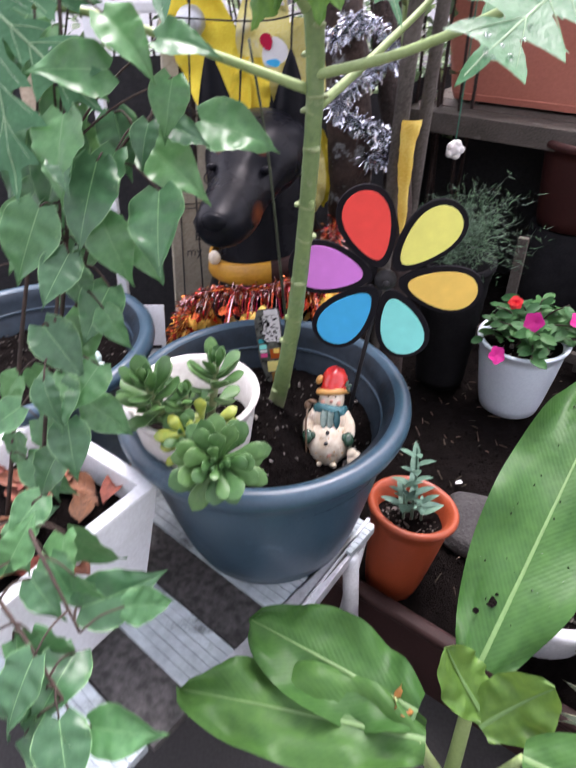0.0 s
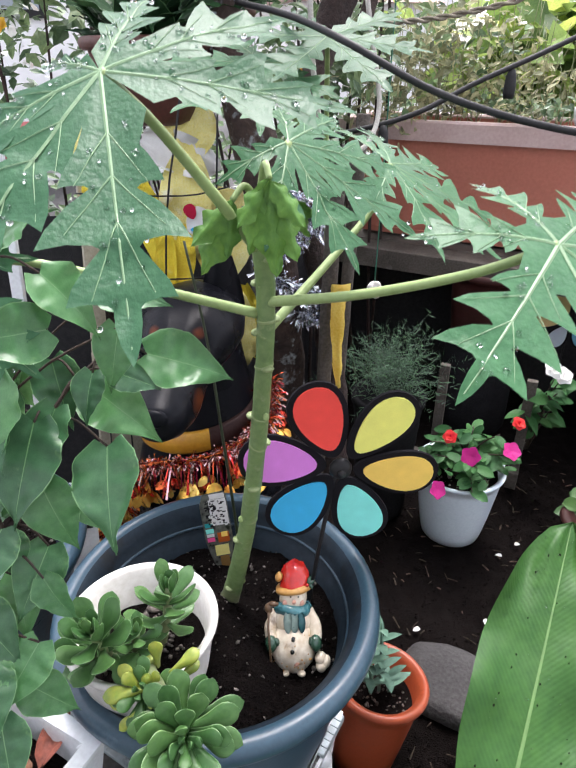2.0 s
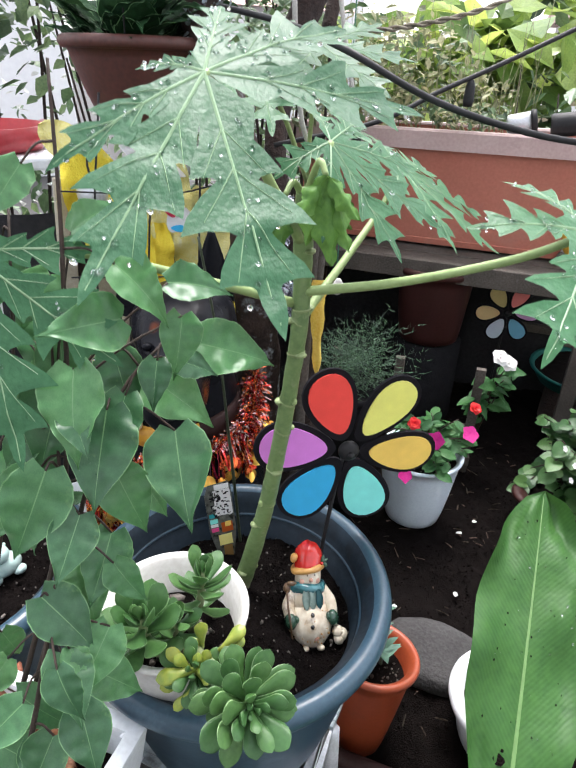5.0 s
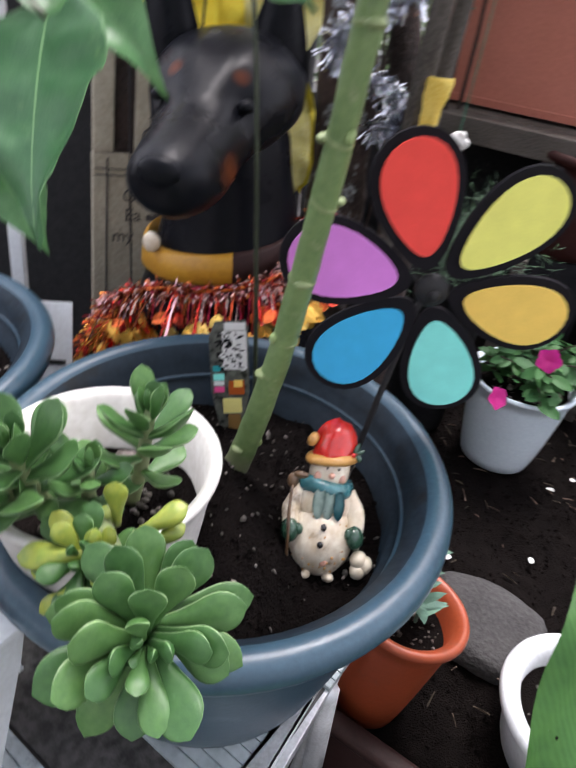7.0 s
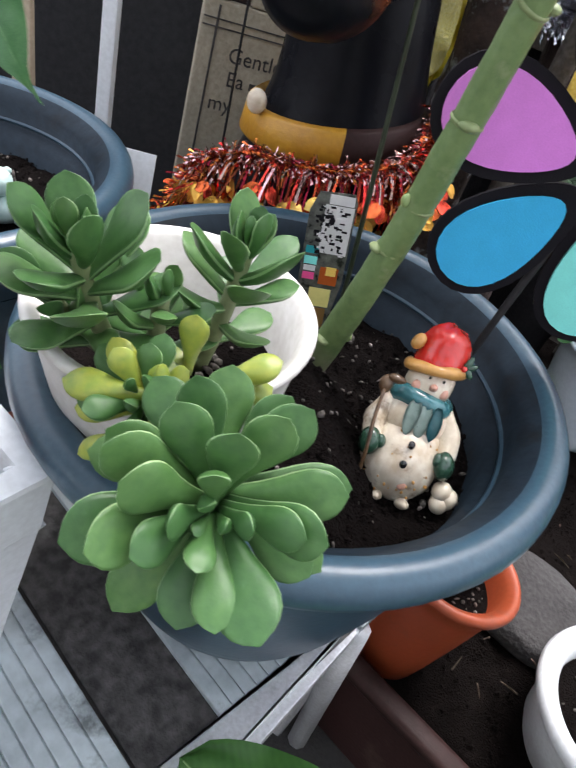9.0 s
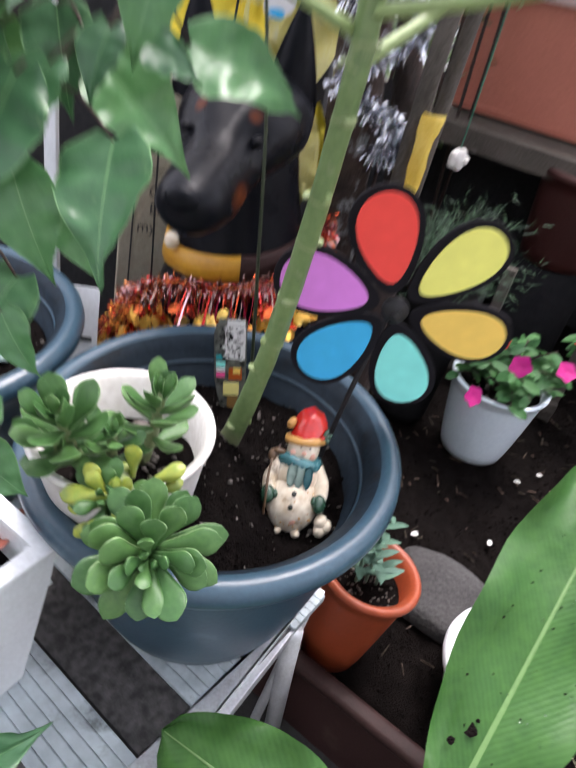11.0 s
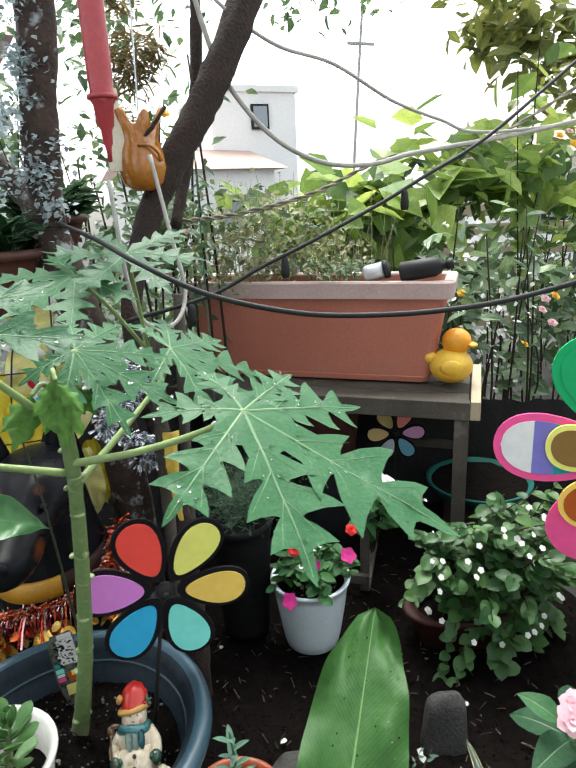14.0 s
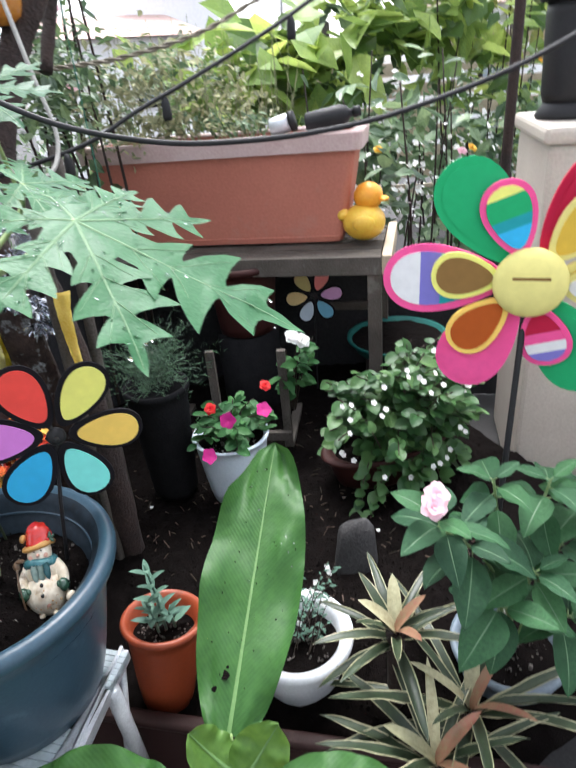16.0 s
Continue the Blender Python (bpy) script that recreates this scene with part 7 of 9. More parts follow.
def vine(at, label, stems, leaves, seed, fill=11):
    """Thin woody stems with heart-shaped leaves; leaves are rows of base and tip."""
    t = thing("climbing_vine", at, label, "vine", "heart-leaved vines")
    o = V(*at)
    rnd = random.Random(seed)
    for pts in stems:
        part("stem", tube([V(*p) - o for p in pts], [0.0030, 0.0022, 0.0012], 6, 6, wob=0.1), M_VINESTEM, t)
    allp = [q - o for pts in stems for q in smoothline(pts, 8)]
    for x, y, z, dx, dy, dz in leaves:
        a, b = V(x, y, z) - o, V(x + dx, y + dy, z + dz) - o
        ln = min(max((b - a).length * 1.05, 0.046), 0.085)
        near = min(allp, key=lambda q: (q - a).length)
        if (near - a).length > 0.012:
            part("leaf_stalk", tube([near, (near + a) / 2 + V(0, 0, 0.008), a], [0.0013, 0.0011, 0.001], 5, 3), M_VINESTEM, t)
        ob = new("leaf", rnd.choice(HEARTS))
        ob.parent = t
        facing = (rnd.gauss(0.05, 0.22), -0.72 + rnd.gauss(0, 0.15), 0.65 + rnd.gauss(0, 0.15))
        ob.matrix_local = aim(a, b - a, facing) @ Matrix.Scale(ln, 4)
    # smaller leaves fill in along the stems
    for _ in range(fill):
        q = rnd.choice(allp[4:])
        d = V(rnd.gauss(0, 1), rnd.gauss(-0.3, 0.6), rnd.gauss(-0.5, 0.5)).normalized()
        p = q + d * rnd.uniform(0.015, 0.045)
        part("leaf_stalk", tube([q, (q + p) / 2 + V(0, 0, 0.006), p], [0.0012, 0.0010, 0.0009], 5, 3), M_VINESTEM, t)
        ob = new("leaf", rnd.choice(HEARTS))
        ob.parent = t
        ob.matrix_local = aim(p, d + V(0, -0.2, -0.5), (rnd.gauss(0, 0.3), -0.7, 0.6)) @ Matrix.Scale(rnd.uniform(0.035, 0.068), 4)
    return t


vine((-0.24, 0.60, 0.59), "heart-leaved green vine rising from a white planter",
     [[(-0.27, 0.57, 0.58), (-0.19, 0.58, 0.80), (-0.12, 0.62, 0.98), (-0.06, 0.65, 1.04)], [(-0.28, 0.58, 0.58), (-0.17, 0.59, 0.90), (-0.14, 0.64, 1.10), (-0.13, 0.68, 1.25)]],
     [(-.067, .596, .974, -.003, -.076, -.062), (-.085, .655, 1.0, .055, -.035, -.035), (-.035, .68, 1.015, .075, -.015, -.018), (-.12, .60, 1.0, -.02, -.05, -.06), (-.11, .65, 1.03, .01, -.03, -.05), (-.15, .64, 1.05, 0, -.03, -.05),
      (-.10, .62, 1.07, -.05, -.04, .01), (-.15, .63, 1.02, -.03, -.05, -.06), (-.18, .60, .95, -.04, -.03, -.04), (-.12, .58, .955, .02, -.03, -.05), (-.13, .59, .88, -.02, -.05, -.03), (-.13, .56, .872, .02, -.025, -.03)], 1)
vine((-0.26, 0.52, 0.59), "heart-leaved green vine trailing over a white planter",
     [[(-0.26, 0.54, 0.58), (-0.21, 0.53, 0.75), (-0.17, 0.57, 0.90), (-0.16, 0.62, 1.0)], [(-0.30, 0.52, 0.58), (-0.22, 0.45, 0.70), (-0.17, 0.38, 0.74), (-0.13, 0.33, 0.69)]],
     [(-.15, .56, .93, -.02, -.04, -.03), (-.19, .55, .86, .04, -.03, -.04), (-.14, .54, .82, -.03, -.04, -.03), (-.06, .64, 1.09, .05, -.01, .0), (-.13, .66, 1.13, .03, -.02, .03), (-.15, .65, 1.10, -.03, -.03, -.03),
      (-.05, .64, 1.06, -.01, -.03, -.04), (-.17, .50, .78, .01, -.04, -.04), (-.10, .61, .92, .02, -.02, -.03), (-.18, .50, .83, .01, -.03, -.03), (-.16, .41, .72, 0, -.05, -.02), (-.17, .39, .71, .03, -.04, -.02), (-.14, .36, .68, .07, .02, .01), (-.18, .43, .75, -.02, -.04, -.01),
      (-.20, .52, .72, -.03, -.03, -.04), (-.21, .50, .80, -.04, -.02, -.02), (-.17, .57, .97, -.03, -.03, -.06), (-.14, .60, 1.04, -.01, -.05, -.05)], 2)
vine((-0.22, 0.40, 0.59), "heart-leaved green vine trailing over the bench",
     [[(-0.33, 0.50, 0.58), (-0.25, 0.40, 0.70), (-0.18, 0.33, 0.69), (-0.13, 0.28, 0.64)], [(-0.31, 0.55, 0.58), (-0.24, 0.60, 0.82), (-0.20, 0.66, 0.98), (-0.18, 0.72, 1.14)]],
     [(-.18, .37, .71, .03, -.03, -.02), (-.19, .33, .68, .04, -.02, -.02), (-.14, .33, .66, -.02, -.06, 0), (-.16, .30, .65, -.03, -.03, .02), (-.12, .28, .63, .06, -.01, 0), (-.17, .27, .64, .05, -.02, 0), (-.20, .38, .72, .02, .02, .03),
      (-.19, .72, 1.11, -.03, -.05, -.05), (-.16, .72, 1.04, -.02, -.06, -.06), (-.20, .66, .94, .02, -.04, -.05), (-.21, .70, 1.0, -.03, -.05, -.05), (-.19, .66, .89, -.02, -.04, -.04), (-.22, .45, .70, .01, -.05, -.02)], 3, fill=17)


# ---- plant tag and stakes in the pot ----
def plant_tag():
    t = thing("plant_tag", (0.022, 0.850, 0.560), "printed plastic plant label with coloured photos", "plant label")
    m = Matrix.Rotation(radians(-5), 4, "Y") @ Matrix.Rotation(radians(-8), 4, "X") @ Matrix.Scale(0.86, 4)
    out = [(-0.006, -0.03), (0.006, -0.03), (0.020, 0.035), (0.024, 0.06), (0.024, 0.150), (0.020, 0.158), (-0.016, 0.156), (-0.024, 0.135), (-0.024, 0.06), (-0.020, 0.035)]
    stand = Matrix.Rotation(radians(90), 4, "X")
    card = part("card", slab(out, 0.0012), M_TAG, t, matrix=m @ stand, smooth=False)
    rnd = random.Random(5)
    for x, y, w, h, c in ((0.007, 0.118, 0.030, 0.052, "white"), (0.008, 0.150, 0.026, 0.010, "white"), (-0.014, 0.064, 0.013, 0.008, "pink"), (-0.014, 0.073, 0.013, 0.006, "white"), (-0.014, 0.082, 0.014, 0.009, "mint"), (-0.014, 0.094, 0.014, 0.008, "teal"), (0.008, 0.066, 0.020, 0.020, "rust"), (0.010, 0.072, 0.011, 0.010, "orange"),
                          (0.002, 0.040, 0.024, 0.022, "lemon"), (0.004, 0.014, 0.016, 0.026, "brown"), (0.006, 0.046, 0.010, 0.008, "lemon")):
        part("print", box((w, h, 0.0006), (x, y, 0.0010 + 0.0004 * rnd.random()), 0), M_F[c], card, c + " printed field", smooth=False)
    for k in range(90):
        w = rnd.uniform(0.0015, 0.0065)
        part("print", box((w, rnd.uniform(0.0012, 0.0040), 0.0006), (rnd.uniform(-0.014, 0.020 - w / 2), rnd.uniform(0.090, 0.142), 0.0018 + 0.0003 * rnd.random()), 0), M_F["white" if k % 3 == 0 else "black"], card, "illegible print", smooth=False)
    return t


M_TAG = material("dark_printed_plastic", (0.16, 0.17, 0.15), (0.02, 0.022, 0.02), 0.3, scale=90, fine=400, bump=0.0, mixes=0.2, detail=3.0)
plant_tag()


def wire_stake():
    bm = tube([(0.048, 0.872, 0.555), (0.042, 0.878, 0.66), (0.034, 0.88, 0.77), (0.022, 0.885, 0.93), (0.004, 0.89, 1.06)], [0.0026, 0.0022, 0.0016], 6, 6)
    return tagged(part("wire_stake", bm, M_WIRE), "thin dark green wire stake in a pot", "plant stake")


M_WIRE = material("green_wire", (0.045, 0.060, 0.030), (0.02, 0.03, 0.015), 0.5, scale=60)
wire_stake()


def white_label():
    bm = box((0.046, 0.002, 0.245), (0, 0, 0.1225), 0.0006)
    t = thing("plant_label", (-0.214, 0.94, 0.385), "white plastic plant label with handwriting", "plant label")
    part("card", bm, M_WHITE, t, matrix=Matrix.Rotation(radians(-24), 4, "X"), smooth=False)
    part("lettering", box((0.030, 0.0008, 0.006), (0, -0.0145, 0.135), 0), M_BLACK, t, "illegible dark line", matrix=Matrix.Rotation(radians(-24), 4, "X") @ Matrix.Translation((0, 0.0128, 0.03)), smooth=False)
    return t


white_label()


def pot_animal():
    """A small pale green glazed animal on the soil of the second pot."""
    bm = bmesh.new()
    ball(0.022, (0, 0, 0.018), (1.3, 0.9, 0.85), 14, 10, bm)
    ball(0.016, (-0.004, -0.006, 0.046), (1, 0.95, 0.95), 14, 10, bm)
    for s in (-1, 1):
        ball(0.005, (-0.004 + s * 0.011, -0.002, 0.055), (0.9, 0.6, 0.9), 8, 6, bm)
        ball(0.009, (0.018 * s, -0.014, 0.008), (1.2, 1, 0.8), 8, 6, bm)
    ob = part("figurine", bm, M_MINTGLAZE, matrix=pose(-0.310, 0.905, 0.558, 0, 0, 30) @ Matrix.Scale(1.0, 4))
    return tagged(ob, "small pale green glazed animal figurine on soil", "figurine")


pot_animal()


# ---- duck on the stand ----
def duck():
    bm = bmesh.new()
    OR, YE = 0, 1
    ball(0.062, (0, 0, 0.052), (1.05, 1.0, 0.84), 24, 16, bm, mi=YE)
    ball(0.042, (0.006, -0.014, 0.122), (1, 1, 0.94), 20, 14, bm, mi=OR)
    ball(0.016, (-0.012, -0.055, 0.116), (1.5, 1.0, 0.45), 12, 8, bm, mi=OR)
    ball(0.02, (0.0, 0.058, 0.075), (0.9, 1.0, 0.9), 12, 8, bm, mi=YE)
    for s in (-1, 1):
        ball(0.030, (s * 0.056, 0.006, 0.058), (0.4, 1.1, 0.75), 12, 8, bm, mi=YE)
    ob = part("duck_ornament", bm, [M_DUCKO, M_DUCKY], matrix=pose(1.268, 1.585, 0.742, 0, 0, 62) @ Matrix.Scale(1.14, 4))
    return tagged(ob, "orange and yellow toy duck on a wooden stand", "ornament")


M_DUCKO = material("orange_rubber", (0.86, 0.40, 0.03), (0.76, 0.29, 0.02), 0.45, scale=18, fine=140, bump=0.05)
M_DUCKY = material("yellow_rubber", (0.86, 0.62, 0.08), (0.78, 0.42, 0.04), 0.45, scale=18, fine=140, bump=0.05)
duck()


# ---- large crocheted spinner ----
def crochet_spinner():
    t = thing("flower_spinner", (0.86, 0.53, 0.002), "large knitted flower spinner with bright striped petals", "garden spinner")
    o = V(0.86, 0.53, 0.002)
    hub = V(1.01, 0.645, 0.892) - o
    nrm = V(-0.66, -0.70, 0.30)
    face = aim(hub, (0, 0, 1), nrm)

    def petal(ang, r0, r1, w, rim, inner, stripes=(), z=0.0):
        m = face @ Matrix.Rotation(radians(ang - 90), 4, "Z") @ Matrix.Translation((0, 0, z)) @ Matrix.Rotation(radians(7), 4, "Y")
        p = part("petal", slab(drop_outline(r0, r1, w, 36), 0.006), M_F[rim], t, rim + "-edged knitted petal", matrix=m, smooth=False)
        k = 0.78
        r0i, r1i, wi = r0 + (r1 - r0) * 0.10, r1 - w * 0.10, w * k
        if not stripes:
            part("panel", slab(drop_outline(r0i, r1i, wi, 32), 0.003, 0.004), M_F[inner], p, inner + " knitted panel", smooth=False)
        else:
            pts = drop_outline(r0i, r1i, wi, 96)
            n = len(stripes)
            for i, c in enumerate(stripes):
                a, b = r0i + (r1i - r0i) * i / n, r0i + (r1i - r0i) * (i + 1) / n
                rows = sorted([q for q in pts if q[0] >= 0], key=lambda q: q[1])

                def half(y):
                    for p0, p1 in zip(rows, rows[1:]):
                        if p0[1] <= y <= p1[1] and p1[1] > p0[1]:
                            return p0[0] + (p1[0] - p0[0]) * (y - p0[1]) / (p1[1] - p0[1])
                    return 0.0

                ys = [a + (b - a) * k / 6 for k in range(7)]
                right = [(max(half(y), 0.0006), y) for y in ys]
                outl = right + [(-x, y) for x, y in reversed(right)]
                part("stripe", slab(outl, 0.003, 0.004), M_F[c], p, c + " knitted stripe", smooth=False)

    petal(180, 0.04, 0.262, 0.138, "pink", "white", ("teal", "teal", "teal", "teal", "teal", "lilac", "lilac", "white", "white", "white"))
    petal(126, 0.04, 0.250, 0.138, "green", "green")
    petal(58, 0.04, 0.258, 0.138, "crimson", "crimson")
    petal(2, 0.04, 0.258, 0.136, "lemon", "gold")
    petal(-58, 0.04, 0.250, 0.138, "green", "green")
    petal(-122, 0.04, 0.246, 0.138, "pink", "pink")
    petal(176, 0.05, 0.172, 0.092, "yellow", "brown", z=0.010)
    petal(110, 0.05, 0.185, 0.100, "pink", "green", ("blue", "blue", "teal", "green", "green", "yellow"), z=0.010)
    petal(52, 0.05, 0.190, 0.098, "lemon", "gold", z=0.010)
    petal(-6, 0.05, 0.190, 0.098, "lemon", "white", z=0.010)
    petal(-72, 0.05, 0.170, 0.098, "pink", "crimson", ("crimson", "crimson", "pink", "white", "lilac"), z=0.010)
    petal(-134, 0.05, 0.185, 0.094, "orange", "rust", z=0.010)
    part("hub_disc", ball(0.064, (0, 0, 0.022), (1, 1, 0.34), 28, 14), M_F["lemon"], t, "yellow round knitted hub", matrix=face)
    part("lettering", box((0.062, 0.005, 0.0010), (0.0, 0.014, 0.0428), 0.0), M_F["brown"], t, "illegible brown line of print", matrix=face, smooth=False)
    back = hub - nrm.normalized() * 0.02
    part("stick", tube([(0, 0, 0), (0.075, 0.06, 0.45), back], 0.0060, 8, 3), M_BLACK, t)
    return t


crochet_spinner()
spinner((1.103, 1.66, 0.560), (-0.45, -0.80, 0.30), (1.10, 1.68, 0.003), "faded rainbow cloth spinner under the stand, its shade put into the colours",
        ("faded shaded salmon", "faded shaded olive", "faded shaded tan", "faded shaded white", "faded shaded blue", "faded shaded lilac"), -25.0, 0.78)


# ---- cream box and black lantern ----
M_CREAMBOX = material("cream_painted_board", (0.58, 0.53, 0.46), (0.46, 0.41, 0.35), 0.6, scale=5, fine=140, bump=0.12)


def cream_box():
    t = thing("storage_box", (1.75, 1.05, 0.0), "tall cream storage box with a lid seam", "storage box")
    m = Matrix.Rotation(radians(-36.9), 4, "Z")
    part("body", box((0.46, 0.46, 1.045), (0, 0, 0.525), 0.012), M_CREAMBOX, t, matrix=m, smooth=False)
    part("lid", box((0.49, 0.49, 0.042), (0, 0, 1.069), 0.012), M_CREAMBOX, t, matrix=m, smooth=False)
    return t


cream_box()


def lantern():
    t = thing("lantern", (1.62, 1.12, 1.091), "black cylindrical garden lantern on a cream box", "lantern")
    part("base", lathe([(0, 0), (0.085, 0), (0.09, 0.01), (0.075, 0.03), (0.07, 0.04), (0, 0.04)], 32), M_BLACK, t)
    part("body", lathe([(0.0, 0.04), (0.072, 0.04), (0.078, 0.06), (0.084, 0.24), (0.082, 0.27), (0, 0.27)], 32), M_BLACK, t)
    part("cap", lathe([(0.10, 0.268), (0.105, 0.28), (0.06, 0.33), (0.02, 0.36), (0, 0.365)], 32), M_BLACK, t)
    return t


lantern()
prop_stick([(2.00, 1.72, 0.002), (2.03, 1.74, 0.8), (2.06, 1.76, 1.9)], 0.020, "rust-brown wooden post beside the box", M_BARK)


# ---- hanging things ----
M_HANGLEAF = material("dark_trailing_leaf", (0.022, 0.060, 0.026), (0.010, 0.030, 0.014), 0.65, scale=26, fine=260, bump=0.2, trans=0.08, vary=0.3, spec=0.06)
M_REDBOTTLE = material("red_plastic_bottle", (0.42, 0.045, 0.055), (0.32, 0.03, 0.04), 0.3, scale=12, fine=120, bump=0.03)
M_AMBER = material("amber_glaze", (0.50, 0.20, 0.03), (0.32, 0.11, 0.015), 0.2, scale=16, fine=120, bump=0.06, coat=0.6)


def feeder():
    t = thing("bird_feeder", (0.214, 1.20, 1.432), "red bottle bird feeder hanging from a branch", "bird feeder")
    part("bottle", lathe([(0, 0), (0.004, 0.0), (0.0055, 0.025), (0.009, 0.033), (0.010, 0.055), (0.015, 0.063), (0.0185, 0.098), (0.0235, 0.106), (0.0235, 0.116), (0.021, 0.121), (0.0225, 0.145), (0.0225, 0.30), (0.021, 0.325), (0.012, 0.335), (0, 0.336)], 28), M_REDBOTTLE, t)
    part("hook", tube([(0, 0, 0.334), (0.002, 0, 0.5), (0.004, 0, 0.72)], 0.0016, 6, 3), M_ALU, t)
    part("ring", lathe([(0.0238, 0.1065), (0.0275, 0.1075), (0.0275, 0.1145), (0.0238, 0.1155)], 28), M_REDBOTTLE, t)
    return t


feeder()


def amber_pot():
    t = thing("glazed_pot", (0.302, 1.42, 1.385), "amber glazed leaf-shaped pot hanging beside a trunk", "ornamental pot")
    bm = lathe([(0, 0), (0.022, 0.0), (0.044, 0.016), (0.054, 0.048), (0.049, 0.084), (0.040, 0.100), (0.040, 0.118), (0.047, 0.148), (0.043, 0.150), (0.036, 0.118), (0.034, 0.100), (0, 0.092)], 40)
    for v in bm.verts:
        a = math.atan2(v.co.y, v.co.x)
        if v.co.z > 0.088:
            k = (v.co.z - 0.088) / 0.06
            s = 1 + k * (0.16 * math.cos(5 * a + 0.4) + 0.08 * math.cos(9 * a))
            v.co.x, v.co.y = v.co.x * s, v.co.y * s
            v.co.z += k * 0.020 * math.cos(5 * a + 0.4) + 0.008 * k * math.cos(3 * a)
    part("body", bm, M_AMBER, t)
    part("hanger", tube([(0, 0, 0.09), (0.01, 0.01, 0.3), (0.02, 0.02, 0.62)], 0.0018, 6, 3), M_ALU, t)
    part("stick", tube([(-0.01, -0.03, 0.10), (0.02, -0.045, 0.125), (0.055, -0.05, 0.17)], 0.0045, 6, 3), M_BARK, t)
    part("curl", tube([(-0.012, -0.045, 0.095), (0.012, -0.055, 0.092), (0.03, -0.05, 0.078), (0.036, -0.042, 0.06)], 0.004, 6, 4), M_AMBER, t)
    part("back_plate", box((0.048, 0.010, 0.165), (0, 0, 0), 0.003), M_PLATE, t, "pale cream wooden back plate", matrix=Matrix.Translation((-0.056, -0.02, 0.125)) @ Matrix.Rotation(radians(-5), 4, "Y") @ Matrix.Rotation(radians(12), 4, "Z"), smooth=False)
    return t


M_PLATE = material("cream_wood", (0.72, 0.68, 0.56), (0.58, 0.53, 0.42), 0.6, scale=14, fine=150, bump=0.15)


amber_pot()


def hanging_pot(at, r, label, seed):
    t = thing("hanging_pot", at, label, "hanging pot", "hanging pots")
    part("bowl", lathe(pot_profile(r, r * 1.25, r * 0.55, 0.010), 36), M_HANG, t)
    part("potting_soil", soil_disc(r * 0.86, r * 1.05, 3, seg=24), M_SOIL, t)
    for k in range(3):
        a = k * 2.094 + 0.4
        part("hanger", tube([(r * math.cos(a), r * math.sin(a), r * 1.2), (0, 0, r * 1.2 + 0.45)], 0.0014, 5, 1), M_BLACK, t)
    rnd = random.Random(seed)
    for k in range(60):
        a = rnd.uniform(0, 6.283)
        d = V(math.cos(a), math.sin(a), rnd.uniform(0.2, 1.4))
        ln = rnd.uniform(0.05, 0.11)
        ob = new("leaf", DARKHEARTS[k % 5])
        ob.parent = t
        ob.matrix_local = aim(V(r * 0.5 * math.cos(a), r * 0.5 * math.sin(a), r * 1.05 + rnd.uniform(0, 0.05)), d, (0, -0.4, 1)) @ Matrix.Scale(ln, 4)
    return t


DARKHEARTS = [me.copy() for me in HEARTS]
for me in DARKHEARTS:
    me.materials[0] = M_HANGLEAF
M_HANG = material("brown_red_clay", (0.10, 0.030, 0.022), (0.055, 0.018, 0.013), 0.55, scale=9, fine=150, bump=0.1)
hanging_pot((-0.03, 1.32, 1.150), 0.105, "brown-red hanging pot with dark trailing leaves", 1)
hanging_pot((0.085, 1.62, 1.235), 0.085, "red-brown hanging pot behind the trunk", 2)


def rope(name, pts, r, mat, label, category, twist=False):
    t = thing(name, tuple(pts[0]), label, category)
    o = V(*pts[0])
    line = [V(*p) - o for p in pts]
    if not twist:
        part("strand", tube(line, r, 8, 8), mat, t)
    else:
        dense = smoothline(line, 30)
        for k in range(2):
            q = [p + V(0, math.cos(i * 0.55 + k * 3.14) * r * 0.8, math.sin(i * 0.55 + k * 3.14) * r * 0.8) for i, p in enumerate(dense)]
            part("strand", tube(q, r * 0.8, 5, 1), mat, t)
    return t


M_ROPE = material("pale_rope", (0.50, 0.49, 0.46), (0.32, 0.31, 0.28), 0.8, scale=40, fine=400, bump=0.4)
M_TWINE = material("brown_twine", (0.30, 0.27, 0.21), (0.14, 0.12, 0.09), 0.85, scale=40, fine=400, bump=0.5)
rope("hanging_cable", [(0.110, 1.255, 1.325), (0.165, 1.080, 1.298), (0.212, 0.960, 1.266), (0.300, 0.898, 1.217), (0.400, 0.858, 1.186), (0.500, 0.819, 1.171), (0.650, 0.765, 1.171), (0.800, 0.715, 1.192), (1.000, 0.654, 1.251), (1.200, 0.601, 1.355), (1.500, 0.540, 1.56), (2.1, 0.45, 2.0)], 0.0045, M_BLACK, "black cable sagging across the garden", "cable")
rope("light_string", [(0.20, 1.25, 1.12), (0.38, 1.22, 1.161), (0.502, 1.22, 1.213), (0.617, 1.22, 1.258), (0.795, 1.22, 1.333), (0.918, 1.22, 1.392), (1.083, 1.22, 1.473), (1.35, 1.25, 1.64), (1.9, 1.3, 2.0)], 0.0045, M_BLACK, "black light string rising through the garden", "cable")
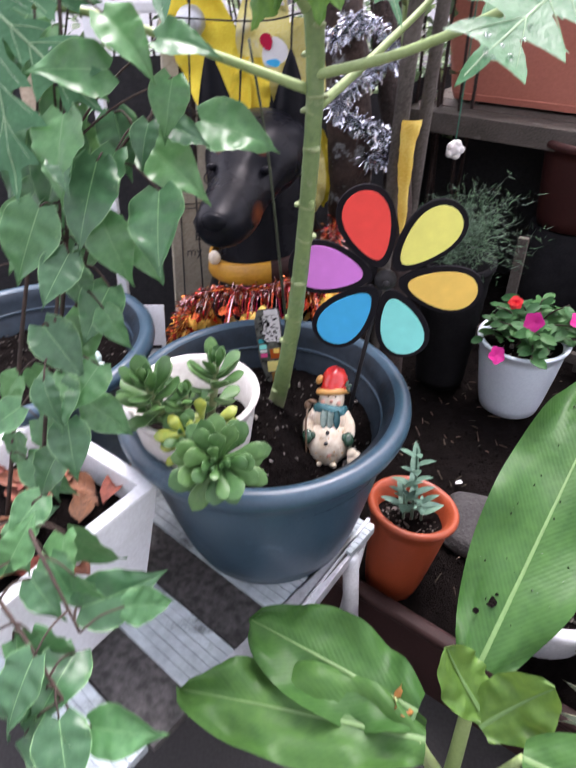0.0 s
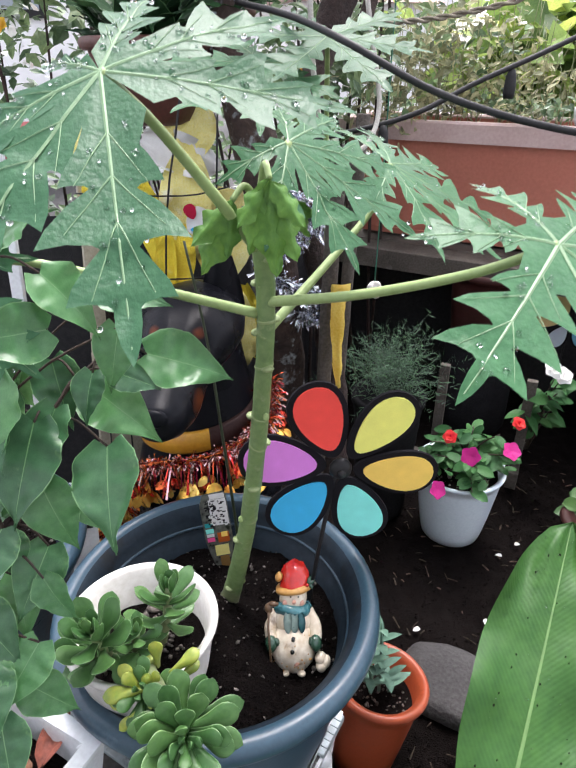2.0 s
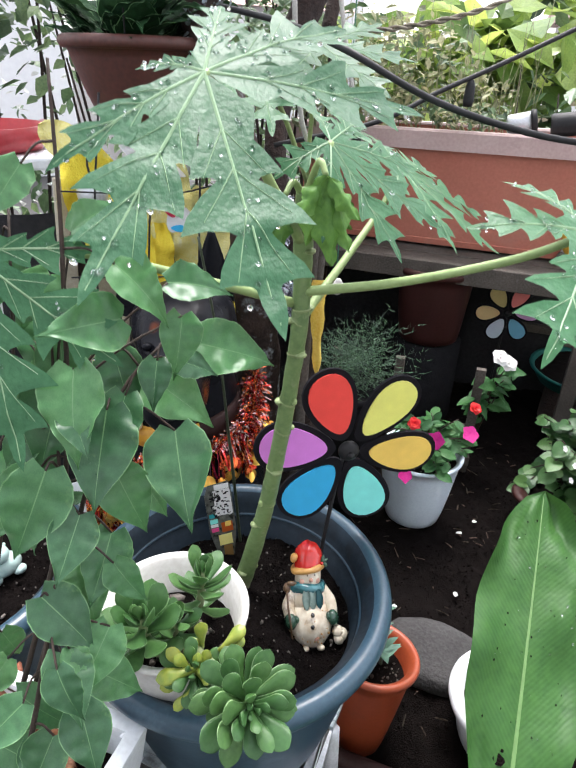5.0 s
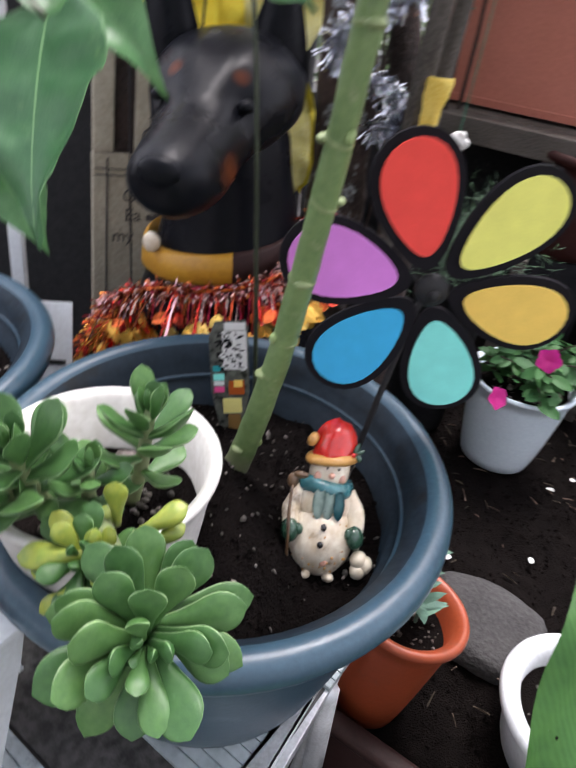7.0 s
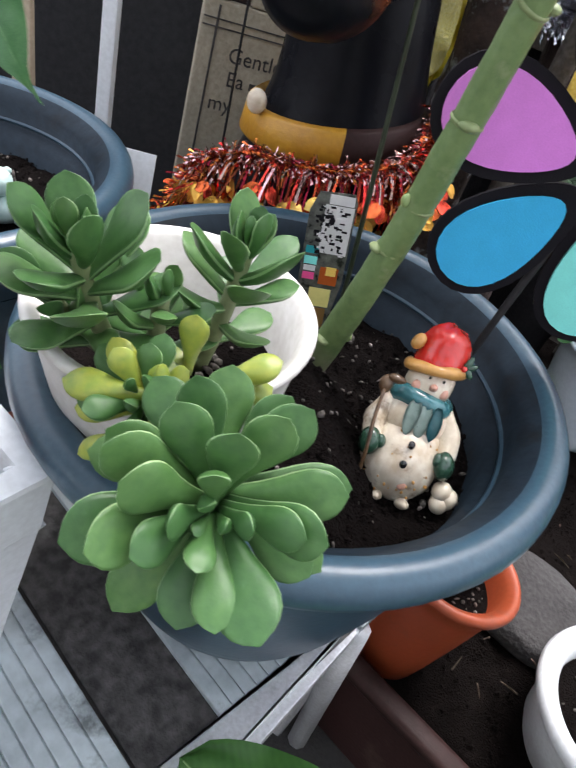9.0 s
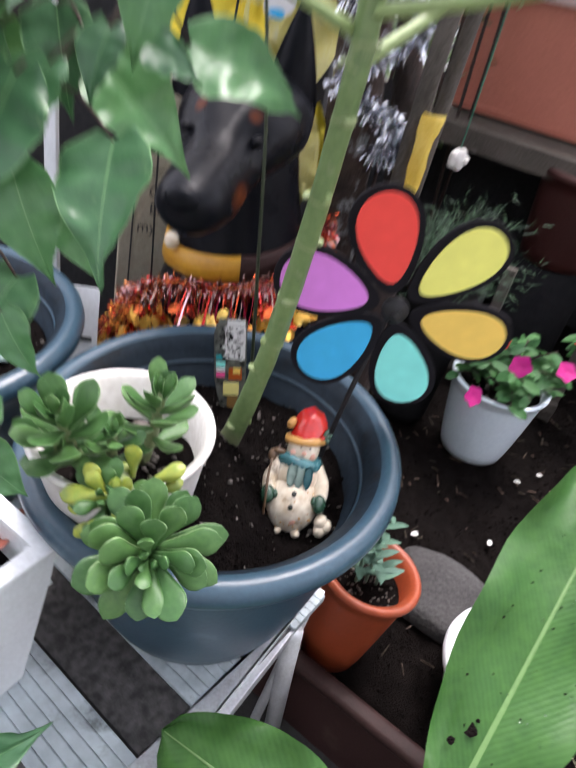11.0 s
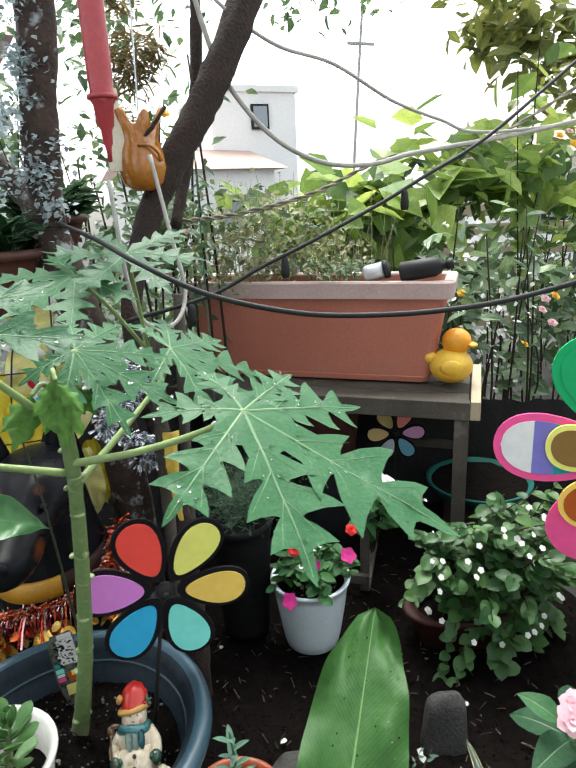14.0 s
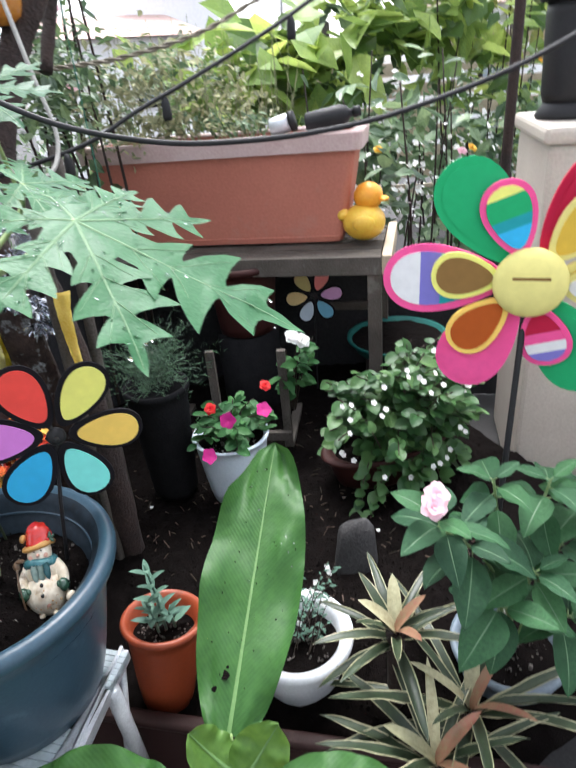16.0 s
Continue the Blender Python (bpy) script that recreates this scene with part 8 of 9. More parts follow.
rope("white_hose", [(0.44, 1.50, 1.95), (0.484, 1.5, 1.755), (0.536, 1.5, 1.626), (0.645, 1.5, 1.507), (0.779, 1.5, 1.443), (0.924, 1.5, 1.435), (1.044, 1.5, 1.459), (1.201, 1.5, 1.48), (1.497, 1.5, 1.522), (2.2, 1.5, 1.65)], 0.0065, M_ROPE, "pale hose slung between trees", "hose")
rope("white_hose", [(0.40, 1.5, 1.93), (0.521, 1.5, 1.801), (0.661, 1.5, 1.715), (0.817, 1.5, 1.677), (0.987, 1.5, 1.594), (1.143, 1.5, 1.546), (1.276, 1.5, 1.514), (1.628, 1.5, 1.54), (2.3, 1.5, 1.62)], 0.0045, M_ROPE, "thin pale hose rising towards a branch", "hose")
rope("twine", [(0.30, 1.6, 1.30), (0.413, 1.6, 1.31), (0.577, 1.6, 1.323), (0.795, 1.6, 1.368), (1.027, 1.6, 1.455), (1.275, 1.6, 1.486), (1.45, 1.6, 1.527), (1.9, 1.6, 1.75)], 0.0045, M_TWINE, "twisted brown twine slung between trees", "twine", True)
rope("hanging_rope", [(0.30, 1.28, 1.45), (0.32, 1.25, 1.30), (0.335, 1.22, 1.18), (0.30, 1.18, 1.12), (0.24, 1.17, 1.13), (0.215, 1.17, 1.22), (0.205, 1.18, 1.40)], 0.0042, M_ROPE, "looped pale cord hanging by the trunk", "cord")


def bulbs():
    for x, y, z in ((0.345, 1.22, 1.150), (0.560, 1.22, 1.232), (0.86, 1.22, 1.362)):
        t = thing("string_bulb", (x, y, z - 0.045), "black lamp socket hanging from a cable", "lamp socket", "lamp sockets")
        part("socket", lathe([(0, 0.0), (0.008, 0.0), (0.010, 0.01), (0.0085, 0.034), (0.005, 0.044), (0, 0.045)], 14), M_BLACK, t)


bulbs()


def white_bell():
    bm = bmesh.new()
    ball(0.019, (0, 0, 0), (1, 0.8, 1.1), 14, 10, bm)
    for k in range(5):
        ball(0.010, (0.013 * math.cos(k * 1.256), -0.006, 0.013 * math.sin(k * 1.256)), (1, 0.7, 1), 10, 8, bm)
    t = thing("shell_ornament", (0.437, 1.50, 0.735), "white shell ornament on a green string", "ornament")
    part("shell", bm, M_CREAM, t, matrix=Matrix.Translation((0, 0, 0.02)))
    part("string", tube([(0, 0, 0.03), (0.002, 0, 0.25), (0.004, 0, 0.9)], 0.0015, 5, 3), M_STRING, t)
    return t


M_STRING = material("green_string", (0.03, 0.20, 0.12), (0.02, 0.12, 0.08), 0.6, scale=60)
white_bell()


def dark_pot():
    t = thing("flower_pot", (0.878, 1.75, 0.462), "dark red pot in the shade under the stand", "flower pot")
    part("shell", lathe(pot_profile(0.122, 0.25, 0.095, 0.012), 40), M_DARKRED, t)
    part("potting_soil", soil_disc(0.100, 0.20, 3, seg=24), M_SOIL, t)
    part("riser", lathe([(0, -0.460), (0.11, -0.460), (0.11, -0.002), (0, -0.002)], 24), M_POTBLACK, t)
    return t


dark_pot()


def crate():
    t = thing("wooden_crate", (0.74, 1.60, 0.0), "open weathered wooden crate frame under the stand", "crate")
    m = Matrix.Rotation(radians(-34), 4, "Z")
    w, d, h = 0.40, 0.26, 0.34
    for x in (-w / 2, -0.02, w / 2):
        part("upright", box((0.026, 0.018, h), (x, -d / 2, h / 2 + 0.19), 0.002), M_WOODGREY, t, matrix=m, smooth=False)
    for z in (0.24,):
        part("rail", box((w + 0.03, 0.018, 0.030), (0, -d / 2 - 0.018, z), 0.002), M_WOODGREY, t, matrix=m, smooth=False)
    for x in (-w / 2, w / 2):
        part("foot", box((0.03, d, 0.03), (x, 0, 0.185), 0.002), M_WOODGREY, t, matrix=m, smooth=False)
    return t


crate()


def teal_tray():
    bm = lathe([(0, 0), (0.13, 0), (0.15, 0.01), (0.175, 0.05), (0.182, 0.052), (0.182, 0.058), (0.170, 0.056), (0.145, 0.014), (0, 0.012)], 36)
    t = thing("planter_tray", (1.37, 1.54, 0.327), "teal green plastic tray of soil on a dark stump", "tray")
    part("shell", bm, M_TEALPLASTIC, t)
    part("potting_soil", soil_disc(0.164, 0.046, 3.0), M_SOIL, t)
    b2 = lathe([(0, 0), (0.12, 0), (0.115, 0.320), (0, 0.325)], 20)
    return tagged(part("stump", b2, M_BARK, matrix=pose(1.37, 1.54, 0.0)), "dark wooden stump carrying a tray", "stump")


M_TEALPLASTIC = material("teal_plastic", (0.014, 0.115, 0.100), (0.008, 0.070, 0.062), 0.6, scale=12, spec=0.15)
teal_tray()


def bed_litter():
    """Twigs, husks and fallen petals on the soil of the bed."""
    rnd = random.Random(77)
    bm = bmesh.new()
    for _ in range(300):
        x, y = rnd.uniform(0.25, 1.1), rnd.uniform(0.70, 1.55)
        if (x - 0.17) * 0.60 + (y - 0.705) * 0.80 < 0.03:
            continue
        p = V(x, y, 0.194)
        a = rnd.uniform(0, 6.283)
        d = V(math.cos(a), math.sin(a), rnd.uniform(-0.1, 0.25)) * rnd.uniform(0.006, 0.030)
        w = V(-d.y, d.x, 0).normalized() * rnd.uniform(0.0006, 0.0022)
        v = [bm.verts.new(q) for q in (p - w, p + w, p + d + w * 0.6, p + d - w * 0.6, p + d * 0.5 + V(0, 0, 0.003))]
        bm.faces.new((v[0], v[1], v[4]))
        bm.faces.new((v[4], v[2], v[3]))
        bm.faces.new((v[1], v[2], v[4]))
        bm.faces.new((v[0], v[4], v[3]))
    tagged(part("bed_litter", bm, M_LITTERDRY, smooth=False), "dry twigs and husks scattered on dark soil", "litter", kind="stuff")
    t = thing("fallen_petals", (0.55, 0.98, 0.19), "white petals fallen on the dark soil", "petals")
    for k in range(8):
        p = V(rnd.uniform(-0.2, 0.3), rnd.uniform(-0.12, 0.35), rnd.uniform(0.004, 0.010))
        part("petal", blade(0.015, 0.011, "round", 0.3, 0.3, 5, 0.2, seed=k), M_WHITEPETAL, t, matrix=aim(p, (rnd.uniform(-1, 1), rnd.uniform(-1, 1), 0.1), (0, 0, 1)))


M_LITTERDRY = material("dry_litter", (0.10, 0.070, 0.045), (0.03, 0.02, 0.014), 0.85, scale=60, bump=0.0, island=0.6)
bed_litter()



def window_box_things():
    """A black bottle and a small jar that lie across the end of the window box."""
    d = V(0.788, -0.616, 0)
    q = V(1.175, 1.650, 1.086)
    t = thing("plastic_bottle", tuple(q), "black plastic bottle lying in the window box", "bottle")
    body = lathe([(0, -0.062), (0.024, -0.062), (0.027, -0.056), (0.027, 0.030), (0.020, 0.048), (0.011, 0.054), (0.011, 0.066), (0, 0.066)], 24)
    turn = aim((0.012, -0.009, 0.036), d.cross(V(0, 0, 1)), d + V(0, 0, 0.16)) @ Matrix.Scale(1.18, 4)
    part("body", body, M_BLACK, t, matrix=turn)
    part("cap", lathe([(0, 0.064), (0.014, 0.064), (0.014, 0.082), (0, 0.083)], 20), M_BLACK, t, matrix=turn)
    q2 = V(1.068, 1.735, 1.092)
    t2 = thing("jar", tuple(q2), "small dull metal jar lying in the window box", "jar")
    turn2 = aim((0, 0, 0.022), d.cross(V(0, 0, 1)), d + V(0, 0, 0.25)) @ Matrix.Scale(1.25, 4)
    part("body", lathe([(0, -0.030), (0.020, -0.030), (0.022, -0.026), (0.022, 0.022), (0, 0.023)], 22), M_ALU, t2, matrix=turn2)
    part("lid", lathe([(0, 0.022), (0.024, 0.022), (0.024, 0.034), (0, 0.035)], 22), M_BLACK, t2, matrix=turn2)


window_box_things()


# ---- wider garden ----
M_HEDGE = material("hedge_leaf", (0.115, 0.195, 0.085), (0.050, 0.100, 0.045), 0.42, scale=12, bump=0.0, trans=0.26, island=0.55)
M_MIDGREEN = material("mid_green_leaf", (0.16, 0.25, 0.13), (0.07, 0.13, 0.065), 0.40, scale=12, bump=0.0, trans=0.30, island=0.6)
M_LIME = material("lime_leaf", (0.25, 0.37, 0.095), (0.12, 0.22, 0.055), 0.40, scale=10, bump=0.0, trans=0.42, island=0.60)
M_OLIVE = material("olive_leaf", (0.19, 0.22, 0.055), (0.11, 0.14, 0.04), 0.5, scale=10, bump=0.0, trans=0.3, island=0.4)
M_FEATHER = material("feathery_leaf", (0.34, 0.35, 0.20), (0.17, 0.19, 0.10), 0.6, scale=20, bump=0.0, trans=0.3, island=0.5)


def leaf_cloud(bm, centre, radii, n, size, rnd, aspect=0.5):
    """Many small leaves spread through a lumpy volume."""
    lumps = [V(rnd.gauss(0, 0.5), rnd.gauss(0, 0.5), rnd.gauss(0, 0.5)) for _ in range(9)]
    for _ in range(n):
        q = rnd.choice(lumps) + V(rnd.gauss(0, 0.28), rnd.gauss(0, 0.28), rnd.gauss(0, 0.28))
        p = V(centre[0] + q.x * radii[0], centre[1] + q.y * radii[1], centre[2] + q.z * radii[2])
        ln = size * rnd.uniform(0.5, 1.3)
        d = V(rnd.gauss(0, 1), rnd.gauss(0, 1), rnd.gauss(-0.3, 0.7)).normalized()
        up = V(rnd.gauss(0, 0.6), rnd.gauss(-0.4, 0.5), 1)
        if abs(d.dot(up.normalized())) > 0.95:
            continue
        m = aim(p, d, up)
        w = ln * aspect / 2
        v = [bm.verts.new(m @ V(*c)) for c in ((0, 0, 0), (w, ln * 0.38, 0.12 * w), (w * 0.6, ln * 0.75, 0.0), (0, ln, -0.12 * ln), (-w * 0.6, ln * 0.75, 0.0), (-w, ln * 0.38, 0.12 * w))]
        mid = bm.verts.new(m @ V(0, ln * 0.45, -0.12 * w))
        for k in range(6):
            bm.faces.new((v[k], v[(k + 1) % 6], mid))
    return bm


def hedge(name, label, clouds, mat, seed, category="shrub", aspect=0.5):
    rnd = random.Random(seed)
    bm = bmesh.new()
    for c, r, n, s in clouds:
        leaf_cloud(bm, c, r, n, s, rnd, aspect=aspect)
    return tagged(part(name, bm, mat, smooth=False), label, category, kind="stuff")


hedge("garden_shrubs", "dense mixed green garden shrubs", [((1.9, 2.7, 0.85), (0.7, 0.35, 0.42), 700, 0.10), ((2.7, 2.4, 0.7), (0.6, 0.4, 0.45), 450, 0.11),
      ((0.6, 3.2, 0.66), (0.8, 0.4, 0.42), 1000, 0.06), ((-0.6, 2.6, 0.6), (0.7, 0.4, 0.5), 1500, 0.06), ((3.6, 3.4, 1.0), (0.9, 0.6, 0.8), 1500, 0.08), ((1.3, 4.2, 0.80), (1.4, 0.6, 0.45), 1000, 0.08)], M_HEDGE, 1)
hedge("garden_shrubs", "sunlit lime-green broad-leaved shrub", [((1.75, 2.75, 1.34), (0.46, 0.30, 0.26), 190, 0.20), ((2.30, 2.8, 1.40), (0.40, 0.3, 0.28), 120, 0.22), ((1.35, 2.7, 1.18), (0.26, 0.2, 0.16), 110, 0.13)], M_LIME, 2, aspect=0.74)
hedge("feathery_plant", "feathery grey-green plant in the window box", [((0.74, 2.03, 1.34), (0.22, 0.12, 0.10), 240, 0.036), ((0.86, 1.96, 1.18), (0.20, 0.11, 0.09), 460, 0.032), ((0.62, 2.07, 1.22), (0.18, 0.12, 0.12), 460, 0.032), ((0.98, 1.84, 1.13), (0.12, 0.07, 0.05), 170, 0.028)], M_FEATHER, 3)
hedge("trailing_herb", "small green leaves among twigs in the window box", [((0.70, 2.03, 1.28), (0.24, 0.12, 0.13), 230, 0.040), ((0.95, 1.87, 1.14), (0.12, 0.08, 0.05), 160, 0.03)], M_MIDGREEN, 13, "plant")
hedge("tree_foliage", "yellow-green leaves of an overhanging tree", [((3.1, 3.6, 2.45), (0.55, 0.5, 0.36), 420, 0.17), ((2.6, 3.2, 2.75), (0.6, 0.5, 0.25), 300, 0.16), ((3.6, 3.2, 2.0), (0.5, 0.4, 0.5), 300, 0.17)], M_OLIVE, 4, "foliage", aspect=0.52)
hedge("tree_foliage", "small dark leaves of overhanging twigs", [((0.45, 2.1, 2.0), (0.5, 0.4, 0.2), 420, 0.045), ((0.95, 2.2, 2.1), (0.35, 0.3, 0.16), 180, 0.05), ((-0.25, 1.9, 1.65), (0.45, 0.3, 0.28), 520, 0.045), ((0.05, 1.75, 1.35), (0.30, 0.2, 0.2), 420, 0.04), ((-0.6, 2.2, 1.35), (0.5, 0.3, 0.35), 700, 0.05), ((0.42, 1.85, 1.22), (0.16, 0.18, 0.16), 420, 0.045), ((0.30, 2.2, 1.75), (0.4, 0.3, 0.25), 300, 0.05)], M_HEDGE, 5, "foliage")
M_LICHENTUFT = material("grey_lichen", (0.42, 0.48, 0.50), (0.20, 0.24, 0.26), 0.9, scale=30, bump=0.0, trans=0.3, island=0.5)
M_MOSS = material("dry_moss", (0.24, 0.20, 0.07), (0.10, 0.08, 0.03), 0.9, scale=30, bump=0.0, trans=0.2, island=0.5)
tufts, tuft_rnd = bmesh.new(), random.Random(31)
for zc, n in ((1.34, 90), (1.42, 130), (1.50, 150), (1.60, 120), (1.72, 90)):
    leaf_cloud(tufts, (0.075 - 0.185, 1.272 - 1.27, zc + 0.01), (0.045, 0.035, 0.06), n * 2, 0.013, tuft_rnd, aspect=0.8)
tagged(part("lichen", tufts, M_LICHENTUFT, LICHEN_TREE, "pale blue-grey lichen tufts", smooth=False), kind="stuff")
moss = bmesh.new()
leaf_cloud(moss, (0.315, 1.52, 1.70), (0.045, 0.04, 0.075), 700, 0.045, tuft_rnd, aspect=0.12)
tagged(part("moss_ball", moss, M_MOSS, smooth=False), "dry olive moss bundle hanging among branches", "moss", kind="stuff")


def feathery_stems():
    """Upright thin stems among the plants of the window box."""
    rnd = random.Random(31)
    t = thing("twiggy_plant", (0.75, 1.92, 1.04), "thin twiggy stems standing in the window box", "plant")
    for k in range(90):
        s = rnd.random()
        p = V(1.12 - 0.62 * s, 1.79 + 0.46 * s, 1.035) + V(rnd.uniform(-0.05, 0.05), rnd.uniform(-0.05, 0.05), 0) - V(0.75, 1.92, 1.04)
        e = p + V(rnd.gauss(0.02, 0.04), rnd.gauss(0.03, 0.03), rnd.uniform(0.14, 0.42))
        part("stem", tube([p, (p + e) / 2 + V(rnd.gauss(0, 0.012), rnd.gauss(0, 0.012), 0), e], [0.0017, 0.0013, 0.0008], 5, 3), M_FEATHER, t)
    return t


feathery_stems()


def far_leaf():
    """A second palmate leaf that hangs further back beside the trunk."""
    t = thing("papaya_branch", (0.21, 1.06, 1.02), "slender papaya shoot behind the young plant", "papaya plant")
    part("petiole", tube([(0.04, 0.17, -1.018), (0.050, 0.17, -0.3), (0.030, 0.12, 0.05), (0.0, 0.0, 0.25)], [0.010, 0.006, 0.004, 0.0035], 8, 6), M_PETIOLE, t)
    part("petiole", tube([(0.030, 0.12, 0.05), (-0.04, 0.03, 0.16), (-0.09, -0.02, 0.22)], [0.004, 0.0038, 0.0035], 8, 6), M_PETIOLE, t)
    papaya_leaf(t, V(0.0, 0.0, 0.255), [(0.05, -0.14, -0.06), (-0.09, -0.11, -0.05), (-0.14, 0.0, 0.01), (0.13, -0.05, -0.02), (0.12, 0.06, 0.03), (-0.06, 0.10, 0.03)], (0.0, -0.5, 0.85), seed=8)
    papaya_leaf(t, V(-0.09, -0.02, 0.225), [(-0.12, -0.10, -0.05), (-0.14, 0.02, 0.0), (-0.02, -0.14, -0.07), (0.09, -0.09, -0.04), (-0.04, 0.09, 0.03), (0.09, 0.05, 0.02)], (-0.1, -0.5, 0.85), seed=9)
    return t


far_leaf()

# ---- far buildings ----
M_STUCCO = material("white_stucco", (0.86, 0.86, 0.86), (0.76, 0.76, 0.77), 0.85, scale=0.7, fine=18, bump=0.05)
M_ROOF = material("pink_roof", (0.50, 0.36, 0.32), (0.40, 0.27, 0.24), 0.8, scale=3, fine=30, bump=0.2)
M_FARGREY = material("far_grey", (0.42, 0.42, 0.42), (0.34, 0.34, 0.34), 0.8, scale=3)
M_PANE = material("dark_pane", (0.30, 0.34, 0.38), (0.22, 0.26, 0.30), 0.15, scale=2, bump=0.0)


def house(at, size, turn, label, windows=(), roof=0.0):
    t = thing("house", at, label, "house", turn=turn)
    w, d, h = size
    part("wall", box((w, d, h), (0, 0, h / 2), 0.01), M_STUCCO, t, smooth=False)
    if roof:
        bm = bmesh.new()
        v = [bm.verts.new(p) for p in ((-w / 2 - 0.2, -d / 2 - 0.2, h), (w / 2 + 0.2, -d / 2 - 0.2, h), (w / 2 + 0.2, d / 2 + 0.2, h), (-w / 2 - 0.2, d / 2 + 0.2, h), (-w / 2 - 0.2, 0, h + roof), (w / 2 + 0.2, 0, h + roof))]
        for f in ((0, 1, 5, 4), (2, 3, 4, 5), (0, 4, 3), (1, 2, 5), (3, 2, 1, 0)):
            bm.faces.new([v[k] for k in f])
        part("roof", bm, M_ROOF, t, smooth=False)
    else:
        part("parapet", box((w + 0.1, d + 0.1, 0.12), (0, 0, h + 0.06), 0.01), M_STUCCO, t, smooth=False)
    for x, z, ww, hh in windows:
        f = part("window", box((ww, 0.08, hh), (x, -d / 2 - 0.02, z), 0.005), M_BLACK, t, smooth=False)
        part("pane", box((ww * 0.78, 0.04, hh * 0.82), (x, -d / 2 - 0.055, z), 0.002), M_PANE, f, smooth=False)
    return t


house((4.05, 13.6, 0), (1.75, 3.0, 3.45), 0, "far white two-storey house with a small dark window", [(0.10, 3.0, 0.36, 0.46), (-0.4, 1.3, 0.5, 0.7)])
house((2.6, 12.0, 0), (2.2, 3.0, 1.95), 8, "far low white house with a pink roof", [(0.2, 1.2, 0.5, 0.5)], 0.45)
house((-2.5, 9.0, 0), (4.0, 3.0, 3.2), 10, "far pale house behind the garden", [(0.6, 2.0, 0.7, 0.8), (-0.8, 2.0, 0.7, 0.8)], 0.7)
house((8.6, 8.6, 0), (3.0, 3.0, 1.9), -30, "far pale pink-roofed house behind the fence", [(-0.4, 1.2, 0.6, 0.6)], 0.7)


def utility_pole():
    t = thing("utility_pole", (6.05, 12.0, 0), "far thin grey utility pole with a cross arm", "utility pole")
    part("mast", tube([(0, 0, 0), (0.16, 0, 2.6), (0.50, 0, 7.0)], [0.036, 0.032, 0.024], 8, 3), M_FARGREY, t)
    for z, w in ((4.35, 0.30),):
        part("cross_arm", box((w * 2, 0.06, 0.05), (0.29, -0.03, z), 0.004), M_FARGREY, t, smooth=False)
    return t


utility_pole()


def slat_fence():
    t = thing("fence", (4.2, 3.9, 0), "pale horizontal slat fence behind the shrubs", "fence", turn=-35)
    for k in range(8):
        part("slat", box((3.2, 0.02, 0.10), (0, 0, 0.25 + 0.16 * k), 0.003), M_WOODPALE, t, smooth=False)
    for x in (-1.5, 0, 1.5):
        part("post", box((0.07, 0.07, 1.6), (x, 0.05, 0.802), 0.003), M_WOODGREY, t, smooth=False)
    return t


slat_fence()


def red_table():
    t = thing("red_tray_table", (-0.42, 1.78, 0.0), "small white table with a red tray", "table")
    part("tabletop", box((0.60, 0.40, 0.025), (0, 0, 1.045), 0.006), M_WHITE, t, smooth=False)
    for x in (-0.26, 0.26):
        for y in (-0.16, 0.16):
            part("leg", box((0.03, 0.03, 1.03), (x, y, 0.517), 0.003), M_WHITE, t, smooth=False)
    tray = lathe([(0, 0), (0.14, 0), (0.15, 0.012), (0.155, 0.05), (0.148, 0.05), (0.14, 0.014), (0, 0.012)], 32)
    ob = part("red_tray", tray, M_REDBOTTLE, matrix=pose(-0.36, 1.74, 1.060))
    tagged(ob, "round red plastic tray on a white table", "tray")
    return t


red_table()


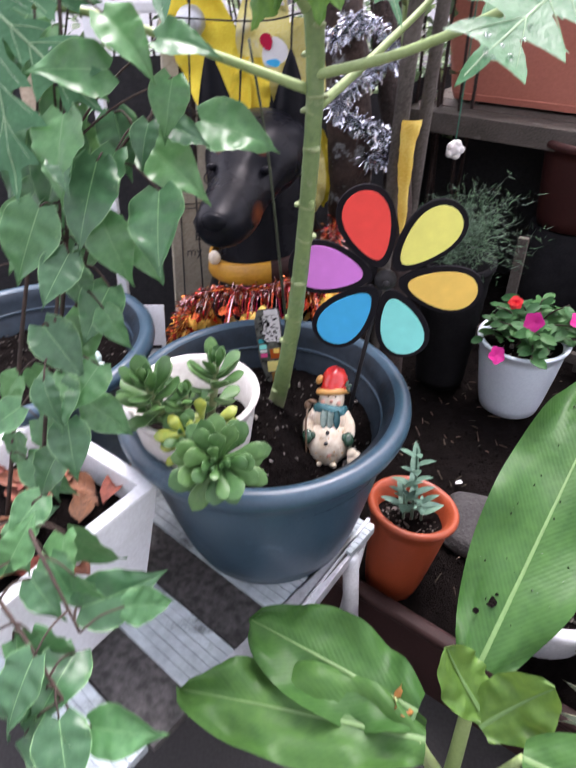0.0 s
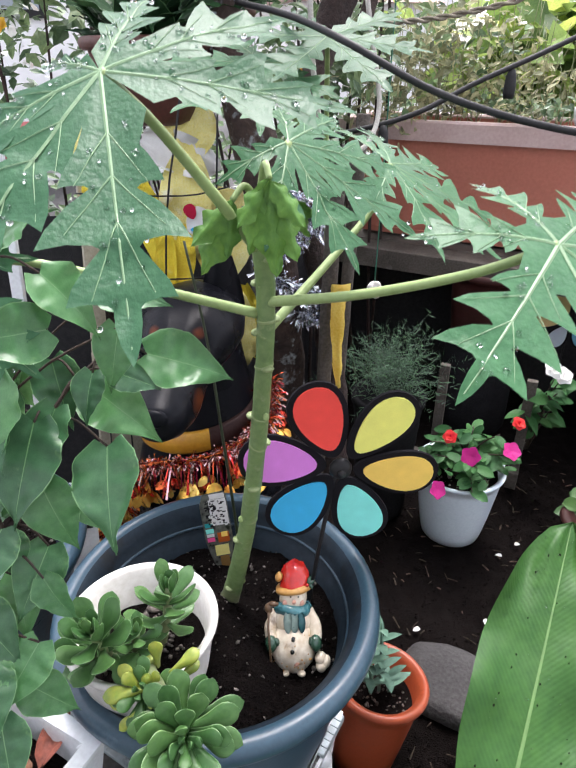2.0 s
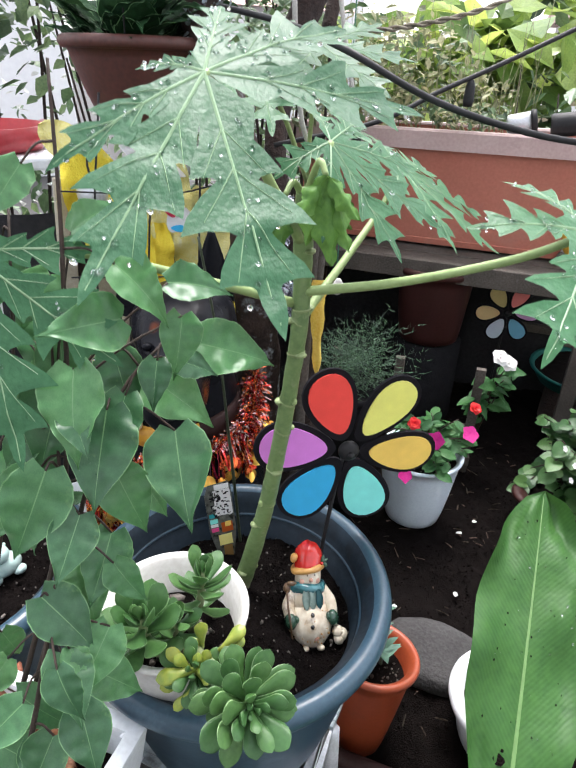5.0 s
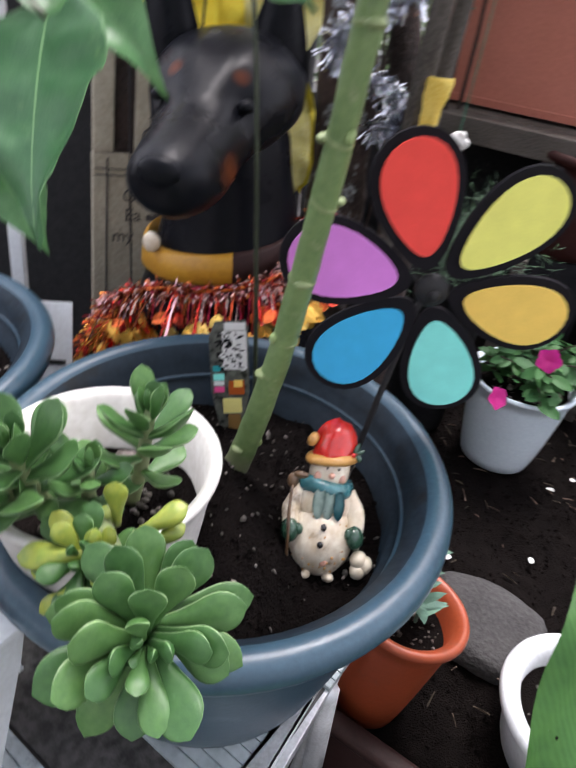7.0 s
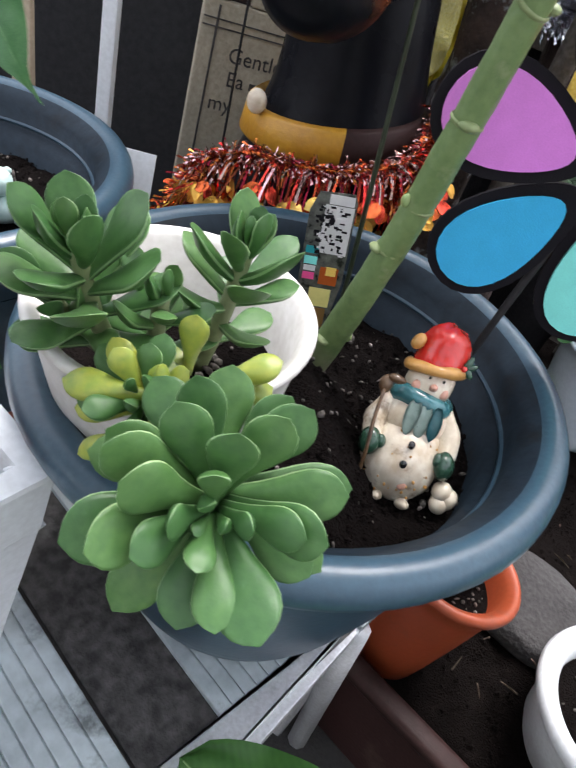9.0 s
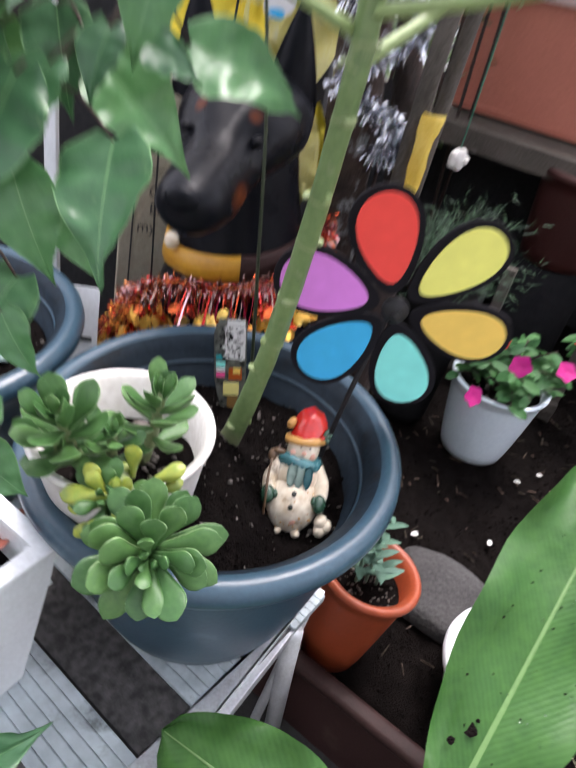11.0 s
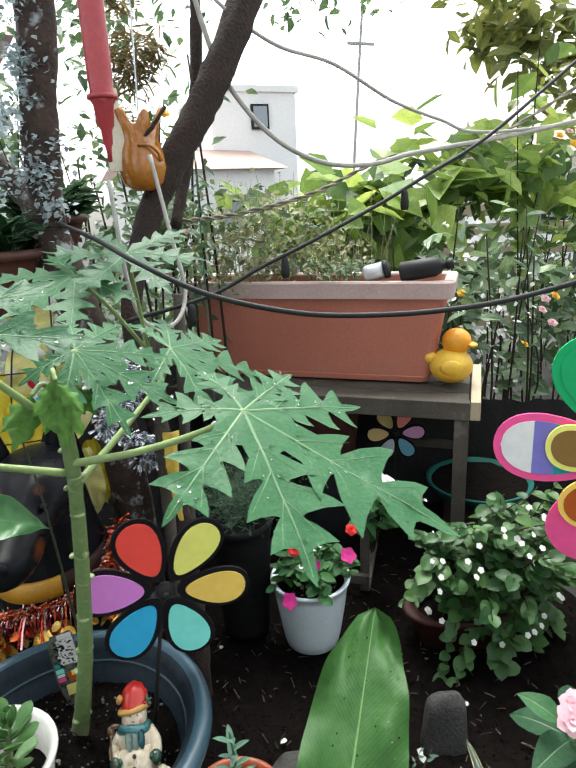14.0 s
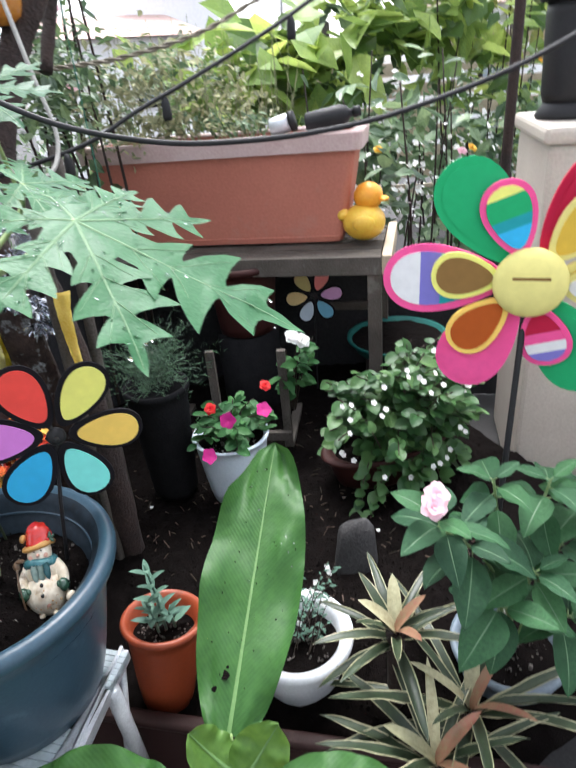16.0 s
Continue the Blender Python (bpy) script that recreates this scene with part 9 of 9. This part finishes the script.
def flowering_shrub(at, label, wide, high, stems, leaves, size, mat, blossoms, seed):
    """A loose shrub: dark upright stems, broad leaves and pale flowers."""
    rnd = random.Random(seed)
    t = thing("flowering_shrub", at, label, "shrub")
    for k in range(stems):
        p = V(rnd.uniform(-1, 1) * wide, rnd.uniform(-0.1, 0.9) * wide * 0.8, 0.002)
        h = rnd.uniform(0.7, 1.15) * high
        q = p + V(rnd.gauss(0, 0.10), rnd.gauss(0, 0.08), h)
        part("stem", tube([p, (p + q) / 2 + V(rnd.gauss(0, 0.04), rnd.gauss(0, 0.04), 0), q], [0.007, 0.005, 0.003], 6, 4), M_BARK, t)
    bm = bmesh.new()
    leaf_cloud(bm, (0.05, 0.15, high * 0.75), (wide, wide * 0.5, high * 0.34), leaves, size, rnd, aspect=0.6)
    tagged(part("foliage", bm, mat, t, smooth=False), kind="stuff")
    bm = bmesh.new()
    leaf_cloud(bm, (0.0, 0.05, high * 0.75), (wide * 0.9, wide * 0.36, high * 0.3), blossoms, 0.026, rnd, aspect=0.9)
    tagged(part("blossom", bm, M_WHITEPETAL, t, "small white blossoms", smooth=False), kind="stuff")
    for k in range(6):
        flower(t, V(rnd.uniform(-0.6, 0.6) * wide, rnd.uniform(-0.1, 0.1), rnd.uniform(0.6, 0.95) * high), 0.045, "double", (M_PINKPETAL, M_YELPETAL)[k % 2], rnd)
    return t


M_YELPETAL = material("yellow_petal", (0.80, 0.58, 0.06), (0.66, 0.42, 0.04), 0.6, scale=60, trans=0.25)
flowering_shrub((1.85, 1.95, 0.0), "loose shrub with dark stems and small white flowers", 0.46, 1.15, 24, 300, 0.095, M_MIDGREEN, 150, 55)
flowering_shrub((-0.42, 2.02, 0.0), "tangled shrub with white and yellow flowers behind the table", 0.42, 1.75, 18, 620, 0.060, M_HEDGE, 200, 56)
flowering_shrub((0.36, 1.98, 0.0), "twiggy shrub with pale flowers behind the trunks", 0.26, 1.75, 16, 420, 0.055, M_HEDGE, 110, 57)
flowering_shrub((2.75, 2.55, 0.0), "tall thin shrub against the pale sky", 0.45, 1.9, 11, 190, 0.17, M_LIME, 40, 58)
